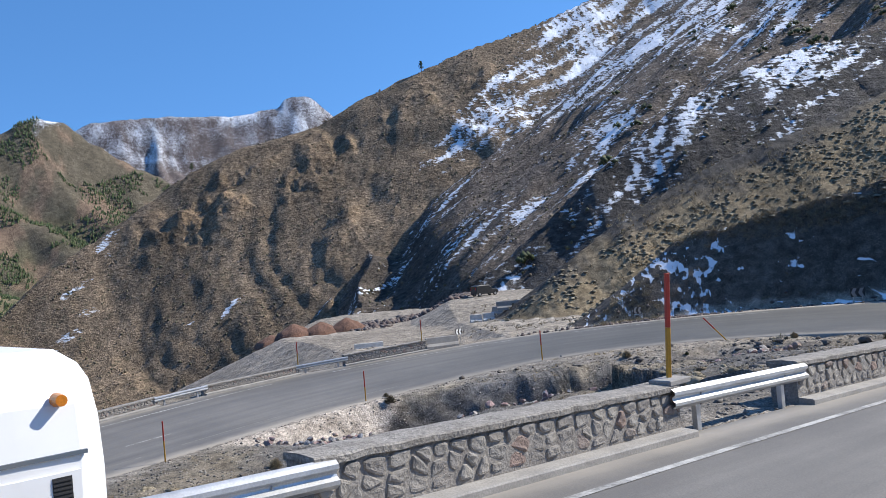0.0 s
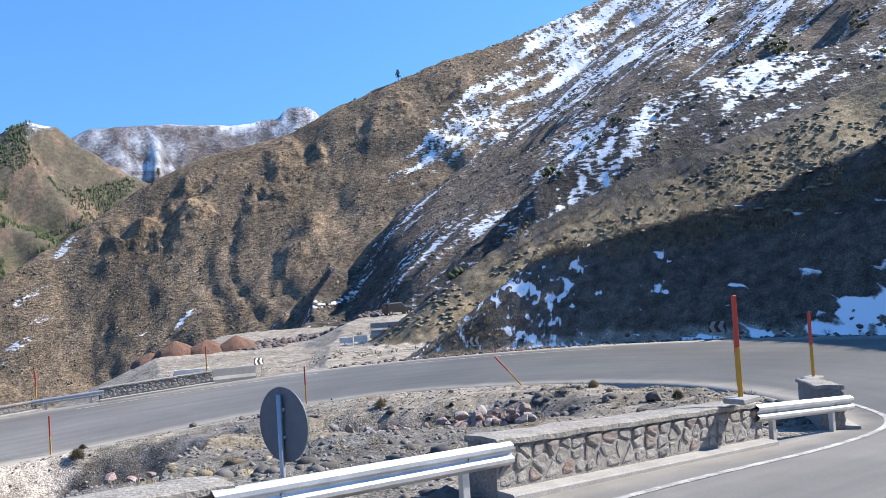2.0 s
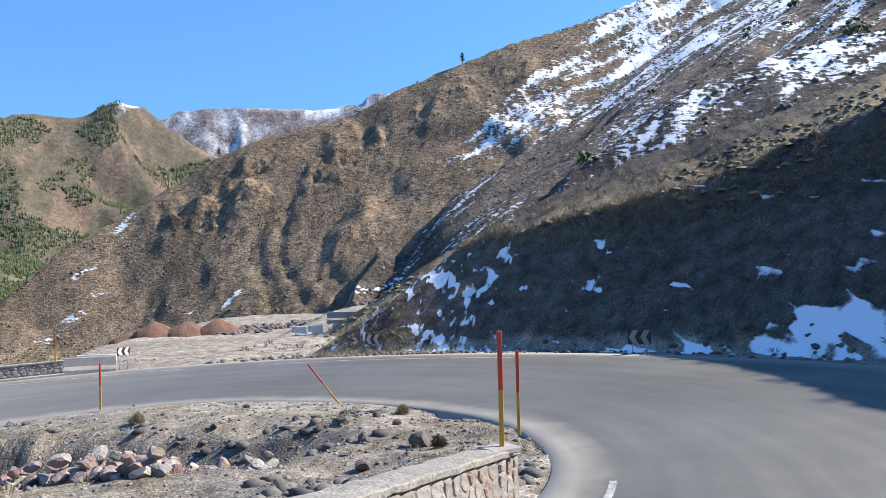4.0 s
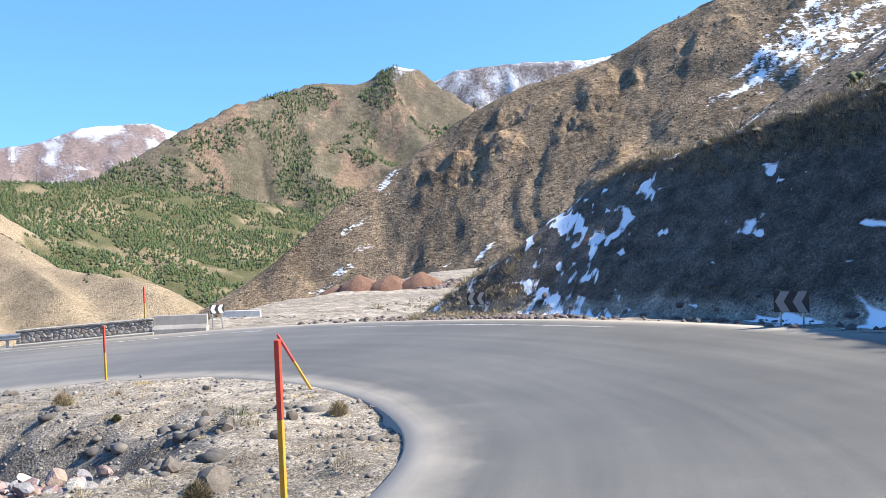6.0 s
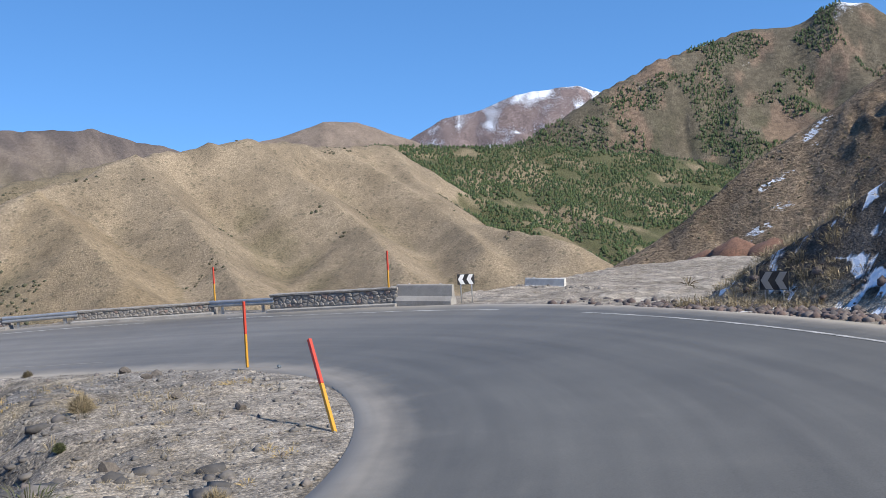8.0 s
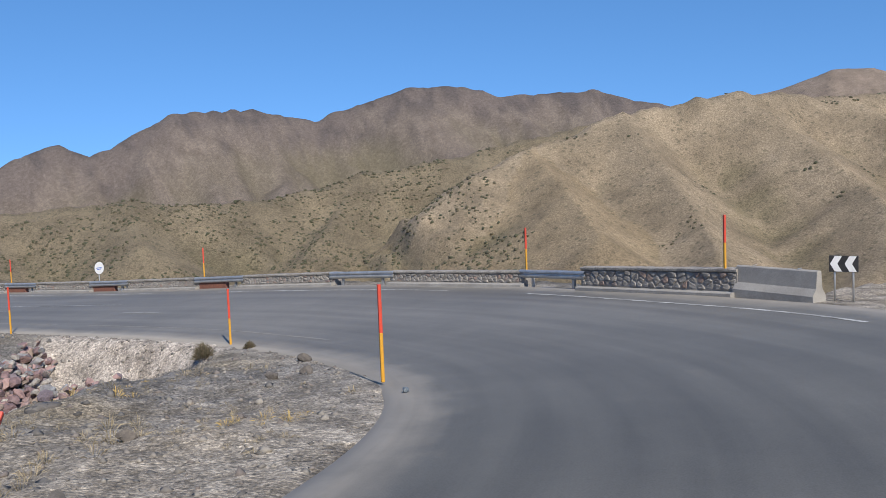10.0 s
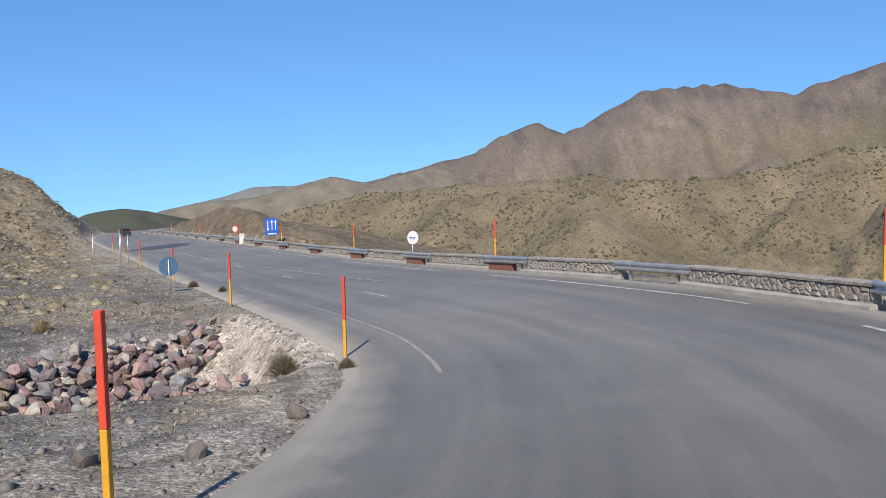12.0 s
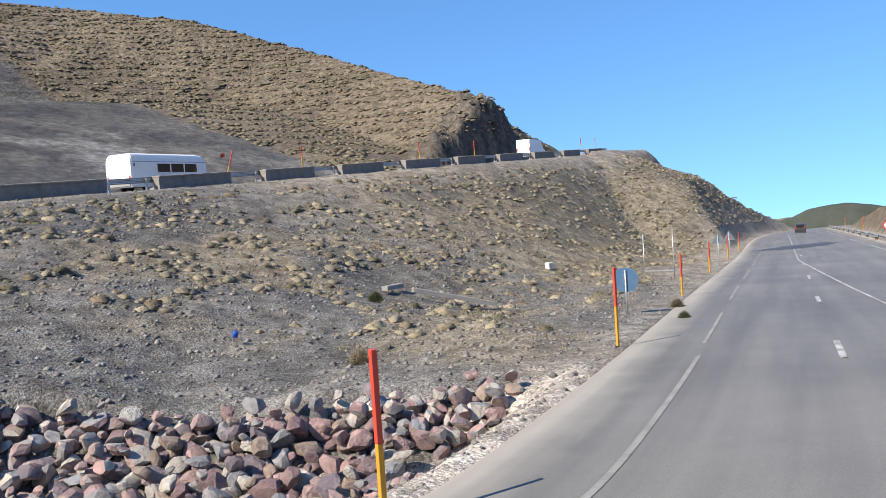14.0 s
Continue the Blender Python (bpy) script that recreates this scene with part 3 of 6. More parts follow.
def land(x, y):
    """Height of the ground and the masks of its cover, for arrays of places."""
    z, who, dist, along, crease = wild_land(x, y)
    near = np.hypot(x - 8, y - 30) < 235
    zone = np.zeros(x.shape, int)
    reach = np.full(x.shape, 500.0)
    if near.any():
        px, py, pz = x[near], y[near], z[near]
        da, za, _ = nearest_edge(px, py, INNER[: N_A + 1])
        dm, zm, _ = nearest_edge(px, py, INNER[N_A : N_B + 1])
        db, zb, _ = nearest_edge(px, py, INNER[N_B:])
        do, zo, io = nearest_edge(px, py, OUTER)
        di, zi = da, za
        for d2, z2 in ((dm, zm), (db, zb)):
            closer = np.abs(d2) < np.abs(di)
            di, zi = np.where(closer, d2, di), np.where(closer, z2, zi)
        da, db = np.abs(da), np.abs(db)
        outside = do < 0
        inside = (di <= 0) & ~outside
        isle = (di > 0) & ~outside
        # ground between the two legs of the bend
        w = db / (da + db + 1e-6)
        width = da + db
        flat = np.clip(6.5 / np.maximum(width, 14), 0.05, 0.45) 
        rise = step(w, flat, 0.97) * 0.55 + np.clip((w - flat) / (0.97 - flat), 0, 1) * 0.45
        past = np.maximum(0, -((px - 5.2) * 0.697 + (py - 9.0) * 0.717) - 90)
        za = np.maximum(za - 0.15 * past * step(da, 2, 10), zb - 0.3)
        zi_isle = zb * (1 - rise) + za * rise
        nc, nd, _ = crest_height(px, py, CRESTS["nose"][0])
        zi_isle = np.maximum(zi_isle, np.minimum(nc - 0.45 * np.maximum(0, nd - 1.0), zb + 1.35 * np.maximum(0, db - 1.2)))
        zi_isle = zi_isle + 0.16 * fbm(px / 2.6, py / 2.6, 4, 3) * step(np.minimum(da, db), 0.2, 2.5)
        zi_isle += 0.5 * fbm(px / 11, py / 11, 2, 7) * step(np.minimum(da, db), 1.5, 8)
        # the drainage gully
        gc, gd, gs = crest_height(px, py, GULLY)
        depth = step(5.2 - gd + 0.5 * fbm(px / 2, py / 2, 2, 11), 0, 3.6) * step(db, 0.3, 2.2)
        zi_isle = zi_isle * (1 - depth) + np.minimum(gc, zi_isle) * depth
        # outer side: shoulder, then cut or fill slopes
        od = np.abs(do)
        cliff = step(-np.hypot(px + 44, py + 52), -22, -8)
        up = zo - 0.05 + (1.13 + 2.4 * cliff + 0.06 * step(io, 7 * PER, 9 * PER)) * np.maximum(0, od - 2.0 + cliff)
        down = zo - 0.06 - 0.6 * np.maximum(0, od - 2.2)
        upper = step(6.0 * PER - io, 0, PER)
        down = down * (1 - upper) + upper * np.minimum(zo + np.minimum(0.3 * np.maximum(0, od - 1.5), 12), up)
        z_out = np.clip(pz, down, up)
        z_out += 0.12 * fbm(px / 1.7, py / 1.7, 3, 13) * step(od, 0.4, 3)
        z_out += 1.5 * cliff * fbm(px / 3.2, py / 3.2, 4, 15, 0.65) * step(od, 1.5, 4) * step(12 - od, 0, 5)
        z_road = zi + (zo - zi) * np.clip(np.abs(di) / (np.abs(di) + od + 1e-9), 0, 1) - 0.07 - 0.05 * step(np.minimum(np.abs(di), od), 0.4, 1.2)
        newz = np.where(inside, z_road, np.where(isle, zi_isle, z_out))
        z[near] = newz
        zone[near] = np.where(inside, 1, np.where(isle, 2, 3))
        reach[near] = np.where(isle, np.minimum(da, db), od)
    return z, who, dist, along, zone, reach, crease


def scree_side(x, y):
    """Metres on the side of the dark scree from its edge on the upper hill."""
    return ((x + 17.0) * 59 + (y + 37.0) * 38) / 70


def build_land():
    cx, cy = 8.0, 36.0
    fine = np.concatenate([np.arange(55.0, 70.0, 0.28), np.arange(70.0, 134.0, 0.17), np.arange(134.0, 300.0, 0.28)])
    coarse = np.arange(300.0, 415.0, 1.5)
    ang = np.radians(np.concatenate([fine, coarse]))
    rings = [0.25]
    while rings[-1] < 78:
        rings.append(rings[-1] + 0.3)
    while rings[-1] < 4700:
        rings.append(rings[-1] * (1.0065 if 150 < rings[-1] < 460 else 1.0115))
    rad = np.array(rings)
    A, Rr = np.meshgrid(ang, rad)
    x, y = (cx + Rr * np.cos(A)).ravel(), (cy + Rr * np.sin(A)).ravel()
    z, who, dist, along, zone, reach, crease = land(x, y)
    n, m = len(ang), len(rad)
    verts = np.c_[x, y, z].astype(np.float32)
    i, j = np.meshgrid(np.arange(m - 1), np.arange(n), indexing="ij")
    j2 = (j + 1) % n
    quads = np.stack([i * n + j, (i + 1) * n + j, (i + 1) * n + j2, i * n + j2], -1).reshape(-1, 4)
    me = bpy.data.meshes.new("ground")
    me.vertices.add(len(verts))
    me.vertices.foreach_set("co", verts.ravel())
    me.loops.add(quads.size)
    me.loops.foreach_set("vertex_index", quads.ravel().astype(np.int32))
    me.polygons.add(len(quads))
    me.polygons.foreach_set("loop_start", np.arange(0, quads.size, 4, dtype=np.int32))
    me.update()
    me.validate()
    me.shade_smooth()
    # cover
    earth = np.array([CRESTS[k][5] for k in NAMES] + [(0.17, 0.14, 0.115), (0.27, 0.22, 0.15)])
    col = earth[who]
    var = fbm(x / 30, y / 30, 4, 31)[:, None]
    col = col * (1 + 0.25 * var)
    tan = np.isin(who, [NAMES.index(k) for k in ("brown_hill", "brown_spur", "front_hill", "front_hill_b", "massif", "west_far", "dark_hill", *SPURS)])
    # gully creases darkened: scrub tone plus shading painted into the colour
    crease_shade = (step(crease, 0.4, 0.97) * tan * 0.6)[:, None]
    col = col * (1 - crease_shade) + np.array((0.12, 0.105, 0.06)) * crease_shade
    green = ((who == NAMES.index("forest_hill")) * 0.85 + (who == NAMES.index("cone_mountain")) * 0.35 * step(-z, -150, -60))[:, None] * step(fbm(x / 45, y / 45, 4, 35), -0.35, 0.2)[:, None]
    col = col * (1 - green) + np.array((0.062, 0.07, 0.028)) * green
    top = (step(-dist + 50 * fbm(x / 90, y / 90, 3, 74), -130, -40) * (who == NAMES.index("massif")) * 0.8)[:, None]
    col = col * (1 - top) + np.array((0.12, 0.098, 0.088)) * top
    get = lambda name: who == NAMES.index(name)
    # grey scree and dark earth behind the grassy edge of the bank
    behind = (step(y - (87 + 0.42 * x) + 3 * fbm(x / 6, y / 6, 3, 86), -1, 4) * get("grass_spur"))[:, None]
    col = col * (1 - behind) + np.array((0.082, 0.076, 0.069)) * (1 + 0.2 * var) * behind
    # bare brown rock on the snowy slope, the ravine's shade painted as a dark band
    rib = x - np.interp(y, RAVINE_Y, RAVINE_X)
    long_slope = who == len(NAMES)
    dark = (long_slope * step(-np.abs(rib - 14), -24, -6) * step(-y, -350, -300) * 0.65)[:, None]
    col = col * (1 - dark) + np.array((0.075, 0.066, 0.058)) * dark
    bare = np.exp(-((((x - 2) * 0.78 + (y - 298) * 0.62) / 42) ** 2 + (((x - 2) * 0.62 - (y - 298) * 0.78) / 11) ** 2) ** 1.5) * long_slope
    crag = crag_mask(x, y) * get("rock_ridge")
    crags = crag[:, None]
    col = col * (1 - 0.7 * crags) + np.array((0.24, 0.168, 0.105)) * (1 + 0.35 * var) * 0.7 * crags
    # red scars and pale scree on the cone mountain
    scar = (step(fbm(x / 70, y / 110, 4, 87, 0.6), 0.22, 0.45) * get("cone_mountain"))[:, None]
    col = col * (1 - 0.7 * scar) + np.array((0.22, 0.15, 0.105)) * 0.7 * scar
    strata = (0.5 + 0.5 * np.sin(z / 5.5 + 3 * fbm(x / 140, y / 140, 3, 88)))[:, None] * get("mesa")[:, None]
    col = col * (1 - 0.25 * strata)
    # cliffs below the rim of the massif
    rim = (step(fbm(x / 60, y / 60, 4, 89, 0.6) + 0.4 * step(z, 150, 230), 0.25, 0.55) * step(-dist, -220, -60) * get("massif"))[:, None]
    col = col * (1 - 0.75 * rim) + np.array((0.085, 0.072, 0.068)) * 0.75 * rim
    grey = np.array((0.258, 0.229, 0.19))
    local = (zone == 2) | ((zone == 3) & (reach < 2.5))
    dry = np.array((0.27, 0.225, 0.155))
    scrub = step(fbm(x / 9, y / 9, 3, 33) + 0.15 * (reach - 12) / 10, -0.1, 0.5)[:, None]
    way = (x - 5.2) * 0.697 + (y - 9.0) * 0.717
    slate = (step(-way, -33, -24) * step(way, -28, -8))[:, None]
    scrub = np.maximum(scrub, (0.85 * step(-way, 5, 30) * step(reach, 3, 9))[:, None])
    grey = grey * (1 - slate) + np.array((0.158, 0.150, 0.140)) * slate
    brown = (step(-way, 8, 34) * step(reach, 2, 7))[:, None]
    grey = grey * (1 - brown) + np.array((0.145, 0.126, 0.10)) * brown
    near_col = grey * (1 + 0.25 * var) * (1 - 0.6 * scrub) + dry * 0.6 * scrub
    col = np.where(local[:, None], near_col, col)
    edge = step(2.2 - reach, 0, 2.0)[:, None] * (zone > 1)[:, None]
    col = col * (1 - 0.6 * edge) + np.array((0.30, 0.275, 0.24)) * 0.6 * edge
    # gully bed coloured dark, standing in for shade in the gaps between boulders
    bed = (step(4.6 - crest_height(x, y, GULLY)[1], 0, 1.2) * (zone == 2) * (np.hypot(x, y - 40) < 25))[:, None]
    col = col * (1 - 0.7 * bed) + np.array((0.095, 0.086, 0.078)) * 0.7 * bed
    chute = np.hypot(((x + 7.9) * 0.66 + (y - 42.0) * 0.75) / 5.3, ((x + 7.9) * 0.75 - (y - 42.0) * 0.66) / 2.3)
    pale = (step(1.05 + 0.2 * fbm(x / 1.2, y / 1.2, 3, 36) - chute, 0, 0.22) * (zone == 2))[:, None]
    col = col * (1 - pale) + np.array((0.43, 0.385, 0.335)) * pale
    scree = (step(scree_side(x, y) + 4 * fbm(x / 14, y / 14, 3, 58), -1, 4) * (zone == 3) * (y < 10) * (x < 60))[:, None]
    ashy = step(fbm(x / 9, y / 9, 4, 71), -0.3, 0.4)[:, None]
    col = col * (1 - scree) + (np.array((0.074, 0.073, 0.074)) * ashy + np.array((0.125, 0.118, 0.109)) * (1 - ashy)) * (1 + 0.3 * var) * scree
    stain = (step(6 - np.hypot((x - 4.5) * 0.8, (y + 29) * 0.6) + 5 * fbm(x / 5, y / 5, 3, 59), 0, 7) * (zone == 3))[:, None]
    col = col * (1 - 0.5 * stain) + np.array((0.33, 0.32, 0.315)) * 0.5 * stain
    face = (step(-np.hypot(x + 39, y + 52) + 4 * fbm(x / 4, y / 4, 2, 72), -22, -14) * step(10 - reach + 3 * fbm(x / 5, y / 5, 3, 73), 0, 3) * (zone == 3))[:, None]
    band = (0.5 + 0.5 * np.sin(z * 4.2 + 3 * fbm(x / 6, y / 6, 3, 66)))[:, None]
    col = col * (1 - face) + (np.array((0.085, 0.074, 0.064)) * (1 - band) + np.array((0.16, 0.135, 0.105)) * band) * face
    # snow
    high = fbm(x / 22, y / 22, 3, 51)
    across, down = x * 0.62 - y * 0.78, x * 0.78 + y * 0.62
    streak = fbm(across / 5.5 + 0.6 * fbm(x / 30, y / 30, 2, 55), down / 38, 4, 52, 0.6)
    streak = 0.72 * streak + 0.42 * fbm(across / 1.9 + fbm(x / 12, y / 12, 2, 67), down / 13, 3, 68, 0.6)
    patch = fbm(x / 55, y / 55, 3, 56)
    snow = np.full(x.shape, -1.0)
    rr = get("rock_ridge")
    snow = np.where(rr, -0.45 + 1.0 * step(rib, -14, 22) * step(z, 20, 60) + 0.5 * streak + 0.2 * patch, snow)
    for px, py, wx, wy in ((-165, 307, 7, 20), (-163, 346, 6, 9), (-97, 302, 4, 13), (-113, 300, 2.5, 8), (-63, 283, 2.0, 12), (-169, 325, 4, 12)):
        snow = np.where(rr, snow + 1.0 * np.exp(-(((x - px) * 0.78 - (y - py) * 0.62) / wx) ** 2 - (((x - px) * 0.62 + (y - py) * 0.78) / wy) ** 2), snow)
    snow = np.where(long_slope, 0.31 + 0.62 * streak + 0.3 * patch + 0.0022 * (z - 55) - 0.8 * bare - 0.3 * dark[:, 0], snow)
    snow = np.where(get("snow_spur"), 0.25 + 0.6 * streak + 0.35 * patch, snow)
    snow = np.where(get("grass_spur"), -0.35 + 0.55 * streak + 0.5 * behind[:, 0], snow)
    snow = np.where(get("mesa") | get("red_peak"), 0.44 - 0.14 * strata[:, 0] + 0.0012 * (z - 400) + 0.2 * fbm(x / 160, y / 160, 2, 69) + 0.1 * fbm(x / 32, y / 32, 3, 53, 0.85), snow)
    snow = np.where(get("cone_mountain"), 0.0 + 0.002 * (z - 200) + 0.4 * fbm(x / 60, y / 60, 4, 54, 0.6) + 0.3 * step(z, 228, 256), snow)
    snow = np.where(get("red_peak"), snow + 0.03 + 0.35 * fbm(x / 70, y / 70, 4, 92, 0.65), snow)
    bank = get("cut_bank") & (zone == 3)
    lie = x * 0.85 - y * 0.5
    tilted = z + 0.25 * lie
    drift = 0.5 * fbm(lie / 3.0, tilted / 0.8, 4, 57, 0.65) + 0.5 * fbm(lie / 0.8, tilted / 0.28, 3, 70, 0.7) + 0.35 * high
    edge_snow = np.exp(-(((x - 17.5) / 4.5) ** 2)) * step(z, 0.8, 1.8) * step(-z, -5.2, -3.6)
    foot_snow = step(2.6 + 1.2 * high + 1.0 * step(x, 29, 35) - reach, 0, 1.0) * step(reach, 1.1, 1.7) * step(x, 13.0, 17.0)
    snow = np.where(bank, -0.06 + drift + 0.3 * edge_snow + 0.55 * foot_snow + 0.12 * step(x, 24, 34), snow)
    rocky = rr | (who == len(NAMES)) | get("massif") | get("mesa") | get("red_peak") | get("snow_spur")
    rock = np.where(get("massif"), 0.4, 1.0)
    rock = np.where(rocky, rock, np.where(get("cone_mountain"), 0.7, 0.22))
    rock = np.where(rr, 0.6 + 0.4 * crag, rock)
    ledges = np.where(rr | get("snow_spur") | long_slope, 1 - 0.75 * crag, np.where(get("upper_hill") | get("grass_spur") | bank, 0.8, 0.3))
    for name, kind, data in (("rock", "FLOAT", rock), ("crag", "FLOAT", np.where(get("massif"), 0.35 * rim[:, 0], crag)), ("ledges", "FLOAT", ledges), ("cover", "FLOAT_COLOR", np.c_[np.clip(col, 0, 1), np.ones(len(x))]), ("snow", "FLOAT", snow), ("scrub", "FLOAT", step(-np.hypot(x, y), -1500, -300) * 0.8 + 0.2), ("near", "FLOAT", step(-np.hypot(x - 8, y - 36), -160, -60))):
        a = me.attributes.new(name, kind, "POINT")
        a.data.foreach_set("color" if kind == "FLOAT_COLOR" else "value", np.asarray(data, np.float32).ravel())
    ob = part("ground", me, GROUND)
    return tagged(ob, "rocky mountain land with snow patches, scrub and gravel", "ground", kind="structure")


GROUND_OB = build_land()


# ---------------------------------------------------------------- carriageway
def on_road(i, f, lift=0.0):
    """A place on the road: i along the kerb lines, f from the inner (0) to the outer (1) side."""
    k = min(int(i), len(INNER) - 2)
    t = i - k
    a = INNER[k] * (1 - t) + INNER[k + 1] * t
    b = OUTER[k] * (1 - t) + OUTER[k + 1] * t
    p = a * (1 - f) + b * f
    return Vector((p[0], p[1], p[2] + lift))


def build_road():
    cols = [-0.01, 0.0, 0.04, 0.1, 0.2, 0.35, 0.5, 0.65, 0.8, 0.9, 0.96, 1.0, 1.01]
    verts, faces, dust, across, length, newer, run = [], [], [], [], [], [], 0.0
    n = len(INNER)
    rng = random.Random(4)
    for i in range(n):
        wide = (on_road(i, 1) - on_road(i, 0)).length
        run += (on_road(i, 0.5) - on_road(max(0, i - 1), 0.5)).length
        for j, f in enumerate(cols):
            p = on_road(i, f)
            across.append(f * wide)
            length.append(run)
            newer.append(float(step(np.array(i / PER), 7.0, 8.8) * (1 - 0.9 * step(np.array(i / PER), 13.5, 17.6))))
            if j in (0, len(cols) - 1):
                p.z -= 0.25
            verts.append(p)
            dust.append(max(0.0, 1 - f / 0.105) if f < 0.5 else max(0.0, 1 - (1 - f) / 0.08))
    c = len(cols)
    for i in range(n - 1):
        for j in range(c - 1):
            faces.append((i * c + j, i * c + j + 1, (i + 1) * c + j + 1, (i + 1) * c + j))
    me = mesh_from(verts, faces, "road")
    for name, data in (("dust", dust), ("across", across), ("length", length), ("newer", newer)):
        a = me.attributes.new(name, "FLOAT", "POINT")
        a.data.foreach_set("value", np.array(data, np.float32))
    me.shade_smooth()
    ob = part("road", me, ASPHALT)
    return tagged(ob, "worn grey asphalt road round a hairpin bend, dusty at its edges", "road", kind="structure")


ROAD_OB = build_road()


def road_line(i0, i1, off, side, width=0.12, name="road_line", paint=None):
    """A painted stripe at a fixed distance from the inner or outer edge."""
    steps = max(2, int((i1 - i0) * 3))
    verts, faces = [], []
    for s in range(steps + 1):
        i = i0 + (i1 - i0) * s / steps
        w = (on_road(i, 1) - on_road(i, 0)).length
        f0, f1 = (off / w, (off + width) / w) if side == "in" else (1 - (off + width) / w, 1 - off / w)
        verts += [on_road(i, f0, 0.008), on_road(i, f1, 0.008)]
    faces = [(2 * s, 2 * s + 1, 2 * s + 3, 2 * s + 2) for s in range(steps)]
    return part(name, mesh_from(verts, faces), paint or PAINT_WHITE, ROAD_OB)


# ---------------------------------------------------------------- markers, walls and rails
def ground_z(x, y):
    return float(land(np.array([float(x)]), np.array([float(y)]))[0][0])


def snow_pole_proto():
    pole = thing("snow_pole", Matrix.Identity(4), "slim snow marker pole painted red above and yellow below", "marker pole", "snow poles along the road")
    bm = bmesh.new()
    box(bm, (0.066, 0.066, 0.96), pose(0, 0, 0, 0, 0, 17), 0.006)
    part("lower_tube", bm, YELLOW, pole, "yellow painted square tube")
    bm = bmesh.new()
    box(bm, (0.067, 0.067, 0.94), pose(0, 0, 0.962, 0, 0, 17), 0.006)
    part("upper_tube", bm, RED, pole, "red painted square tube")
    return pole


POLE = snow_pole_proto()


def put_pole(x, y, z, tilt=(0, 0), turn=0.0, scale=1.0):
    m = pose(x, y, z - 0.03, tilt[0], tilt[1], turn)
    if not POLE.get("used"):
        POLE["used"] = 1
        POLE.matrix_world = m @ Matrix.Diagonal((1, 1, scale, 1))
        return POLE
    ob = copy_thing(POLE, m)
    ob.scale = (1, 1, scale)
    del ob["used"]
    return ob


def at_line(p, d, k):
    return Vector((p[0] + d[0] * k, p[1] + d[1] * k, 0))


A0, DA = Vector((5.2, 9.0, 0)), Vector((0.697, 0.717, 0))
B0, DB = Vector((-16.68, 51.53, 0)), Vector((-0.605, -0.796, 0))


def edge_z(edge, x, y):
    return float(nearest_edge(np.array([float(x)]), np.array([float(y)]), edge)[1][0])


def clip_cell(poly, ax, az, bx, bz):
    """The part of a polygon nearer to (ax, az) than to (bx, bz)."""
    mx, mz, dx, dz = (ax + bx) / 2, (az + bz) / 2, bx - ax, bz - az
    out = []
    for i, (px, pz) in enumerate(poly):
        qx, qz = poly[(i + 1) % len(poly)]
        sp, sq = (px - mx) * dx + (pz - mz) * dz, (qx - mx) * dx + (qz - mz) * dz
        if sp <= 0:
            out.append((px, pz))
        if sp * sq < 0:
            t = sp / (sp - sq)
            out.append((px + (qx - px) * t, pz + (qz - pz) * t))
    return out


def facing_stones(length, z0, z1, rng):
    """Irregular stones that fill a wall's face, each as its middle and its outline round it."""
    rows = 3
    sites = []
    for k in range(rows):
        s = rng.uniform(0, 0.25)
        while s < length:
            sites.append((s, z0 + (z1 - z0) * (k + 0.5 + rng.uniform(-0.3, 0.3)) / rows))
            s += rng.uniform(0.2, 0.44)
    out = []
    for sx, sz in sites:
        poly = [(max(0.02, sx - 0.4), z0), (min(length - 0.02, sx + 0.4), z0), (min(length - 0.02, sx + 0.4), z1), (max(0.02, sx - 0.4), z1)]
        for ox, oz in sites:
            if (ox, oz) != (sx, sz) and abs(ox - sx) < 0.8 and len(poly) > 2:
                poly = clip_cell(poly, sx, sz, ox, oz)
        if len(poly) < 3:
            continue
        cx, cz = sum(p[0] for p in poly) / len(poly), sum(p[1] for p in poly) / len(poly)
        ring = []
        for i, (px, pz) in enumerate(poly):
            qx, qz = poly[(i + 1) % len(poly)]
            for t in (0.22, 0.78):
                x, z = px + (qx - px) * t - cx, pz + (qz - pz) * t - cz
                r = math.hypot(x, z) + 1e-6
                k = max(0.35, (r - 0.022) / r) * rng.uniform(0.93, 1.0)
                ring.append((x * k, z * k))
        out.append((cx, cz, ring))
    return out


def facing_stone_mesh(ring, rng):
    """A flat stone with a rounded rim; y is the way out of the wall."""
    n = len(ring)
    tip, lean, roll = rng.uniform(0.02, 0.05), rng.uniform(-0.08, 0.08), rng.uniform(-0.08, 0.08)
    verts = [(x, 0.0, z) for x, z in ring]
    verts += [(x * 0.9, tip * 0.75 + lean * x + roll * z, z * 0.9) for x, z in ring]
    verts += [(x * 0.6, tip + lean * x + roll * z + rng.uniform(-0.004, 0.004), z * 0.6) for x, z in ring]
    faces = [(k + i, k + (i + 1) % n, k + n + (i + 1) % n, k + n + i) for k in (0, n) for i in range(n)] + [tuple(range(2 * n, 3 * n))]
    return mesh_from(verts, faces, "stone")


def make_facing():
    n = Nodes("facing_stone")
    r = n.random()
    col = n.mix(r, (0.33, 0.305, 0.27), (0.225, 0.205, 0.185))
    col = n.mix(n.ramp(r, 0.82, 0.95), col, (0.28, 0.205, 0.17))
    col = n.mix(1.0, col, n.mix(n.ramp(n.noise(4.0), 0.3, 0.7), (0.72, 0.72, 0.72), (1.2, 1.2, 1.2)), "MULTIPLY")
    return n.done(col, 0.9, n.noise(9.0, 5.0, 0.65), 0.6, 0.08)


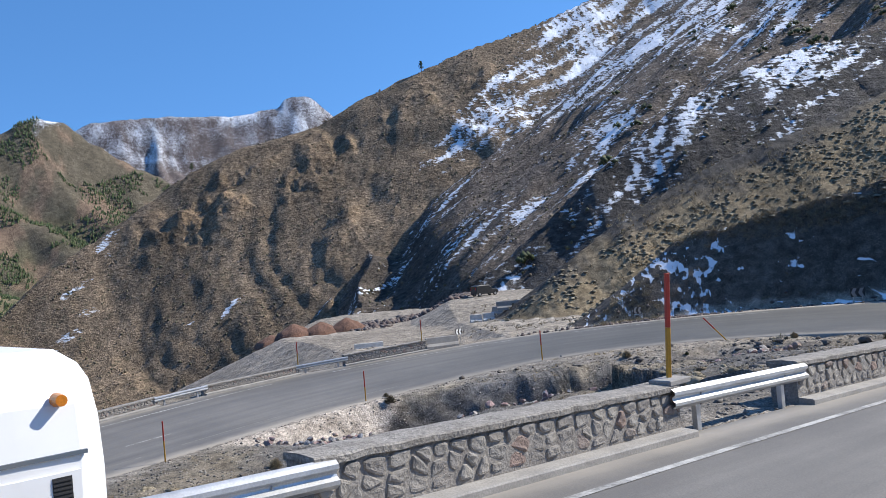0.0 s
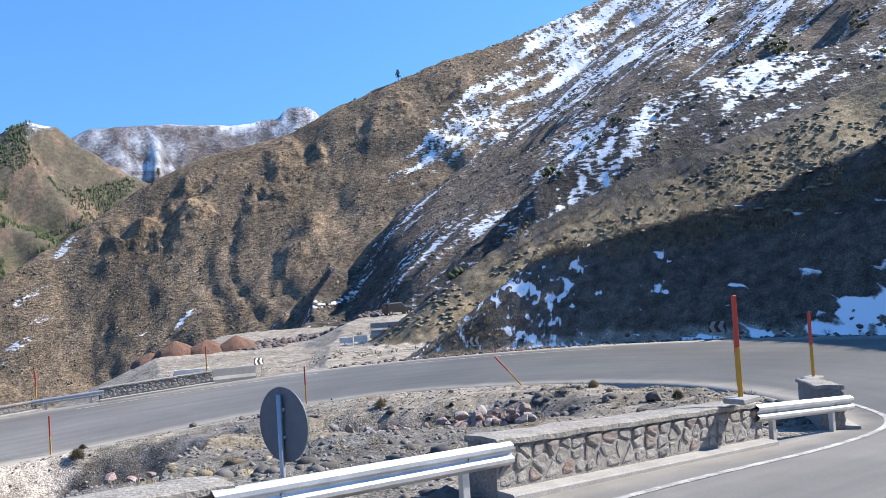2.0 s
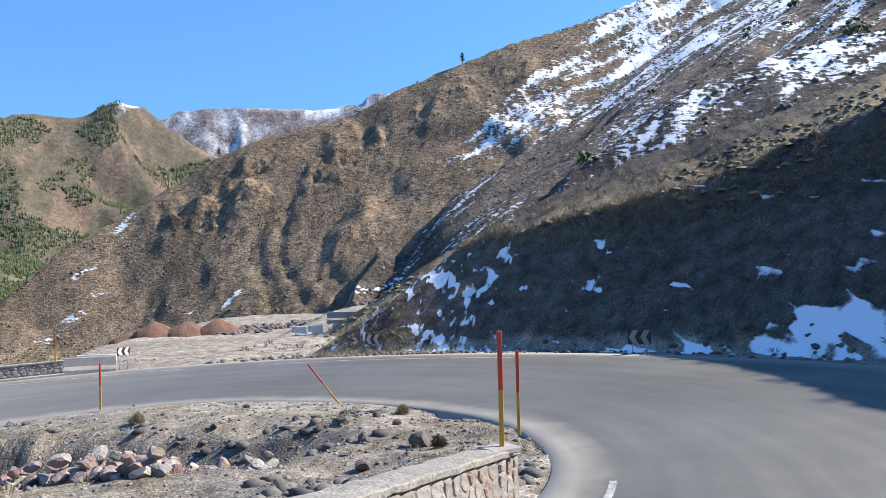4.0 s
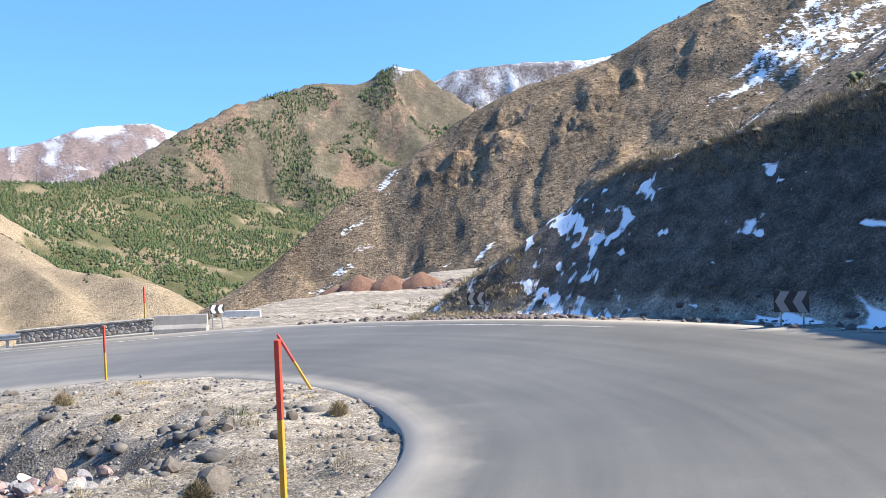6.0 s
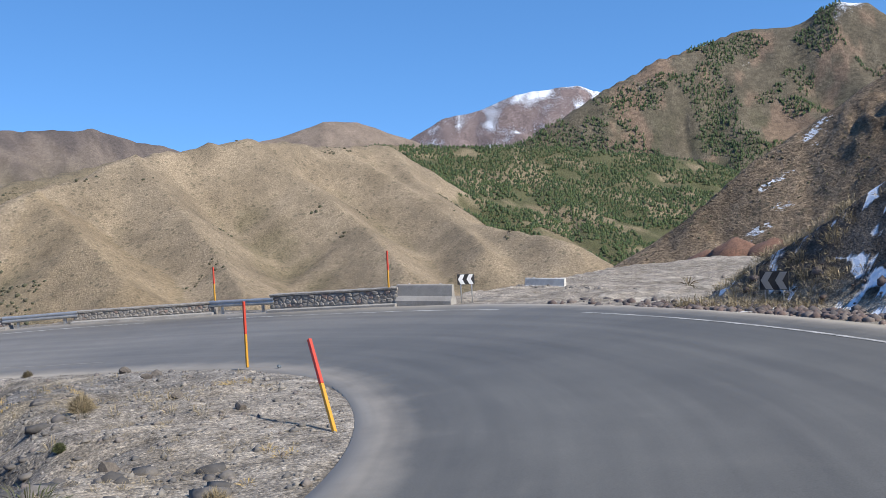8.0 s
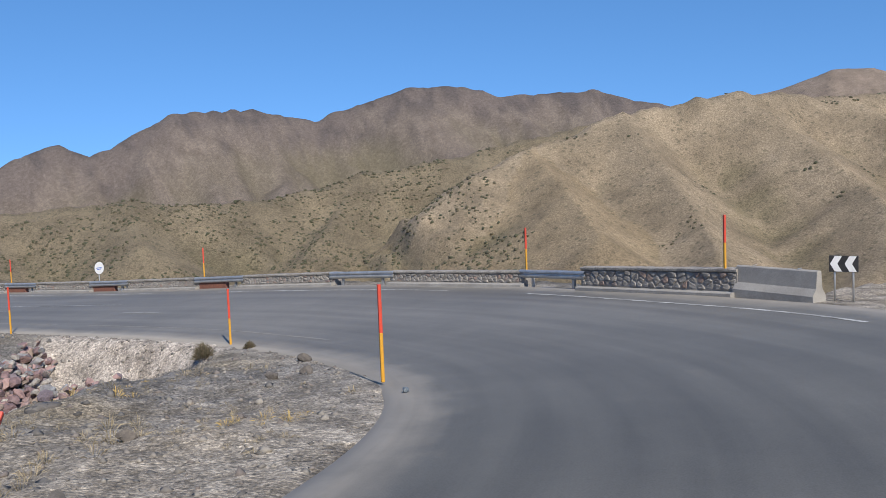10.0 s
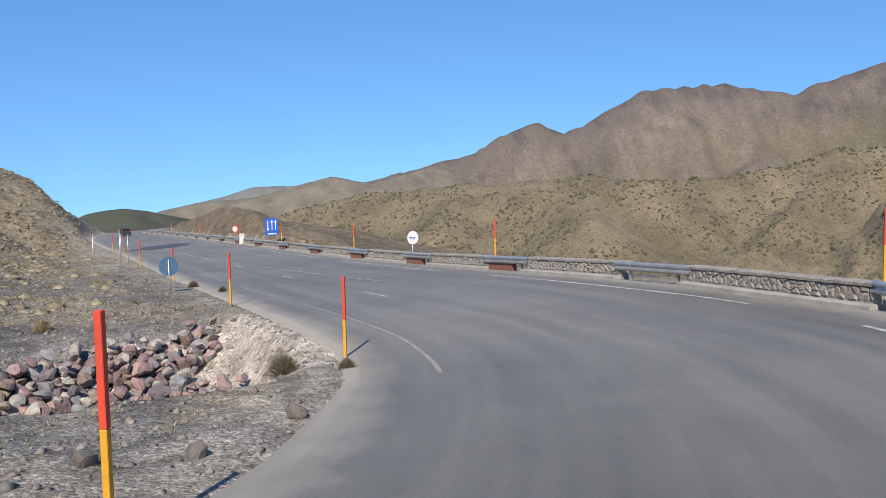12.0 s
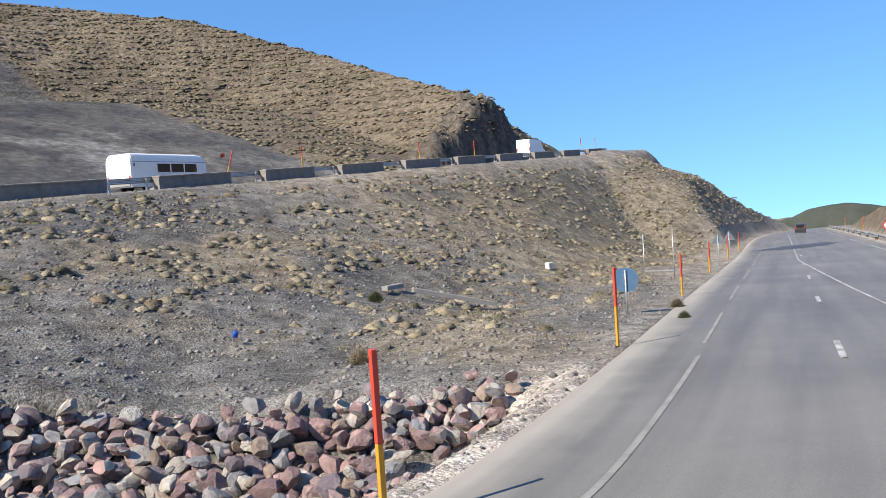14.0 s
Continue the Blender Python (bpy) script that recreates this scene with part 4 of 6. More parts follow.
FACING = make_facing()
BRICK_RED = plain("brick_red_plaster", (0.235, 0.095, 0.062), (0.18, 0.078, 0.055), 2.5, 0.92, 0.0, 25, 0.5, 0.012, 0.3)
CAPPING = plain("rough_mortar", (0.34, 0.315, 0.28), (0.235, 0.215, 0.19), 3.5, 0.95, 0.0, 22, 0.9, 0.03, 0.45)


def stone_wall(p, q, height, thick, road_side, label, kerb=True, stones=0, seed=0):
    """A low masonry wall from p to q (places of its road face's foot). road_side: +1 where the road lies right of p to q."""
    p, q = Vector(p), Vector(q)
    d = q - p
    length = math.hypot(d.x, d.y)
    ux = Vector((d.x, d.y, 0)) / length
    out = Vector((ux.y, -ux.x, 0)) * road_side
    slope = d.z / length
    ob = thing("stone_wall", Matrix.Translation(p), label, "wall", "low stone walls along the road")
    rng = random.Random(seed)
    n = max(3, int(length / 0.5))
    up = Vector((0, 0, 1))
    st = []
    for i in range(n + 1):
        s = length * i / n
        st.append((ux * s + up * (slope * s), -out, up))
    body = sweep([(0.0, -0.5), (0.012, height * 0.5), (0.03, height - 0.07), (thick - 0.03, height - 0.07), (thick, -0.9)], st, True)
    part("masonry", body, MASONRY, ob)
    n = max(4, int(length / 0.22))
    cap = []
    for i in range(n + 1):
        s = length * i / n
        cap.append((ux * s + up * (slope * s + rng.uniform(-0.012, 0.012)) + out * rng.uniform(-0.012, 0.012), -out, up))
    part("capping", sweep([(-0.03, height - 0.09), (-0.035, height - 0.02), (-0.01, height), (thick * 0.5, height + 0.015), (thick + 0.01, height + 0.0), (thick + 0.035, height - 0.022), (thick + 0.03, height - 0.09)], cap, True), CAPPING, ob, "rough mortar capping")
    if kerb:
        part("kerb", sweep([(0.02, -0.3), (0.02, 0.12), (-0.26, 0.105), (-0.285, 0.085), (-0.29, -0.3)], st, True), CONCRETE, ob, "stained concrete kerb")
    # facing stones set in mortar
    face = Matrix(((ux.x, out.x, 0, 0), (ux.y, out.y, 0, 0), (0, 0, 1, 0), (0, 0, 0, 1)))
    if stones:
        for cx, cz, ring in facing_stones(length, 0.15 if kerb else 0.04, height - 0.1, rng):
            o = part("stone", facing_stone_mesh(ring, rng), FACING, ob)
            o.matrix_local = Matrix.Translation(ux * cx + up * (cz + slope * cx) - out * 0.02) @ face
    return ob


BEAM = [(0.0, 0.0), (-0.03, 0.02), (-0.075, 0.055), (-0.078, 0.10), (-0.03, 0.135), (-0.022, 0.16), (-0.03, 0.185), (-0.078, 0.22), (-0.075, 0.265), (-0.03, 0.30), (0.0, 0.32)]


def guard_rail(p, q, road_side, base, label, posts=2, steel=None):
    """A corrugated steel beam from p to q on posts, its foot on the ground below. base: height of the beam's lower edge."""
    p, q = Vector(p), Vector(q)
    d = q - p
    length = math.hypot(d.x, d.y)
    ux = Vector((d.x, d.y, 0)) / length
    out = Vector((ux.y, -ux.x, 0)) * road_side
    ob = thing("guard_rail", Matrix.Translation(p), label, "guard rail", "guard rails between the walls")
    up = Vector((0, 0, 1))
    st = [(ux * s + up * (d.z / length * s), -out, up) for s in (-0.25, -0.1, length * 0.5, length + 0.1, length + 0.25)]
    loop = [(x - 0.02, y + base) for x, y in BEAM] + [(x - 0.012, y + base) for x, y in reversed(BEAM)]
    part("beam", sweep(loop, st, True), steel or STEEL, ob)
    for k in range(posts):
        s = length * (0.14 + 0.72 * k / max(1, posts - 1))
        bm = bmesh.new()
        m = Matrix.Translation(ux * s + up * (d.z / length * s - 0.4) - out * 0.07) @ Matrix.Rotation(math.atan2(ux.y, ux.x), 4, "Z")
        box(bm, (0.12, 0.09, base + 0.28 + 0.4), m, 0.006)
        post = part("post", bm, steel or STEEL, ob)
        bm = bmesh.new()
        tube(bm, 0.018, 0.014, 0.02, 8, Matrix.Translation(ux * s + up * (d.z / length * s + base + 0.16) + out * 0.045) @ Matrix.Rotation(math.radians(90), 4, Vector((ux.x, ux.y, 0))))
        part("bolt", bm, steel or STEEL, post)
    return ob


def foot(edge, base_p, base_d, k, off, left):
    """Foot of a roadside wall: k along its line, with the road edge's height there."""
    x, y = base_p.x + base_d.x * k - base_d.y * off * left, base_p.y + base_d.y * k + base_d.x * off * left
    return Vector((x, y, edge_z(edge, x, y)))


WALL_LABEL = "low grey rubble-stone wall with concrete capping beside the road"
RAIL_LABEL = "galvanised corrugated steel guard rail on posts between stone walls"

# upper leg: wall and rails stand on the inner side
gaps_a = [(-95.8, -92.2), (-86.3, -82.7), (-76.8, -73.2), (-67.2, -63.6), (-57.5, -53.9), (-47.8, -44.2), (-38.0, -34.4), (-28.5, -25.0), (-19.6, -16.2), (-10.2, -6.5), (0.1, 3.9), (10.2, 13.9), (20.7, 24.1)]
for n, (k0, k1) in enumerate(gaps_a):
    guard_rail(foot(INNER, A0, DA, k0, 0.0, 1), foot(INNER, A0, DA, k1, 0.0, 1), 1, 0.42, RAIL_LABEL)
    if n + 1 < len(gaps_a):
        k2 = gaps_a[n + 1][0]
        stone_wall(foot(INNER, A0, DA, k1, 0.0, 1), foot(INNER, A0, DA, k2, 0.0, 1), 0.78, 0.55, 1, WALL_LABEL, stones=75 if k2 > -8 else 0, seed=n)
end_a = [Vector((22.0, 26.3, 0)), Vector((23.35, 31.8, 0))]
for v in end_a:
    v.z = edge_z(INNER, v.x, v.y)
stone_wall(end_a[0], end_a[1], 0.95, 0.5, 1, WALL_LABEL + " at its end", stones=60, seed=50)

# lower leg: outer side
def wall_b(k0, k1, stones, seed):
    stone_wall(foot(OUTER, B0, DB, k0, 0.0, 1), foot(OUTER, B0, DB, k1, 0.0, 1), 0.6, 0.5, -1, WALL_LABEL, stones=stones, seed=seed)


def low_panel(k0, k1):
    """A low plastered block that closes the gap below a rail."""
    p, q = foot(OUTER, B0, DB, k0, -0.12, 1), foot(OUTER, B0, DB, k1, -0.12, 1)
    ob = thing("low_block", Matrix.Translation(p), "low brick-red plastered block below the guard rail", "block", "red blocks below the rails")
    d = q - p
    along, up = Vector((d.x, d.y, 0)).normalized(), Vector((0, 0, 1))
    side = Vector((along.y, -along.x, 0))
    st = [(along * (math.hypot(d.x, d.y) * t) + up * (d.z * t), side, up) for t in (0, 0.5, 1)]
    part("block", sweep([(-0.12, -0.3), (-0.12, 0.36), (-0.1, 0.4), (0.1, 0.4), (0.12, 0.36), (0.12, -0.3)], st, True), BRICK_RED, ob)


k = 1.2
n = 0
while k < 170:
    guard_rail(foot(OUTER, B0, DB, k, 0.0, 1), foot(OUTER, B0, DB, k + 3.35, 0.0, 1), -1, 0.3, RAIL_LABEL)
    wall_b(k + 3.35, k + 9.87, 50 if k < 40 else 0, 70 + n)
    if 10 < k < 90:
        low_panel(k + 1.2, k + 3.3)
    k += 9.87
    n += 1
pts = [(-3.6, 61.1), (-9.4, 57.65), (-12.4, 56.0), (-17.4, 50.58)]
pts = [Vector((x, y, edge_z(OUTER, x, y))) for x, y in pts]
stone_wall(pts[0], pts[1], 0.8, 0.5, -1, WALL_LABEL, stones=70, seed=91)
guard_rail(pts[1], pts[2], -1, 0.34, RAIL_LABEL)
stone_wall(pts[2], pts[3], 0.6, 0.5, -1, WALL_LABEL, stones=60, seed=92)

# snow poles
for x, y, z in ((4.67, 51.0, -1.9), (-6.0, 45.8, -3.0), (-13.93, 35.3, -3.41), (-23.08, 23.07, -4.25)):
    put_pole(x, y, z)
put_pole(22.85, 38.0, -0.3)
put_pole(23.14, 31.38, 0.75, scale=0.93)
put_pole(5.17, 9.27, 2.6, (-1.5, 4), scale=0.9)
put_pole(19.05, 22.95, 1.6, scale=0.95)
put_pole(15.6, 48.25, -1.2, (-6, -40.6), scale=0.97)
put_pole(-3.97, 60.9, -0.98, scale=0.88)
put_pole(-12.46, 56.1, -1.55, scale=0.88)


# ---------------------------------------------------------------- road markings
def arc(edge):
    d = np.hypot(np.diff(edge[:, 0]), np.diff(edge[:, 1]))
    return np.concatenate([[0], np.cumsum(d)])


ARC_IN, ARC_OUT = arc(INNER), arc(OUTER)


def index_at(arcs, s):
    k = int(np.clip(np.searchsorted(arcs, s) - 1, 0, len(arcs) - 2))
    return k + (s - arcs[k]) / (arcs[k + 1] - arcs[k])


road_line(2.0 * PER, 9.4 * PER, 1.1, "in", 0.14)
s = float(ARC_OUT[int(13.2 * PER)])
while s < ARC_OUT[22 * PER]:
    road_line(index_at(ARC_OUT, s), index_at(ARC_OUT, s + 15.0), 1.4, "out", 0.13)
    s += 19.8
road_line(16.65 * PER, 18.25 * PER, 1.75, "in", 0.1, paint=PAINT_DUSTY)
s = float(ARC_IN[int(18.25 * PER)]) + 2.2
while s < ARC_IN[22 * PER]:
    road_line(index_at(ARC_IN, s), index_at(ARC_IN, s + 7.5), 1.7, "in", 0.1, paint=PAINT_DUSTY)
    s += 12.6


def straight_stripe(p, q, width):
    """A stripe on the lower leg between two places in plan, lying on the road."""
    p, q = Vector((*p, 0)), Vector((*q, 0))
    side = Vector((-(q - p).y, (q - p).x, 0)).normalized() * (width / 2)
    n = max(1, int((q - p).length / 2.5))
    verts = []
    for i in range(n + 1):
        c = p.lerp(q, i / n)
        for w in (c - side, c + side):
            di, zi, _ = nearest_edge(np.array([w.x]), np.array([w.y]), INNER)
            do, zo, _ = nearest_edge(np.array([w.x]), np.array([w.y]), OUTER)
            f = abs(di[0]) / (abs(di[0]) + abs(do[0]))
            verts.append((w.x, w.y, zi[0] * (1 - f) + zo[0] * f + 0.012))
    return part("road_line", mesh_from(verts, [(2 * i, 2 * i + 1, 2 * i + 3, 2 * i + 2) for i in range(n)]), PAINT_WHITE, ROAD_OB)


straight_stripe((-21.0, 37.4), (-42.8, 5.0), 0.1)
straight_stripe((-42.8, 5.0), (-95, -64), 0.1)
for k in range(9):
    c = Vector((-16.6, 39.7)) + Vector((-7.72, -10.1)) * k
    straight_stripe(c - Vector((-0.605, -0.796)) * 1.3, c + Vector((-0.605, -0.796)) * 1.3, 0.13)


# ---------------------------------------------------------------- more materials
def metal_paint(name, a, rough=0.45, dirt=0.25):
    n = Nodes(name)
    col = n.mix(n.math("MULTIPLY", n.ramp(n.noise(3.0, 5.0), 0.45, 0.7), dirt), a, (0.25, 0.22, 0.18))
    return n.done(col, n.mix(n.ramp(n.noise(9.0), 0.3, 0.7), (rough, rough, rough), (rough + 0.2, rough + 0.2, rough + 0.2)), n.noise(40.0), 0.06, 0.002)


SIGN_BACK = metal_paint("sign_back", (0.10, 0.125, 0.15), 0.5)
SIGN_BACK_BLUE = metal_paint("sign_back_blue", (0.045, 0.12, 0.22), 0.5)
SIGN_BLUE = metal_paint("sign_blue", (0.015, 0.10, 0.50), 0.4, 0.1)
SIGN_WHITE = metal_paint("sign_white", (0.78, 0.78, 0.77), 0.4, 0.15)
# dirtier sign white, greyed to carry the bank's shadow in its colour
SIGN_SHADED = metal_paint("sign_shaded", (0.26, 0.26, 0.255), 0.6, 0.4)
SIGN_BLACK = metal_paint("sign_black", (0.02, 0.02, 0.022), 0.5, 0.1)
SIGN_RED = metal_paint("sign_red", (0.55, 0.03, 0.02), 0.4, 0.1)
WHITE_BODY = metal_paint("white_bodywork", (0.82, 0.82, 0.81), 0.28, 0.06)
DARK_BODY = metal_paint("dark_bodywork", (0.025, 0.027, 0.03), 0.3, 0.1)
RUBBER = plain("rubber", (0.02, 0.02, 0.02), (0.03, 0.03, 0.03), 4.0, 0.85)
GLASS_DARK = plain("tinted_glass", (0.012, 0.014, 0.016), (0.016, 0.018, 0.02), 2.0, 0.08, 0.0, 10, 0.0, 0.001, 0.0)
AMBER = plain("amber_plastic", (0.65, 0.22, 0.02), (0.55, 0.18, 0.02), 8.0, 0.3)
OLD_WOOD = plain("weathered_wood", (0.34, 0.31, 0.27), (0.24, 0.215, 0.19), 3.0, 0.85, 0.0, 30, 0.4, 0.006, 0.3)
BLUE_PLASTIC = plain("blue_plastic", (0.02, 0.09, 0.42), (0.015, 0.07, 0.33), 6.0, 0.4)
WHITEWASH = plain("whitewashed_concrete", (0.68, 0.66, 0.62), (0.48, 0.46, 0.42), 1.8, 0.85, 0.0, 30, 0.4, 0.008, 0.2)
RED_EARTH = plain("red_earth", (0.20, 0.105, 0.068), (0.145, 0.078, 0.052), 0.7, 0.95, 0.0, 6, 0.9, 0.08, 0.45)
DARK_PATCH = plain("dark_patch", (0.055, 0.055, 0.056), (0.075, 0.074, 0.073), 0.6, 0.6, 0.0, 45, 0.2, 0.005, 0.25)


def island_material(name, tones, rough=0.9, grain=6.0, bump=0.5, dist=0.03, fine=0.3):
    """Tones spread over loose pieces, with a grain."""
    n = Nodes(name)
    r = n.island()
    col = tones[0]
    for i, t in enumerate(tones[1:], 1):
        col = n.mix(n.ramp(r, i / len(tones) - 0.08, i / len(tones) + 0.08), col, t)
    g = n.noise(grain, 5.0, 0.6)
    col = n.mix(1.0, col, n.mix(n.ramp(g, 0.3, 0.7), (1 - fine,) * 3, (1 + fine * 0.6,) * 3), "MULTIPLY")
    return n.done(col, rough, g, bump, dist)


def riprap_material(name, joined):
    n = Nodes(name)
    r = n.island() if joined else n.random()
    col = (0.20, 0.132, 0.132)
    for lim, t in ((0.16, (0.29, 0.20, 0.19)), (0.32, (0.22, 0.215, 0.22)), (0.46, (0.27, 0.205, 0.165)), (0.56, (0.15, 0.122, 0.14)), (0.68, (0.34, 0.31, 0.275)), (0.80, (0.33, 0.215, 0.20)), (0.88, (0.44, 0.41, 0.36)), (0.94, (0.25, 0.26, 0.28))):
        col = n.mix(n.ramp(r, lim - 0.001, lim + 0.001), col, t)
    g = n.noise(3.5, 6.0, 0.65)
    col = n.mix(1.0, col, n.mix(n.ramp(g, 0.3, 0.7), (0.66, 0.66, 0.66), (1.35, 1.33, 1.3)), "MULTIPLY")
    dust = n.ramp(n.noise(1.2, 3.0), 0.5, 0.8)
    col = n.mix(n.math("MULTIPLY", dust, 0.35), col, (0.34, 0.31, 0.27))
    return n.done(col, 0.85, n.noise(9.0, 6.0, 0.65), 0.7, 0.12)


RIPRAP = riprap_material("riprap_stone", False)
RIPRAP_REST = riprap_material("riprap_fill", True)
RUBBLE = island_material("loose_stone", [(0.115, 0.108, 0.102), (0.17, 0.155, 0.138), (0.215, 0.195, 0.168), (0.27, 0.245, 0.212), (0.155, 0.132, 0.118)], 0.9, 9.0, 0.6, 0.03)
DARK_STONE = plain("dark_stone", (0.15, 0.128, 0.108), (0.095, 0.083, 0.073), 4.0, 0.9, 0.0, 25, 0.5, 0.01, 0.35)
DARK_CLOD = island_material("dark_clods", [(0.075, 0.07, 0.066), (0.11, 0.10, 0.092), (0.15, 0.135, 0.12)], 0.95, 8.0, 0.6, 0.03)
DARK_RUBBLE = island_material("dark_rubble", [(0.10, 0.075, 0.068), (0.14, 0.10, 0.088), (0.085, 0.075, 0.075), (0.17, 0.14, 0.125)], 0.9, 4.0, 0.6, 0.06)
DRY_GRASS = island_material("dry_grass", [(0.33, 0.265, 0.165), (0.26, 0.21, 0.13), (0.21, 0.175, 0.11), (0.38, 0.31, 0.20)], 0.85, 20.0, 0.1, 0.002, 0.2)
STRAW = island_material("straw_scrub", [(0.26, 0.215, 0.14), (0.20, 0.168, 0.115), (0.16, 0.138, 0.095), (0.30, 0.25, 0.165)], 0.85, 20.0, 0.1, 0.002, 0.2)
HILL_SCRUB = island_material("hill_scrub", [(0.135, 0.108, 0.066), (0.17, 0.138, 0.086), (0.105, 0.088, 0.056), (0.22, 0.178, 0.11)], 0.9, 14.0, 0.3, 0.01, 0.3)
GOLD_GRASS = island_material("golden_scrub", [(0.50, 0.35, 0.12), (0.42, 0.30, 0.11), (0.36, 0.27, 0.13)], 0.85, 20.0, 0.1, 0.002, 0.2)
THORN = island_material("thorn_scrub", [(0.13, 0.10, 0.065), (0.17, 0.135, 0.085), (0.10, 0.092, 0.05)], 0.9, 12.0, 0.3, 0.01)
GREEN_BROWN = island_material("green_brown_scrub", [(0.07, 0.068, 0.036), (0.09, 0.076, 0.045), (0.06, 0.062, 0.034)], 0.9, 6.0, 0.3, 0.02)
GREEN_SCRUB = island_material("green_scrub", [(0.07, 0.085, 0.032), (0.095, 0.10, 0.045), (0.055, 0.07, 0.03)], 0.85, 12.0, 0.3, 0.01)
PINE = island_material("pine_needles", [(0.036, 0.062, 0.019), (0.05, 0.08, 0.023), (0.075, 0.098, 0.028), (0.03, 0.05, 0.018)], 0.85, 1.0, 0.3, 0.1)
BARK = plain("bark", (0.11, 0.08, 0.055), (0.075, 0.055, 0.04), 3.0, 0.95)


# ---------------------------------------------------------------- scattered pieces joined into one mesh
def twig_dome(rng, twigs=16, height=0.32, radius=0.42, width=0.018, root=0.12):
    """A rounded tuft: thin twigs fanning out from the root to a low dome."""
    verts, faces = [], []
    for _ in range(twigs):
        a, up = rng.uniform(0, 2 * math.pi), rng.uniform(0.0, 1.0) ** 0.7
        out = math.sqrt(max(0.0, 1 - up * up)) * radius * rng.uniform(0.7, 1.0)
        h = height * max(0.14, up) * rng.uniform(0.75, 1.05)
        c, s = math.cos(a), math.sin(a)
        w = width * rng.uniform(0.7, 1.3)
        tw = rng.uniform(0, math.pi)
        dx, dy, dz = -s * w * math.cos(tw), c * w * math.cos(tw), w * math.sin(tw)
        k = len(verts)
        x0, y0 = c * out * root, s * out * root
        mid = 0.5 + root * 0.45
        xm, ym, zm = c * out * mid, s * out * mid, h * (0.7 + 0.2 * root)
        verts += [(x0, y0, -0.03 + h * max(0.0, root - 0.2)), (xm - dx, ym - dy, zm - dz), (xm + dx, ym + dy, zm + dz), (c * out + rng.uniform(-0.03, 0.03), s * out + rng.uniform(-0.03, 0.03), h)]
        faces += [(k, k + 1, k + 2), (k + 1, k + 3, k + 2)]
    return verts, faces


def lump(rng, flat=0.7, rough=0.25):
    """A small uneven stone of twenty faces, about one across."""
    bm = bmesh.new()
    bmesh.ops.create_icosphere(bm, subdivisions=1, radius=0.5)
    verts = []
    sx, sy = rng.uniform(0.8, 1.25), rng.uniform(0.7, 1.0)
    for v in bm.verts:
        k = 1 + rng.uniform(-rough, rough)
        verts.append((v.co.x * k * sx, v.co.y * k * sy, v.co.z * k * flat))
    faces = [tuple(v.index for v in f.verts) for f in bm.faces]
    bm.free()
    return verts, faces


def cushion(rng, clumps=9):
    """A low thorny shrub: short blades over a few leaf clumps."""
    verts, faces = [], []
    for _ in range(clumps):
        a, r = rng.uniform(0, 2 * math.pi), rng.uniform(0.05, 0.42)
        cx, cy, cz = r * math.cos(a), r * math.sin(a), 0.08 + 0.34 * (1 - (r / 0.45) ** 2) * rng.uniform(0.5, 1.0)
        k = len(verts)
        s = rng.uniform(0.12, 0.22)
        for dx, dy, dz in ((1, 0, 0), (-0.5, 0.87, 0), (-0.5, -0.87, 0), (0, 0, 1.0), (0, 0, -1.0)):
            verts.append((cx + dx * s * rng.uniform(0.6, 1.3), cy + dy * s * rng.uniform(0.6, 1.3), cz + dz * s * rng.uniform(0.6, 1.2)))
        faces += [(k, k + 1, k + 3), (k + 1, k + 2, k + 3), (k + 2, k, k + 3), (k + 1, k, k + 4), (k + 2, k + 1, k + 4), (k, k + 2, k + 4)]
    return verts, faces


def small_tree(rng):
    """A far pine: a thin trunk and three uneven tiers."""
    verts, faces = [], []
    n = 6
    for t, (z0, z1, r) in enumerate(((0.12, 0.55, 0.30), (0.36, 0.8, 0.23), (0.62, 1.0, 0.15))):
        k = len(verts)
        for i in range(n):
            a = 2 * math.pi * i / n + rng.uniform(-0.3, 0.3)
            q = r * rng.uniform(0.7, 1.25)
            verts.append((q * math.cos(a), q * math.sin(a), z0 + rng.uniform(-0.06, 0.06)))
        verts.append((rng.uniform(-0.03, 0.03), rng.uniform(-0.03, 0.03), z1))
        faces += [(k + i, k + (i + 1) % n, k + n) for i in range(n)]
    return verts, faces


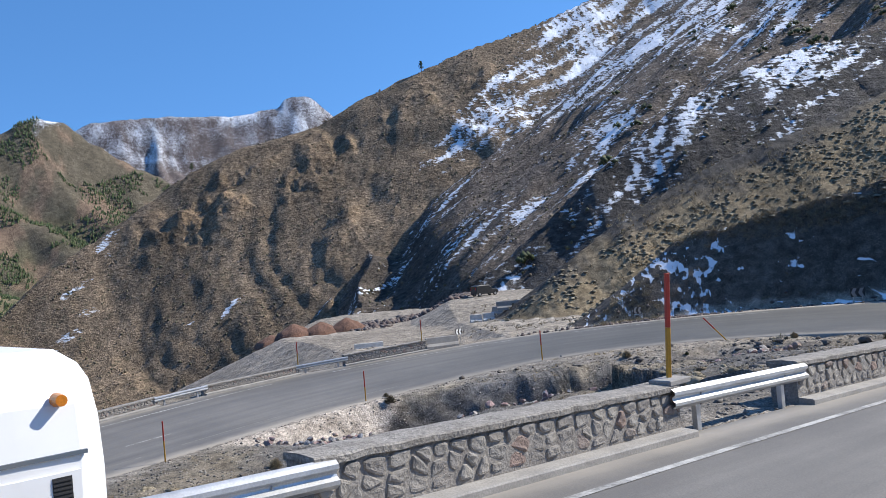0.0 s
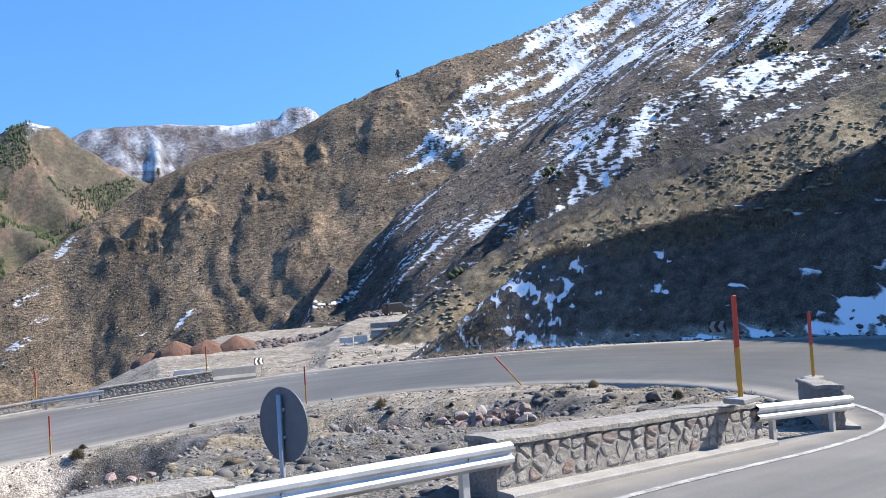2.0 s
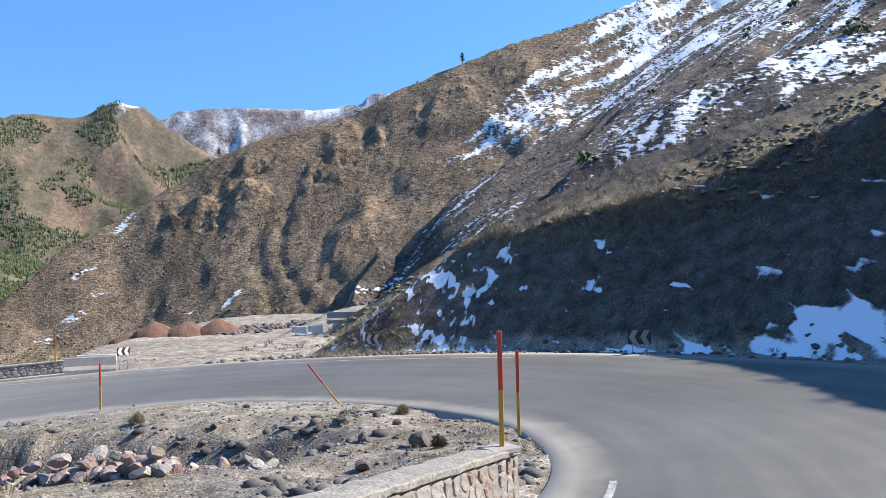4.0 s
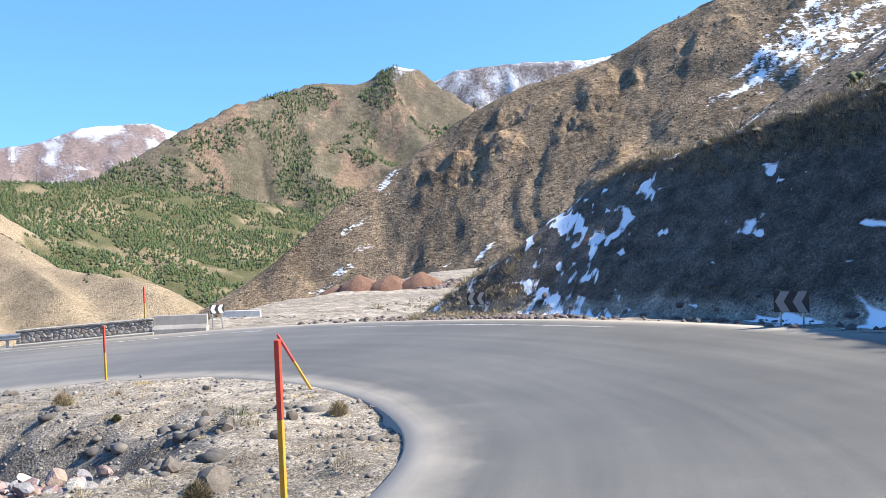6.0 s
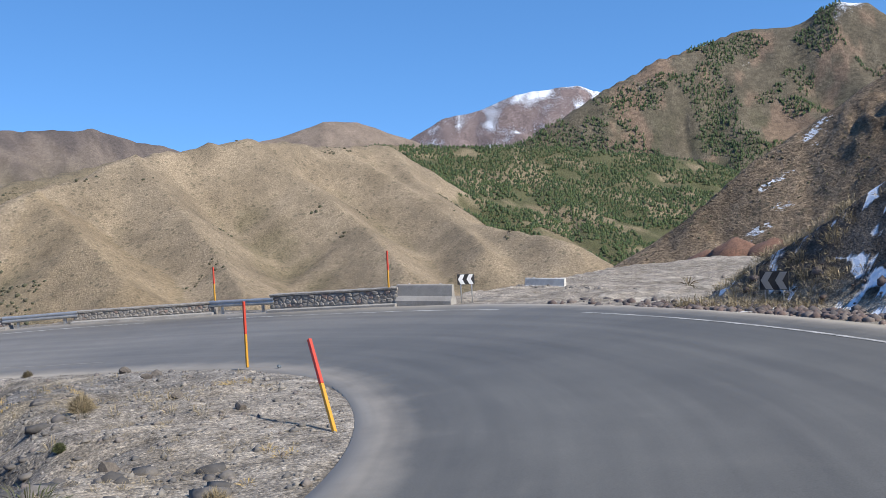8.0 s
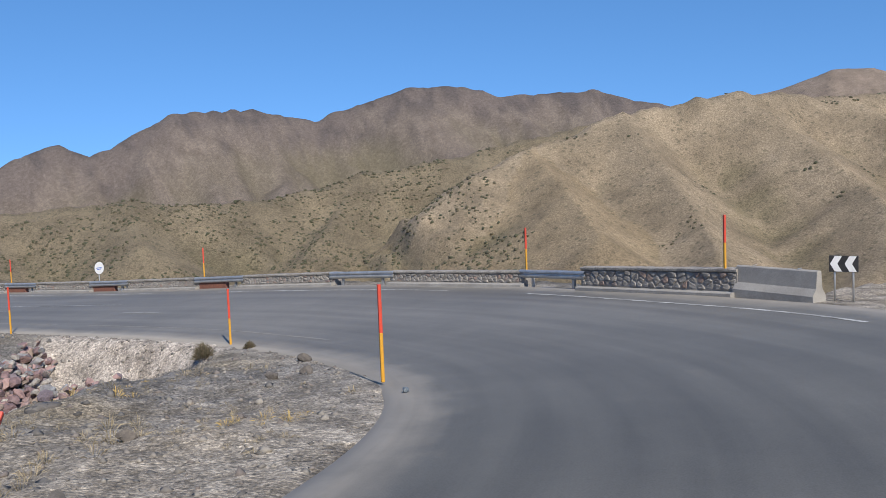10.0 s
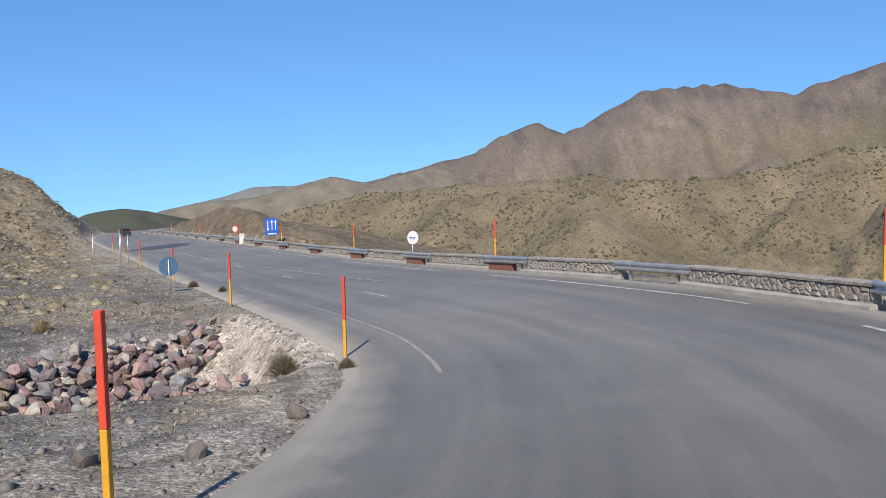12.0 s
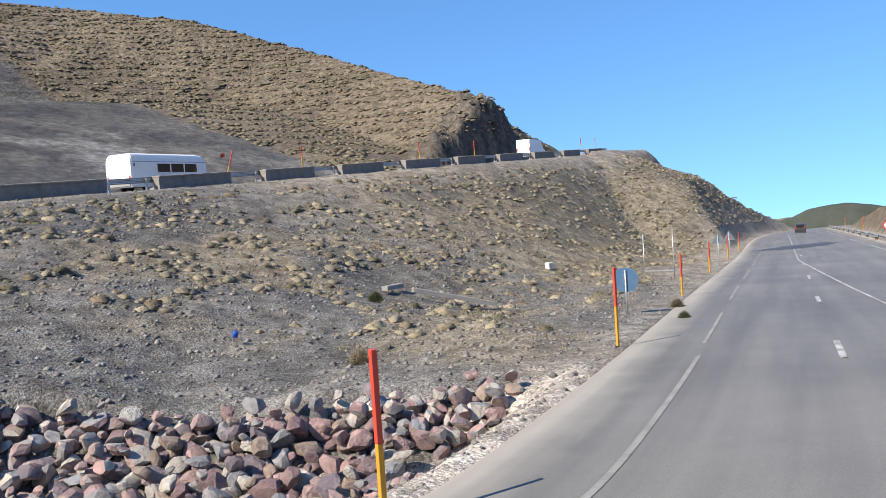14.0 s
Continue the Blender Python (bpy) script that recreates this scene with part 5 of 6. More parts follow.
def scatter(name, makers, places, sizes, material, label, category, seed=0, squash=(0.8, 1.2), parent=None):
    """Joins one small piece per place into one mesh of stuff. places: n x 3."""
    rng = np.random.default_rng(seed)
    pick = rng.integers(0, len(makers), len(places))
    turn = rng.uniform(0, 2 * np.pi, len(places))
    zs = rng.uniform(*squash, len(places))
    all_v, all_f, base = [], [], 0
    for k, (pv, pf) in enumerate(makers):
        idx = np.nonzero(pick == k)[0]
        if not len(idx):
            continue
        pv = np.array(pv)
        c, s = np.cos(turn[idx])[:, None], np.sin(turn[idx])[:, None]
        sz = sizes[idx][:, None]
        x = (pv[:, 0] * c - pv[:, 1] * s) * sz + places[idx, 0][:, None]
        y = (pv[:, 0] * s + pv[:, 1] * c) * sz + places[idx, 1][:, None]
        z = pv[:, 2] * sz * zs[idx][:, None] + places[idx, 2][:, None]
        v = np.stack([x, y, z], -1).reshape(-1, 3)
        f = (np.array(pf)[None] + (np.arange(len(idx)) * len(pv))[:, None, None] + base).reshape(-1, 3)
        base += len(v)
        all_v.append(v), all_f.append(f)
    v, f = np.concatenate(all_v), np.concatenate(all_f)
    me = bpy.data.meshes.new(name)
    me.vertices.add(len(v))
    me.vertices.foreach_set("co", v.astype(np.float32).ravel())
    me.loops.add(f.size)
    me.loops.foreach_set("vertex_index", f.astype(np.int32).ravel())
    me.polygons.add(len(f))
    me.polygons.foreach_set("loop_start", np.arange(0, f.size, 3, dtype=np.int32))
    me.update()
    ob = part(name, me, material, parent)
    return tagged(ob, label, category, kind="stuff")


def spots(n, area, seed, keep):
    """Places on the land: n tries in area (x0, y0, x1, y1), kept where keep(x, y, zone, reach, who, z) says so."""
    rng = np.random.default_rng(seed)
    x, y = rng.uniform(area[0], area[2], n), rng.uniform(area[1], area[3], n)
    z, who, dist, along, zone, reach, crease = land(x, y)
    m = keep(x, y, zone, reach, who, z)
    return np.c_[x, y, z][m]


ID = {k: i for i, k in enumerate(NAMES)}


def mound_shrub(rng, twigs, n=5, core=0.34, width=0.012):
    """A low cushion plant: a small uneven core hidden in fine twigs."""
    verts, faces = [], []
    for k, (h, r) in enumerate(((-0.06, core), (0.12, core * 0.9))):
        for i in range(n):
            a = 2 * math.pi * (i + 0.5 * k) / n
            q = r * rng.uniform(0.6, 1.35)
            verts.append((q * math.cos(a), q * math.sin(a), h + rng.uniform(-0.05, 0.06)))
    verts.append((rng.uniform(-0.1, 0.1), rng.uniform(-0.1, 0.1), 0.24))
    for i in range(n):
        j = (i + 1) % n
        faces += [(i, j, n + i), (j, n + j, n + i), (n + i, n + j, 2 * n)]
    v, f = twig_dome(rng, twigs, 0.42, 0.56, width, 0.5)
    k = len(verts)
    return verts + v, faces + [tuple(i + k for i in t) for t in f]


rng = random.Random(8)
MOUNDS = [mound_shrub(random.Random(900 + k), 10, 6, 0.42, 0.03) for k in range(8)]
TWIGGY = [mound_shrub(random.Random(950 + k), 38) for k in range(10)]
TUFTS = [twig_dome(rng, 12, 0.4, 0.36, 0.018) for _ in range(6)]
FINE_TUFTS = [twig_dome(rng, 30, 0.3, 0.3, 0.007, 0.35) for _ in range(6)]
LUMPS = [lump(rng) for _ in range(8)]
CUSHIONS = [cushion(rng) for _ in range(6)]
DOMES = [twig_dome(rng, 14, 0.36, 0.46, 0.02) for _ in range(8)]
FINE_DOMES = [twig_dome(rng, 70, 0.36, 0.46, 0.006, 0.5) for _ in range(8)]
PINES = [small_tree(rng) for _ in range(6)]


def pebble(rng):
    """An angular stone of eight faces, about one across."""
    q = [(0.5, 0, 0), (0, 0.45, 0), (-0.5, 0, 0), (0, -0.45, 0), (0.05, 0, 0.36), (0, 0, -0.3)]
    v = [tuple(c + rng.uniform(-0.16, 0.16) for c in p) for p in q]
    return v, [(0, 1, 4), (1, 2, 4), (2, 3, 4), (3, 0, 4), (1, 0, 5), (2, 1, 5), (3, 2, 5), (0, 3, 5)]


PEBBLES = [pebble(rng) for _ in range(10)]

ISLE = (-48, -40, 25, 51)
p = spots(9000, ISLE, 1, lambda x, y, zone, reach, who, z: (zone == 2) & (reach > 0.5) & (np.hypot(x - 8, y - 44) < 70) & (fbm(x / 4, y / 4, 3, 33) > 0.22) & (np.hypot(x + 3, y - 39.5) > 6))
scatter("dry_grass", FINE_TUFTS, p, np.random.default_rng(2).uniform(0.3, 1.0, len(p)), DRY_GRASS, "tufts of dry straw-coloured grass on the gravel between the roads", "grass", 2)
slope_scrub = lambda x, y, zone, reach, who, z: (zone == 2) & (reach > 3.0) & (x * 0.6 + y * -0.75 > -36) & (y < 30 - (x + 10) * 0.2) & (fbm(x / 5, y / 5, 3, 37) + 0.3 * np.sin(z * 5 + 2 * fbm(x / 8, y / 8, 2, 50)) > -0.2)
p = spots(34000, (-130, -108, 10, 36), 3, slope_scrub)
scatter("scrub", TWIGGY, p[:4500], np.random.default_rng(3).uniform(0.0, 1.0, min(4500, len(p))) ** 2 * 0.75 + 0.25, STRAW, "low dry cushion scrub on the slope below the upper road", "scrub", 3, (0.6, 1.0))
p = spots(20000, (-130, -108, 10, 36), 23, slope_scrub)
scatter("brown_scrub", TWIGGY, p[:3500], np.random.default_rng(23).uniform(0.0, 1.0, min(3500, len(p))) ** 2 * 0.7 + 0.25, THORN, "dark brown cushion plants on the slope below the upper road", "scrub", 23, (0.5, 0.9))
p = spots(1500, (-95, -75, 22, 46), 4, lambda x, y, zone, reach, who, z: (zone == 2) & (reach > 1.0) & (fbm(x / 8, y / 8, 2, 38) > 0.0))
scatter("thorn_scrub", FINE_DOMES, p, np.random.default_rng(4).uniform(0.4, 0.9, len(p)), THORN, "dark thorny cushion plants among the dry grass", "scrub", 4, (0.7, 1.1))
p = spots(420, (-95, -75, 22, 46), 5, lambda x, y, zone, reach, who, z: (zone == 2) & (reach > 1.5) & (fbm(x / 10, y / 10, 2, 39) > 0.15))
scatter("green_scrub", FINE_DOMES, p, np.random.default_rng(5).uniform(0.5, 1.4, len(p)), GREEN_SCRUB, "green leafy low shrubs on the gravel slope", "scrub", 5, (0.7, 1.1))
p = spots(900, (2, 36, 22, 50), 6, lambda x, y, zone, reach, who, z: (zone == 2) & (reach > 0.8) & (fbm(x / 3, y / 3, 2, 41) > 0.5))
scatter("golden_scrub", FINE_TUFTS, p, np.random.default_rng(6).uniform(0.4, 0.9, len(p)), GOLD_GRASS, "low golden dry plants on the gravel", "scrub", 6, (0.5, 0.9))
p = spots(52000, (-30, 5, 26, 52), 7, lambda x, y, zone, reach, who, z: (zone == 2) & (reach > 0.15))
scatter("gravel", PEBBLES, p, np.random.default_rng(7).uniform(0.2, 1.0, len(p)) ** 6 * 0.2 + 0.028, RUBBLE, "loose grey stones and gravel on the ground", "gravel", 7, (0.6, 1.0))
p = spots(16000, (-45, -12, 14, 36), 19, lambda x, y, zone, reach, who, z: (zone == 2) & (reach > 1.0))
scatter("slope_stones", PEBBLES, p[:8000], np.random.default_rng(19).uniform(0.2, 1.0, min(8000, len(p))) ** 5 * 0.24 + 0.035, RUBBLE, "scattered grey stones on the slope below the upper road", "gravel", 19, (0.6, 1.0))
p = spots(7000, (2, 22, 24, 50), 25, lambda x, y, zone, reach, who, z: (zone == 2) & (reach > 0.5) & (fbm(x / 2.5, y / 2.5, 3, 93) > 0.1))
scatter("low_weeds", FINE_TUFTS, p[:1500], np.random.default_rng(25).uniform(0.15, 0.55, min(1500, len(p))), DRY_GRASS, "small tufts of pale dry weeds on the gravel inside the bend", "grass", 25, (0.5, 0.9))
p = spots(5000, (6, 14, 24, 46), 26, lambda x, y, zone, reach, who, z: (zone == 2) & (reach > 0.3) & (reach < 6) & (x + y < 66) & (fbm(x / 3, y / 3, 3, 94) > 0.12))
scatter("dark_clods", LUMPS, p[:1400], np.random.default_rng(26).uniform(0.1, 1.0, min(1400, len(p))) ** 3 * 0.5 + 0.08, DARK_CLOD, "dark clods and broken slate heaped behind the wall", "rubble", 26, (0.5, 0.9))
# rim of stones and clods at the edges of the asphalt
p = spots(18000, (-30, 5, 42, 66), 8, lambda x, y, zone, reach, who, z: (zone > 1) & (reach < 1.1))
scatter("kerb_gravel", PEBBLES, p, np.random.default_rng(8).uniform(0.3, 1.0, len(p)) ** 3 * 0.12 + 0.025, RUBBLE, "pale grit and clods along the edge of the asphalt", "gravel", 8, (0.5, 0.9))
# bank above the bend
p = spots(9000, (-2, 50, 85, 118), 9, lambda x, y, zone, reach, who, z: (zone == 3) & (reach > 5.0) & (x * 0.5 + y < 130) & (x + y > 72) & (x > 15) & (fbm(x / 5, y / 5, 3, 43) > -0.25 + 0.8 * (reach < 11)))
scatter("bank_grass", TUFTS, p, np.random.default_rng(9).uniform(0.8, 2.0, len(p)), DRY_GRASS, "tufts of dry yellow grass on the cut bank above the bend", "grass", 9)
p = spots(900, (-2, 50, 75, 118), 10, lambda x, y, zone, reach, who, z: (zone == 3) & (reach > 1.2) & (x * 0.5 + y < 130) & (x + y > 72))
scatter("bank_scrub", DOMES, p, np.random.default_rng(10).uniform(0.5, 1.3, len(p)), THORN, "dark low scrub on the cut bank", "scrub", 10)
p = spots(2500, (-2, 50, 45, 72), 11, lambda x, y, zone, reach, who, z: (zone == 3) & (reach < 3.0) & (x > 3))
scatter("bank_rubble", LUMPS, p, np.random.default_rng(11).uniform(0.3, 1.0, len(p)) ** 2 * 0.4 + 0.06, DARK_RUBBLE, "broken dark stones at the foot of the bank", "rubble", 11)
# ridges and far slopes
p = spots(36000, (-260, 150, 150, 470), 12, lambda x, y, zone, reach, who, z: ((who == ID["rock_ridge"]) | (who == ID["snow_spur"]) | (who == len(NAMES))) & (fbm(x / 18, y / 18, 3, 44) > -0.25))
p = p[:8000]
scatter("ridge_scrub", [lump(rng, 0.8, 0.35) for _ in range(5)], p, np.random.default_rng(12).uniform(0.4, 1.3, len(p)), THORN, "dark low scrub dotted over the rocky ridge", "scrub", 12)
p = spots(16000, (0, 60, 90, 118), 13, lambda x, y, zone, reach, who, z: (zone == 3) & (y < 89 + 0.42 * x) & (x * 0.5 + y < 140) & ((who == ID["grass_spur"]) | (who == ID["cut_bank"])) & (reach > 7.5) & (fbm(x / 6, y / 6, 3, 49) > -0.35))
scatter("spur_scrub", MOUNDS, p[:5000], np.random.default_rng(13).uniform(0.35, 0.85, min(5000, len(p))), STRAW, "pale dry cushion scrub along the sunny top of the bank", "scrub", 13, (0.6, 1.0))
t = np.random.default_rng(63).uniform(0, 1, (1500, 3))
crest = np.array(CRESTS["cut_bank"][0])[:, :2]
at = t[:, 0] * 4.999
p = np.c_[np.interp(at, range(7), crest[:, 0]) + t[:, 1] * 1.6 - 0.5, np.interp(at, range(7), crest[:, 1]) + t[:, 2] * 2.4 - 0.7]
p = np.c_[p, land(p[:, 0].copy(), p[:, 1].copy())[0]]
scatter("crest_grass", FINE_TUFTS, p, np.random.default_rng(64).uniform(0.7, 1.7, len(p)), STRAW, "fringe of tall straw-coloured grass on the crest of the bank", "grass", 64)
p = spots(160, (5, 90, 130, 330), 14, lambda x, y, zone, reach, who, z: (fbm(x / 30, y / 30, 2, 45) > 0.1) & ((who == len(NAMES)) | (who == ID["snow_spur"])))
scatter("mountain_bush", CUSHIONS, p, np.random.default_rng(14).uniform(2.5, 5.0, len(p)), GREEN_SCRUB, "round green bushes on the snowy slope", "bush", 14)
p = spots(44000, (-720, 300, -330, 850), 15, lambda x, y, zone, reach, who, z: (who == ID["forest_hill"]) & (x < -330) & (fbm(x / 40, y / 40, 3, 35) > -0.38))
scatter("pine_wood", PINES, p[:19000], np.random.default_rng(15).uniform(2.4, 4.8, min(19000, len(p))), PINE, "young pine wood planted over the far hillside", "wood", 15, (0.5, 0.75))
p = spots(30000, (-900, 600, -330, 1150), 16, lambda x, y, zone, reach, who, z: (who == ID["cone_mountain"]) & (fbm(x / 75, y / 75, 4, 46) > -0.08 + 0.0022 * np.maximum(0, z - 60)))
scatter("mountain_wood", PINES, p[:11000], np.random.default_rng(16).uniform(2.0, 5.2, min(11000, len(p))), PINE, "scattered pine wood on the flank of the mountain", "wood", 16)
p = spots(30000, (-720, -360, -330, 420), 17, lambda x, y, zone, reach, who, z: ((who == ID["front_hill"]) | (who == ID["front_hill_b"]) | (who == ID["brown_hill"]) | (who == ID["brown_spur"]) | np.isin(who, [ID[k] for k in SPURS])) & (fbm(x / 50, y / 50, 3, 47) > -0.25 + 0.9 * step(y, 60, 140)))
scatter("hill_scrub", [lump(rng, 0.8, 0.35) for _ in range(5)], p[:8000], np.random.default_rng(17).uniform(0.8, 2.3, min(8000, len(p))), GREEN_BROWN, "dark scrub dotted over the brown hills", "scrub", 17)
p = spots(46000, (-60, -140, 55, 5), 18, lambda x, y, zone, reach, who, z: (zone == 3) & (who == ID["upper_hill"]) & (reach > 2) & (scree_side(x, y) < 1) & (np.sin(z * 4.6 + 3.0 * fbm(x / 14, y / 14, 3, 48)) + 1.1 * fbm(x / 9, y / 9, 3, 65) > 0.05))
scatter("hill_grass", MOUNDS, p[:9500], np.random.default_rng(18).uniform(0.4, 1.1, min(9500, len(p))), HILL_SCRUB, "rows of dry olive-brown cushion scrub over the hill above the upper road", "scrub", 18, (0.7, 1.1))


# ---------------------------------------------------------------- riprap of boulders in the gully
def boulder_mesh(seed):
    r = random.Random(seed)
    bm = bmesh.new()
    bmesh.ops.create_icosphere(bm, subdivisions=2, radius=0.5)
    cuts = [(Vector((r.gauss(0, 1), r.gauss(0, 1), r.gauss(0, 1))).normalized(), r.uniform(0.24, 0.42)) for _ in range(13)]
    sx, sy, sz = r.uniform(0.95, 1.3), r.uniform(0.8, 1.05), r.uniform(0.65, 0.9)
    for v in bm.verts:
        for d, h in cuts:
            over = v.co.dot(d) - h
            if over > 0:
                v.co -= d * over
        v.co = Vector((v.co.x * sx, v.co.y * sy, v.co.z * sz)) * (1 + r.uniform(-0.018, 0.018))
    me = bpy.data.meshes.new("boulder")
    bm.to_mesh(me)
    bm.free()
    me.materials.append(RIPRAP)
    me.shade_smooth()
    me.set_sharp_from_angle(angle=radians(24))
    return me


def build_riprap():
    base = Vector((-3, 38, -4.2))
    heap = thing("boulder_riprap", Matrix.Translation(base), "bank of loose red and grey boulders lining the drainage gully", "riprap")
    r = random.Random(21)
    kinds = [boulder_mesh(300 + i) for i in range(12)]
    cells, placed = {}, []
    for layer, size, tries in ((0, 0.66, 500), (0, 0.54, 3000), (0, 0.45, 7000), (0, 0.38, 9000), (0, 0.31, 14000), (0, 0.24, 16000), (1, 0.5, 500), (1, 0.36, 2200), (1, 0.24, 3500)):
        for _ in range(tries):
            s = r.uniform(0, 1)
            x = -11.4 + 27 * s
            y = 41.6 - 1.4 * s - r.uniform(-1.5, min(3.5 + 3.3 * s, 5.4))
            wide = size * r.uniform(0.88, 1.12)
            key = (int(x // 1), int(y // 1), layer)
            close = [q for i in (-1, 0, 1) for j in (-1, 0, 1) for q in cells.get((key[0] + i, key[1] + j, layer), ())]
            gap = 0.27 if layer == 0 else 0.55
            if any((x - a) ** 2 + (y - b) ** 2 < (gap * (wide + c)) ** 2 for a, b, c in close):
                continue
            cells.setdefault(key, []).append((x, y, wide))
            placed.append((x, y, wide, layer))
    xs = np.array(placed)
    zs, _, _, _, zone, reach, _ = land(xs[:, 0], xs[:, 1])
    rest_v, rest_f, n = [], [], 0
    order = sorted(range(len(placed)), key=lambda i: abs(placed[i][0] + 5) + abs(placed[i][1] - 39))
    for i in order:
        x, y, size, layer = placed[i]
        if zone[i] != 2 or reach[i] < 1.6 or (x < -7.6 and y > 38.9):
            continue
        lift = size * r.uniform(0.05, 0.25) + (0.3 if layer else 0)
        m = Matrix.Translation(Vector((x, y, zs[i] + lift)) - base) @ pose(0, 0, 0, r.uniform(-40, 40), r.uniform(-40, 40), r.uniform(0, 360)) @ Matrix.Scale(size, 4)
        kind = kinds[r.randrange(12)]
        if n < 300:
            part("boulder", kind, RIPRAP, heap).matrix_local = m
        else:
            k = len(rest_v)
            rest_v += [m @ v.co for v in kind.vertices]
            rest_f += [tuple(j + k for j in q.vertices) for q in kind.polygons]
        n += 1
    if rest_v:
        tagged(part("boulder_fill", mesh_from(rest_v, rest_f), RIPRAP_REST, heap, smooth=True), kind="stuff")
        heap.children[-1].data.set_sharp_from_angle(angle=radians(24))
    return heap


# ---------------------------------------------------------------- signs
def post_mesh(h, r=0.03):
    bm = bmesh.new()
    return tube(bm, r, r, h + 0.3, 10, pose(0, 0, -0.3))


def plate(outline, thick):
    """A flat plate in the xz plane with its face towards -y."""
    bm = bmesh.new()
    front = [bm.verts.new((x, -thick / 2, z)) for x, z in outline]
    rear = [bm.verts.new((x, thick / 2, z)) for x, z in outline]
    bm.faces.new(front)
    bm.faces.new(rear[::-1])
    n = len(outline)
    for i in range(n):
        bm.faces.new((front[i], front[(i + 1) % n], rear[(i + 1) % n], rear[i]))
    return bm


def circle(r, n=32, cz=0.0):
    return [(r * math.cos(2 * math.pi * i / n), cz + r * math.sin(2 * math.pi * i / n)) for i in range(n)]


def sign(x, y, h, heading, label, shape, front, back=None, ground=None, name="road_sign", r=0.4):
    """A sign on a post; heading: degrees, the way its face looks (0 is +y)."""
    z = ground_z(x, y) if ground is None else ground
    ob = thing(name, pose(x, y, z, 0, 0, heading + 180), label, "road sign")
    part("post", post_mesh(h + r * 0.8), STEEL, ob, smooth=True)
    outline = circle(r, 32, h) if shape == "disc" else [(-r, h - r * 0.55), (r, h - r * 0.55), (0, h + r * 1.15)]
    pl = part("panel", plate(outline, 0.012), back or SIGN_BACK, ob)
    pl.location = (0, -0.045, 0)
    face = part("face", plate([(a * 0.97, h + (b - h) * 0.97) for a, b in outline], 0.004), front, pl)
    face.location = (0, -0.009, 0)
    for dz in (-0.15, 0.15):
        bm = bmesh.new()
        box(bm, (0.11, 0.03, 0.035), pose(0, -0.025, h + dz))
        part("bracket", bm, STEEL, ob)
    return ob


HEAD_A = math.degrees(math.atan2(-DA.x, DA.y))
HEAD_B = math.degrees(math.atan2(-DB.x, DB.y))
sign(12.62, 17.05, 1.45, HEAD_A + 8, "grey back of a round road sign behind the guard rail", "disc", SIGN_WHITE, ground=1.05, r=0.41)
sign(-17.93, 28.15, 1.15, HEAD_B + 4, "round road sign seen from its blue back on a pale post", "disc", SIGN_WHITE, SIGN_BACK_BLUE, r=0.42)
for x, y in ((-38.5, 2.3), (-44.9, -5.9)):
    sign(x, y, 1.75, HEAD_B, "triangular warning sign seen from its grey back", "triangle", SIGN_WHITE, r=0.45)
ws = sign(-31.4, 32.6, 1.75, HEAD_B + 180 + 12, "round white road sign with worn lettering behind the stone wall", "disc", SIGN_WHITE, ground=-4.0, r=0.38)
for k, (dx, dz, w) in enumerate(((-0.16, 1.74, 0.2), (0.08, 1.74, 0.2), (-0.02, 1.66, 0.3))):
    bm = bmesh.new()
    box(bm, (w, 0.004, 0.045), pose(dx, -0.06, dz))
    part("lettering", bm, SIGN_BLUE, ws)
rs = sign(-62.5, -8.2, 1.9, HEAD_B + 180, "round white sign with a red ring beside the wall", "disc", SIGN_RED, ground=-6.0, r=0.4)
part("centre", plate(circle(0.28, 24, 1.9), 0.004), SIGN_WHITE, rs).location = (0, -0.06, 0)


def lane_sign():
    ob = thing("lane_sign", pose(-55.9, 2.4, -5.3, 0, 0, HEAD_B + 180 + 180), "blue rectangular sign with white lane arrows on two posts", "road sign")
    for dx in (-0.4, 0.4):
        part("post", post_mesh(2.7), STEEL, ob, smooth=True).location = (dx, 0.04, 0)
    part("panel", plate([(-0.62, 1.1), (0.62, 1.1), (0.62, 2.75), (-0.62, 2.75)], 0.02), SIGN_BLUE, ob)
    for dx, up in ((-0.36, False), (0.04, True), (0.38, True)):
        bm = plate([(-0.035, 1.62), (0.035, 1.62), (0.035, 2.5), (-0.035, 2.5)], 0.006)
        arrow = part("arrow", bm, SIGN_WHITE, ob)
        arrow.location = (dx, -0.016, 0)
        tip = [(-0.12, 2.34), (0.12, 2.34), (0, 2.62)] if up else [(-0.12, 1.78), (0, 1.5), (0.12, 1.78)]
        part("arrow_head", plate(tip, 0.006), SIGN_WHITE, arrow)
    for dx, w in ((-0.3, 0.16), (0.0, 0.34), (0.36, 0.2)):
        bm = bmesh.new()
        box(bm, (w, 0.006, 0.12), pose(dx, -0.014, 1.2))
        part("lettering", bm, SIGN_WHITE, ob)
    return ob


lane_sign()


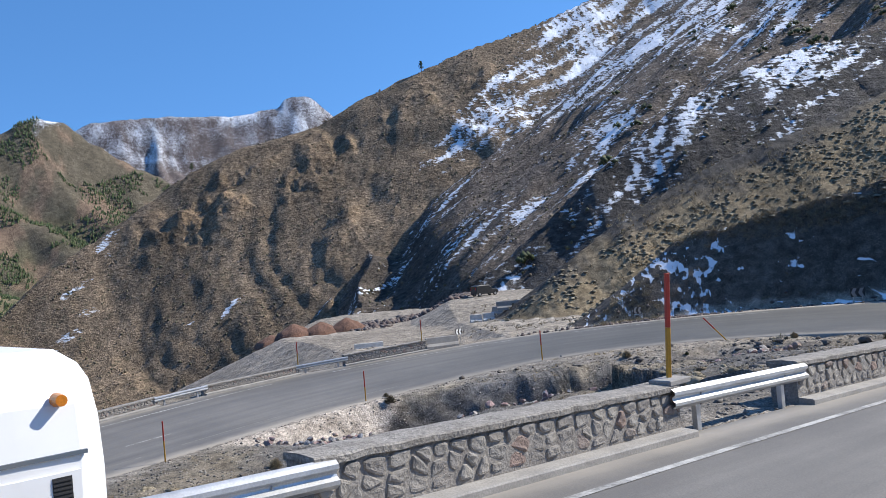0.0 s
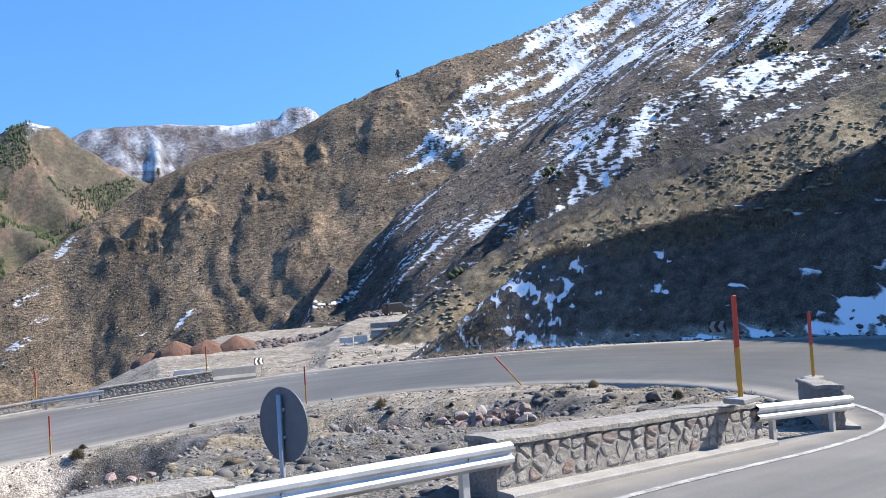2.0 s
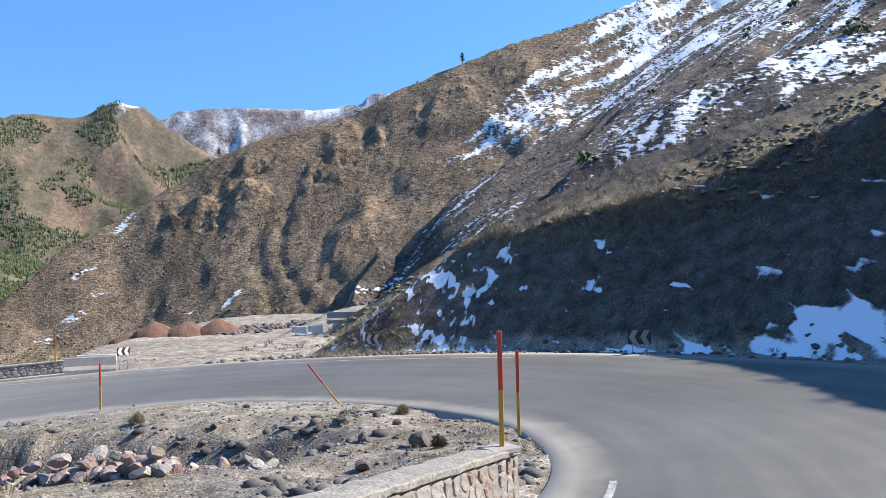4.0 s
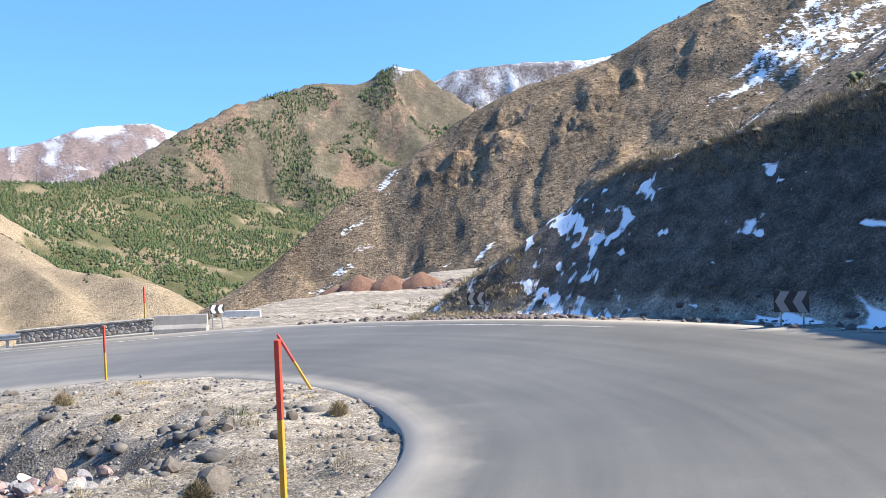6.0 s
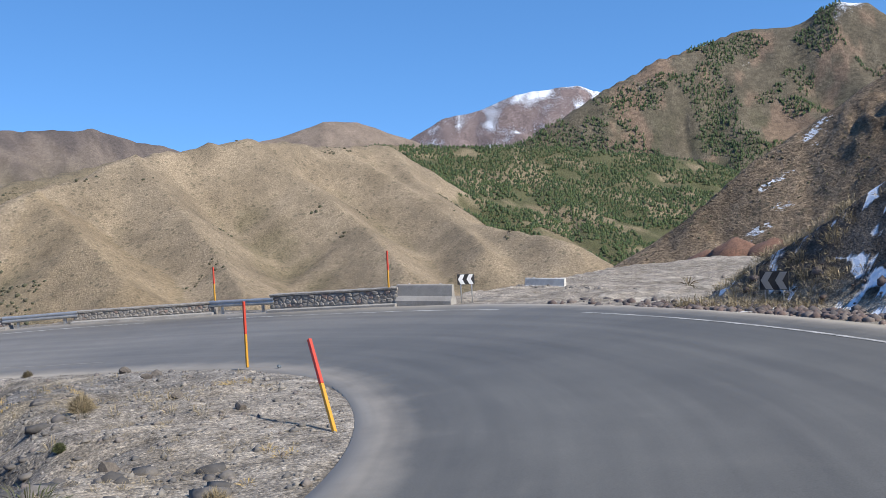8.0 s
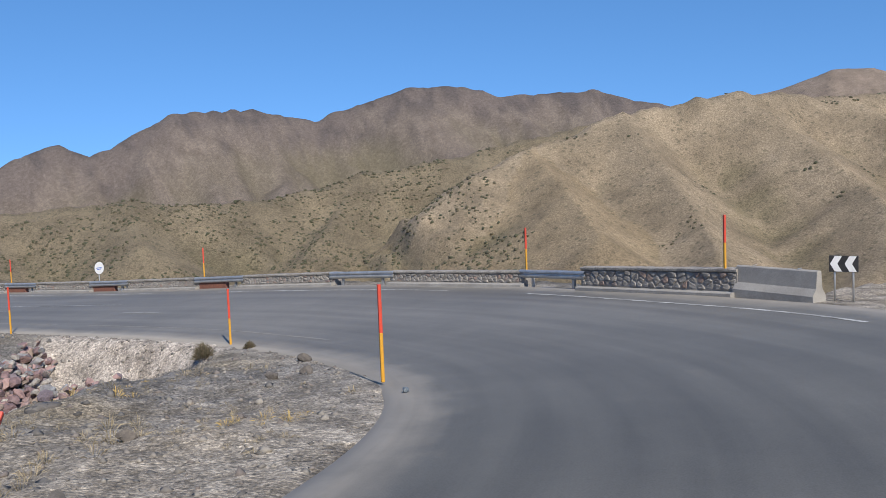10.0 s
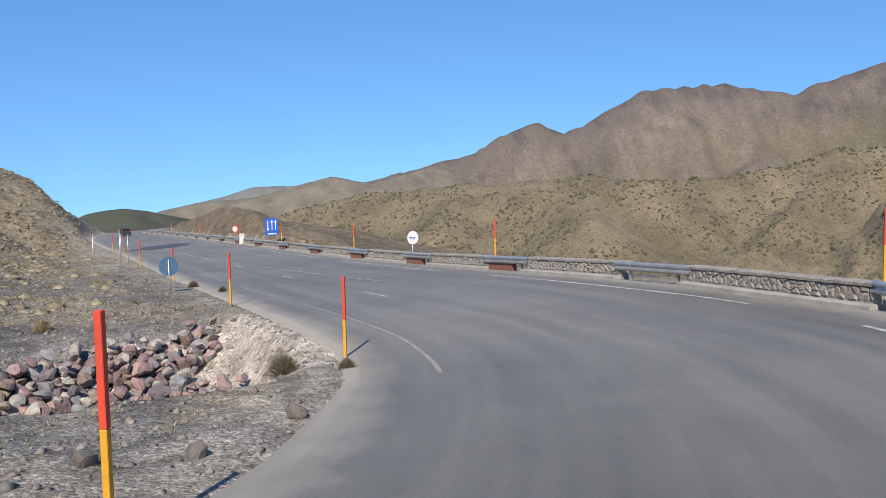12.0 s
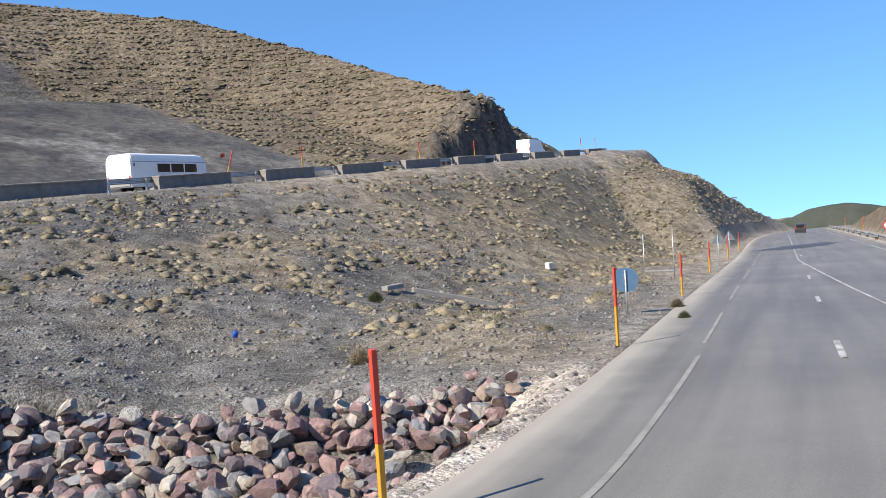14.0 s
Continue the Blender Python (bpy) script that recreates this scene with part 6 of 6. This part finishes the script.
def chevron(x, y, ground, h, heading, w, hh, count, label, paint=None):
    """A black chevron board with white arrows on two short posts."""
    ob = thing("chevron_board", pose(x, y, ground, 0, 0, heading + 180), label, "chevron board", "chevron boards round the bend")
    for dx in (-w * 0.32, w * 0.32):
        part("post", post_mesh(h + hh / 2, 0.025), STEEL, ob, smooth=True).location = (dx, 0.04, 0)
    board = part("board", plate([(-w / 2, h - hh / 2), (w / 2, h - hh / 2), (w / 2, h + hh / 2), (-w / 2, h + hh / 2)], 0.02), SIGN_BLACK, ob)
    step_w = w / count
    t = step_w * 0.5
    for i in range(count):
        x0 = -w / 2 + step_w * i + t * 0.15
        a = hh / 2 * 0.94
        pts = [(x0 + a * 0.55, h + a), (x0 + a * 0.55 + t, h + a), (x0 + t, h), (x0 + a * 0.55 + t, h - a), (x0 + a * 0.55, h - a), (x0, h)]
        pts = [(min(px, w / 2 - 0.01), pz) for px, pz in pts]
        part("arrow", plate(pts, 0.006), paint or SIGN_WHITE, board).location = (0, -0.014, 0)
    return ob


chevron(-1.26, 63.1, -1.5, 0.85, 232, 0.72, 0.44, 2, "black and white chevron board beside the concrete barrier")
# these two boards have the bank's shadow painted into their arrows
chevron(26.6, 56.2, -0.35, 0.75, 178, 0.95, 0.62, 2, "old chevron board, its arrows greyed for shade, at the foot of the snowy bank", SIGN_SHADED)
chevron(12.85, 64.1, -0.95, 0.75, 205, 0.8, 0.55, 2, "old chevron board, its arrows greyed for shade, at the end of the bank", SIGN_SHADED)


# ---------------------------------------------------------------- concrete barriers
def barrier(x, y, ground, length, turn, material, label, height=0.8, tilt=0.0):
    ob = thing("concrete_barrier", pose(x, y, ground, 0, tilt, turn), label, "barrier", "concrete barriers")
    prof = [(-0.27, -0.15), (-0.27, 0.12), (-0.13, 0.32), (-0.09, height - 0.03), (-0.06, height), (0.06, height), (0.09, height - 0.03), (0.13, 0.32), (0.27, 0.12), (0.27, -0.15)]
    st = [(Vector((s, 0, 0)), Vector((0, 1, 0)), Vector((0, 0, 1))) for s in (-length / 2, -length / 6, length / 6, length / 2)]
    part("body", sweep(prof, st, True), material, ob)
    for s in (-length * 0.28, length * 0.28):
        bm = bmesh.new()
        ret = bmesh.ops.create_cone(bm, segments=8, radius1=0.012, radius2=0.012, depth=0.16, cap_ends=True)
        bmesh.ops.transform(bm, matrix=pose(s, 0, height + 0.03, 90, 0, 0), verts=ret["verts"])
        part("lifting_eye", bm, STEEL, ob)
    return ob


barrier(-2.55, 61.85, -1.62, 2.7, 28, CONCRETE, "grey weathered concrete barrier between wall and chevron board")
barrier(-10.5, 75.5, -2.75, 2.7, 18, WHITEWASH, "whitewashed concrete barrier lying on the dirt track", 0.75)
for x, y, t, l, m in ((-0.9, 91.8, 12, 1.3, WHITEWASH), (0.5, 92.1, 14, 1.3, WHITEWASH), (2.9, 92.8, 14, 2.9, CONCRETE), (1.6, 95.3, -65, 3.0, CONCRETE)):
    barrier(x, y, ground_z(x, y), l, t, m, "concrete barrier closing the old track", 0.85)

# pole footings on the walls
for x, y, z in ((5.17, 9.2, 2.57), (19.05, 22.9, 1.55), (23.1, 31.35, 0.68)):
    ob = thing("pole_footing", pose(x, y, z, 0, 0, 45), "small concrete footing of a snow pole on the wall", "footing")
    bm = bmesh.new()
    box(bm, (0.55, 0.4, 0.09), None, 0.015)
    part("slab", bm, CONCRETE, ob)


# ---------------------------------------------------------------- vehicles
def wheel(parent, x, y, r, w):
    bm = bmesh.new()
    tube(bm, r, r, w, 20, pose(x, y - w / 2, r, -90, 0, 0))
    wh = part("tyre", bm, RUBBER, parent)
    bm = bmesh.new()
    tube(bm, r * 0.58, r * 0.5, w + 0.02, 14, pose(x, y - w / 2 - 0.01, r, -90, 0, 0))
    part("rim", bm, STEEL, wh)


def coach(x, y, z, heading):
    """White high-sided vehicle, front along +x of its own frame."""
    ob = thing("minibus", pose(x, y, z, 0, 0, heading), "white high-roofed minibus standing in the opposite lane", "minibus")
    L, W, H = 6.2, 2.15, 2.36
    prof = [(-W / 2, 0.38), (-W / 2, 1.85), (-W / 2 + 0.04, 2.1), (-W / 2 + 0.14, H - 0.08), (-W / 2 + 0.3, H), (W / 2 - 0.3, H), (W / 2 - 0.14, H - 0.08), (W / 2 - 0.04, 2.1), (W / 2, 1.85), (W / 2, 0.38)]
    ends = [(-L / 2, 0.96), (-L / 2 + 0.12, 0.995), (-L / 2 + 0.4, 1.0), (L / 2 - 0.9, 1.0), (L / 2 - 0.3, 0.97), (L / 2, 0.86)]
    st = [(Vector((s, 0, 0)), Vector((0, k, 0)), Vector((0, 0, k))) for s, k in ends]
    body = part("body", sweep(prof, st, True), WHITE_BODY, ob)
    for side in (-1, 1):
        yy = side * (W / 2 + 0.004)
        bm = bmesh.new()
        box(bm, (L * 0.97, 0.018, 0.02), pose(0, yy, 1.85))
        part("trim_strip", bm, SIGN_BACK, body)
        bm = bmesh.new()
        box(bm, (0.09, 0.02, 0.19), pose(-L / 2 + 0.22, yy, 1.57))
        grille = part("air_grille", bm, RUBBER, body)
        for k in range(9):
            bm = bmesh.new()
            box(bm, (0.085, 0.012, 0.008), pose(-L / 2 + 0.22, yy + side * 0.008, 1.58 + 0.02 * k))
            part("slat", bm, SIGN_BLACK, grille)
        bm = bmesh.new()
        tube(bm, 0.035, 0.028, 0.075, 14, pose(-L / 2 + 0.2, side * (W / 2 - 0.05), 2.12, -90 * side, 0, 0))
        part("marker_lamp", bm, AMBER, body)
        bm = bmesh.new()
        box(bm, (1.3, 0.012, 1.2), pose(-L / 2 + 0.78, yy, 0.58))
        part("hatch", bm, WHITE_BODY, body)
        for k in range(3):
            bm = bmesh.new()
            box(bm, (1.0, 0.012, 0.5), pose(-0.6 + 1.1 * k, yy - side * 0.004, 1.25))
            part("window", bm, GLASS_DARK, body)
        for wx in (-L * 0.28, L * 0.34):
            wheel(ob, wx, side * (W / 2 - 0.14), 0.42, 0.24)
    bm = bmesh.new()
    box(bm, (0.12, W * 0.9, 0.18), pose(-L / 2 - 0.02, 0, 0.42), 0.02)
    part("bumper", bm, CONCRETE, body)
    for yy in (-0.9, 0.9):
        bm = bmesh.new()
        box(bm, (0.05, 0.16, 0.3), pose(-L / 2 + 0.02, yy, 0.75), 0.01)
        part("tail_lamp", bm, SIGN_RED, body)
    return ob


def car(x, y, z, heading, material, label, van=False, name="car"):
    ob = thing(name, pose(x, y, z, 0, 0, heading), label, "van" if van else "car")
    W = 1.95 if van else 1.75
    if van:
        side = [(-2.5, 0.35), (-2.5, 2.3), (-2.35, 2.45), (1.2, 2.45), (1.9, 1.45), (2.55, 1.15), (2.6, 0.35)]
    else:
        side = [(-2.1, 0.32), (-2.1, 1.0), (-1.95, 1.6), (-1.5, 1.72), (0.35, 1.7), (0.95, 1.1), (1.95, 0.95), (2.1, 0.7), (2.1, 0.32)]
    rows = [(-W / 2, 0.93), (-W / 2 + 0.08, 1.0), (W / 2 - 0.08, 1.0), (W / 2, 0.93)]
    st = [(Vector((0, yy, 0.35 * (1 - k))), Vector((k, 0, 0)), Vector((0, 0, k))) for yy, k in rows]
    body = part("body", sweep(side, st, True), material, ob)
    for s in (-1, 1):
        bm = bmesh.new()
        box(bm, (1.5 if van else 2.0, 0.02, 0.45), pose(0.5 if van else -0.6, s * (W / 2 - 0.02), 1.55 if van else 1.12))
        part("window", bm, GLASS_DARK, body)
        for wx in (-1.45, 1.45):
            wheel(ob, wx, s * (W / 2 - 0.1), 0.33, 0.2)
        bm = bmesh.new()
        box(bm, (0.03, 0.14, 0.4), pose(-2.5 if van else -2.1, s * (W / 2 - 0.16), 1.0), 0.005)
        part("tail_lamp", bm, SIGN_RED, body)
    if van:
        return ob
    bm = bmesh.new()
    box(bm, (0.02, W * 0.7, 0.5), pose(-2.505 if van else -2.06, 0, 1.55 if van else 1.1))
    part("rear_window", bm, GLASS_DARK, body)
    return ob


coach(-2.17, -1.69, 2.1, 180 + math.degrees(math.atan2(DA.y, DA.x)))
kx, ky = A0.x - DA.x * 77 + 0.717 * 4.0, A0.y - DA.y * 77 - 0.697 * 4.0
car(kx, ky, edge_z(INNER, kx, ky) + 0.02, 180 + math.degrees(math.atan2(DA.y, DA.x)), WHITE_BODY, "white panel van on the upper road near the rock face", True, "van")
car(-0.7, 131.0, ground_z(-0.7, 131.0), 35, DARK_BODY, "dark four-wheel-drive car parked on the dirt track")
car(-104.5, -73.2, -8.83, math.degrees(math.atan2(DB.y, DB.x)), DARK_BODY, "dark car far off on the lower road")


# ---------------------------------------------------------------- clutter
def empty_frame():
    ob = thing("sign_frame", pose(-28.6, 11.6, -4.75, 0, 0, HEAD_B), "tall empty sign frame of two pale posts and a crossbar", "sign frame")
    for dx in (-0.8, 0.8):
        part("post", post_mesh(2.75 + 0.15 * dx, 0.026), STEEL, ob, smooth=True).location = (dx, 0, 0)
    bm = bmesh.new()
    box(bm, (1.6, 0.05, 0.06), pose(0, 0, 0.55))
    part("crossbar", bm, STEEL, ob)


empty_frame()


def beam_on_ground(p, q, label):
    p, q = Vector(p), Vector(q)
    p.z, q.z = ground_z(p.x, p.y) + 0.24, ground_z(q.x, q.y) + 0.26
    d = q - p
    ob = thing("fallen_beam", Matrix.Translation(p), label, "beam")
    ux = d.normalized()
    side = ux.cross(Vector((0, 0, 1))).normalized()
    st = [(ux * s, side, Vector((0, 0, 1))) for s in (0, d.length * 0.5, d.length)]
    part("plank", sweep([(-0.13, -0.1), (-0.13, 0.07), (-0.1, 0.09), (0.1, 0.09), (0.13, 0.07), (0.13, -0.1)], st, True), CONCRETE, ob)


beam_on_ground((-11.2, 20.9, 0), (-12.2, 19.4, 0), "short bent piece of an old rail lying on the ground")
beam_on_ground((-12.4, 20.6, 0), (-15.9, 20.4, 0), "long weathered beam lying on the gravel")

ob = thing("plastic_bag", pose(-5.1, 30.4, ground_z(-5.1, 30.4)), "crumpled blue plastic bag caught on a stick", "bag")
bm = bmesh.new()
bmesh.ops.create_icosphere(bm, subdivisions=3, radius=0.09)
for v in bm.verts:
    v.co *= 1 + 0.45 * noise.noise(v.co * 14)
    v.co.z = v.co.z * 1.1 + 0.28
part("film", bm, BLUE_PLASTIC, ob)
bm = bmesh.new()
tube(bm, 0.012, 0.008, 0.5, 6, pose(0.05, 0, -0.05, 0, 6, 0))
part("stick", bm, OLD_WOOD, ob)

ob = thing("marker_block", pose(-24.4, 6.0, ground_z(-24.4, 6.0), 0, 0, 25), "small whitewashed concrete block on the slope", "block")
bm = bmesh.new()
box(bm, (0.42, 0.35, 0.42), None, 0.03)
part("block", bm, WHITEWASH, ob)
ob = thing("wall_block", pose(-58.7, -3.9, -5.6, 0, 0, HEAD_B), "white concrete post standing beside the wall", "block")
bm = bmesh.new()
box(bm, (0.5, 0.4, 1.3), None, 0.03)
part("block", bm, WHITEWASH, ob)

ob = thing("crushed_bottle", pose(5.9, 51.45, -1.86, 0, 0, 20), "crushed dark blue plastic bottle at the road edge", "litter")
bm = bmesh.new()
bmesh.ops.create_icosphere(bm, subdivisions=2, radius=0.055)
for v in bm.verts:
    v.co *= 1 + 0.4 * noise.noise(v.co * 25)
    v.co.z += 0.05
part("shell", bm, SIGN_BACK, ob)


def loose_rock(x, y, size, label, seed, sink=0.25):
    r = random.Random(seed)
    ob = thing("loose_rock", pose(x, y, ground_z(x, y) + size * (0.3 - sink * 0.4), r.uniform(-15, 15), r.uniform(-15, 15), r.uniform(0, 360)), label, "rock", "loose rocks beside the road")
    me = boulder_mesh(seed).copy()
    me.materials.clear()
    bm = bmesh.new()
    bm.from_mesh(me)
    bmesh.ops.scale(bm, vec=(size, size, size), verts=bm.verts)
    part("stone", bm, DARK_STONE, ob)


for i, (x, y, s) in enumerate(((-0.45, 48.85, 0.42), (17.95, 44.45, 0.34), (17.2, 43.2, 0.5), (19.0, 42.6, 0.3), (15.2, 44.8, 0.35), (18.6, 40.4, 0.45), (20.3, 39.6, 0.7), (19.4, 37.2, 0.6), (12.3, 47.9, 0.3), (3.0, 48.6, 0.35), (-9.0, 31.5, 0.4), (-1.5, 33.0, 0.35), (20.9, 33.8, 0.5), (1.9, 49.2, 0.4), (9.2, 47.6, 0.3))):
    loose_rock(x, y, s, "single grey rock lying on the gravel", 500 + i)


def bush(x, y, size, material, label, seed):
    r = random.Random(seed)
    ob = thing("bush", pose(x, y, ground_z(x, y)), label, "bush")
    part("stem_clump", mesh_from(*twig_dome(r, 800, 0.62 * size, 0.5 * size, 0.0045, 0.55)), material, ob)
    part("foliage", mesh_from(*twig_dome(r, 500, 0.5 * size, 0.42 * size, 0.007, 0.4)), material, ob)


for i, (x, y, s, m, l) in enumerate(((-4.5, 45.3, 0.95, THORN, "brown thorny bush at the edge of the pale bank"), (-4.9, 46.6, 0.5, THORN, "small brown bush beside the snow pole"), (9.3, 45.6, 0.75, DRY_GRASS, "clump of pale dry grass"), (12.5, 44.6, 0.28, GREEN_SCRUB, "small green bush on the gravel"), (18.6, 45.2, 0.6, DRY_GRASS, "clump of pale dry grass"), (20.9, 38.6, 0.55, THORN, "dark dry bush near the kerb"), (8.2, 43.2, 0.6, THORN, "brown dry bush on the gravel"), (13.3, 17.6, 0.6, DRY_GRASS, "dry grass clump behind the guard rail"), (-8.0, 33.0, 0.8, DRY_GRASS, "wide clump of dry grass above the boulders"), (-20.5, 27.0, 0.7, THORN, "dry bush beside the road"), (-18.6, 30.6, 0.55, GREEN_SCRUB, "low green bush beside the road"), (-10.5, 22.5, 0.8, GREEN_SCRUB, "green bush beside the old beam"))):
    bush(x, y, s, m, l, 700 + i)

# mounds of red earth and rubble on the far terrace
def mound(x, y, r, h, seed):
    rr = random.Random(seed)
    bm = bmesh.new()
    bmesh.ops.create_cone(bm, segments=26, radius1=r, radius2=0.0, depth=h, cap_ends=False)
    bmesh.ops.subdivide_edges(bm, edges=bm.edges[:], cuts=5, use_grid_fill=True)
    for v in bm.verts:
        q = math.hypot(v.co.x, v.co.y) / r
        v.co.z = h * max(0.0, 1 - q) ** 0.85 * (0.96 if q < 0.1 else 1) + 0.12 * h * noise.noise(Vector((v.co.x * 0.9, v.co.y * 0.9, seed)))
        if q > 0.93:
            v.co.z -= 0.5
        v.co.x *= 1 + 0.12 * noise.noise(Vector((v.co.y, seed, 0)))
    ob = thing("earth_mound", pose(x, y, ground_z(x, y) - 0.1), "mound of reddish earth tipped on the dirt track", "earth mound", "mounds of red earth")
    part("earth", bm, RED_EARTH, ob, smooth=True)


for i, (x, y, r, h) in enumerate(((-31.0, 115.8, 2.6, 1.4), (-27.8, 116.6, 3.0, 1.8), (-24.2, 117.5, 3.1, 1.8), (-20.6, 118.8, 3.1, 2.0))):
    mound(x, y, r, h, 40 + i)
p = spots(2600, (-20, 116, 1, 146), 30, lambda x, y, zone, reach, who, z: np.abs((y - 126) - (x + 13) * 1.1) < 4 + 3 * fbm(x / 4, y / 4, 2, 61))
scatter("rock_rubble", LUMPS, p, np.random.default_rng(30).uniform(0.3, 1.0, len(p)) ** 2 * 1.2 + 0.2, DARK_RUBBLE, "heap of dark broken rock below the ravine", "rubble", 30)


def ridge_tree(x, y, h, seed):
    r = random.Random(seed)
    z = ground_z(x, y)
    ob = thing("tree", pose(x, y, z - 0.3), "lone dark conifer on the mountain ridge", "tree")
    bm = bmesh.new()
    tube(bm, h * 0.035, h * 0.012, h * 0.9, 8)
    for k in range(6):
        a = r.uniform(0, 360)
        tube(bm, h * 0.014, h * 0.004, h * 0.28, 5, pose(0, 0, h * (0.3 + 0.09 * k), 0, 62, a))
    part("trunk", bm, BARK, ob)
    verts, faces = [], []
    for _ in range(150):
        zz = r.uniform(0.32, 1.0)
        rad = 0.27 * (1.12 - zz) ** 0.6 * (1 if r.random() > 0.25 else 1.3) * r.uniform(0.2, 1.0)
        a = r.uniform(0, 2 * math.pi)
        v, f = lump(r, 0.6, 0.35)
        k = len(verts)
        s = h * r.uniform(0.05, 0.1)
        verts += [(h * rad * math.cos(a) + q[0] * s, h * rad * math.sin(a) + q[1] * s, h * zz + q[2] * s) for q in v]
        faces += [tuple(i + k for i in t) for t in f]
    part("crown", mesh_from(verts, faces), PINE, ob)


ridge_tree(-28.6, 402.0, 5.5, 1)
ridge_tree(-133.7, 373.5, 4.2, 2)

# poles and a leaning flag pole on the upper wall
for k in (-24.0, -41.0, -52.0, -84.0, -90.0):
    q = foot(INNER, A0, DA, k, 0.25, 1)
    put_pole(q.x, q.y, q.z + 0.7, (0, 4 if k == -41.0 else 0), scale=0.85)
q = foot(INNER, A0, DA, -16.0, 0.3, 1)
put_pole(q.x, q.y, q.z + 0.3, (0, 0), 0) .rotation_euler = (radians(10), radians(-16), 0)
for k in (14.3, 34.2, 54.0, 74.0, 100.0, 131.0):
    q = foot(OUTER, B0, DB, k, -0.3, 1)
    put_pole(q.x, q.y, q.z + 0.55, scale=0.88)
for x, y in ((-33.0, 9.7), (-43.0, -3.3), (-53.0, -16.4)):
    put_pole(x, y, ground_z(x, y))
build_riprap()


# ---------------------------------------------------------------- rubble and dry plants at the end of the bank
p = spots(900, (8.0, 62.6, 16.5, 67.5), 40, lambda x, y, zone, reach, who, z: (zone == 3) & (np.hypot((x - 12.2) * 0.7, y - 65.0) < 1.9 + 0.8 * fbm(x, y, 2, 62)))
scatter("end_grass", FINE_TUFTS, p, np.random.default_rng(40).uniform(0.6, 1.5, len(p)), DRY_GRASS, "pale dry grass on the low earth heap beside the chevron board", "grass", 40)
p = spots(1500, (8.0, 61.5, 18.5, 66.5), 41, lambda x, y, zone, reach, who, z: (zone == 3) & (reach < 1.7 + 0.7 * fbm(x / 2, y / 2, 2, 63)) & (reach > 0.3))
scatter("end_rubble", LUMPS, p, np.random.default_rng(41).uniform(0.2, 1.0, len(p)) ** 2 * 0.38 + 0.05, DARK_RUBBLE, "broken stones along the road at the end of the bank", "rubble", 41)
p = spots(2600, (-14, 68, 12, 92), 42, lambda x, y, zone, reach, who, z: (zone == 3) & (np.abs(y - 78 - 0.25 * x - 1.5 * fbm(x / 5, y / 5, 2, 64)) < 0.7))
scatter("track_rubble", LUMPS, p, np.random.default_rng(42).uniform(0.2, 1.0, len(p)) ** 2 * 0.3 + 0.06, RUBBLE, "low strip of stones across the dirt track", "rubble", 42)


# ---------------------------------------------------------------- dark patch on the lower road
def road_patch(outline, material, name):
    """A flat patch lying on the lower leg, with an uneven outline."""
    rng = random.Random(77)
    pts = []
    for (ax, ay), (bx, by) in zip(outline, outline[1:] + outline[:1]):
        for k in range(4):
            t = k / 4
            pts.append((ax + (bx - ax) * t + rng.uniform(-0.25, 0.25), ay + (by - ay) * t + rng.uniform(-0.25, 0.25)))
    cx, cy = sum(p[0] for p in pts) / len(pts), sum(p[1] for p in pts) / len(pts)
    pts.append((cx, cy))
    x, y = np.array([p[0] for p in pts]), np.array([p[1] for p in pts])
    di, zi, _ = nearest_edge(x, y, INNER)
    do, zo, _ = nearest_edge(x, y, OUTER)
    f = np.abs(di) / (np.abs(di) + np.abs(do))
    z = zi * (1 - f) + zo * f + 0.02
    n = len(pts) - 1
    return part(name, mesh_from(list(zip(x, y, z)), [(i, (i + 1) % n, n) for i in range(n)]), material, ROAD_OB)


road_patch([(-54.3, -15.6), (-55.6, -12.6), (-60.5, -14.0), (-64.0, -16.2), (-66.0, -20.5), (-60.5, -20.0)], DARK_PATCH, "asphalt_patch")


# ---------------------------------------------------------------- flag on the leaning stick
q = foot(INNER, A0, DA, -16.0, 0.3, 1)
ob = thing("rag_flag", pose(q.x, q.y, q.z + 1.75, 0, 0, 40), "faded red rag tied to a leaning stick on the wall", "flag")
verts, faces = [], []
for i in range(7):
    for j in range(4):
        verts.append((0.06 * i, 0.03 * math.sin(i * 1.3 + j * 0.5), 0.085 * j - 0.02 * i))
faces = [(4 * i + j, 4 * i + j + 1, 4 * i + j + 5, 4 * i + j + 4) for i in range(6) for j in range(3)]
part("cloth", mesh_from(verts, faces), RED, ob)
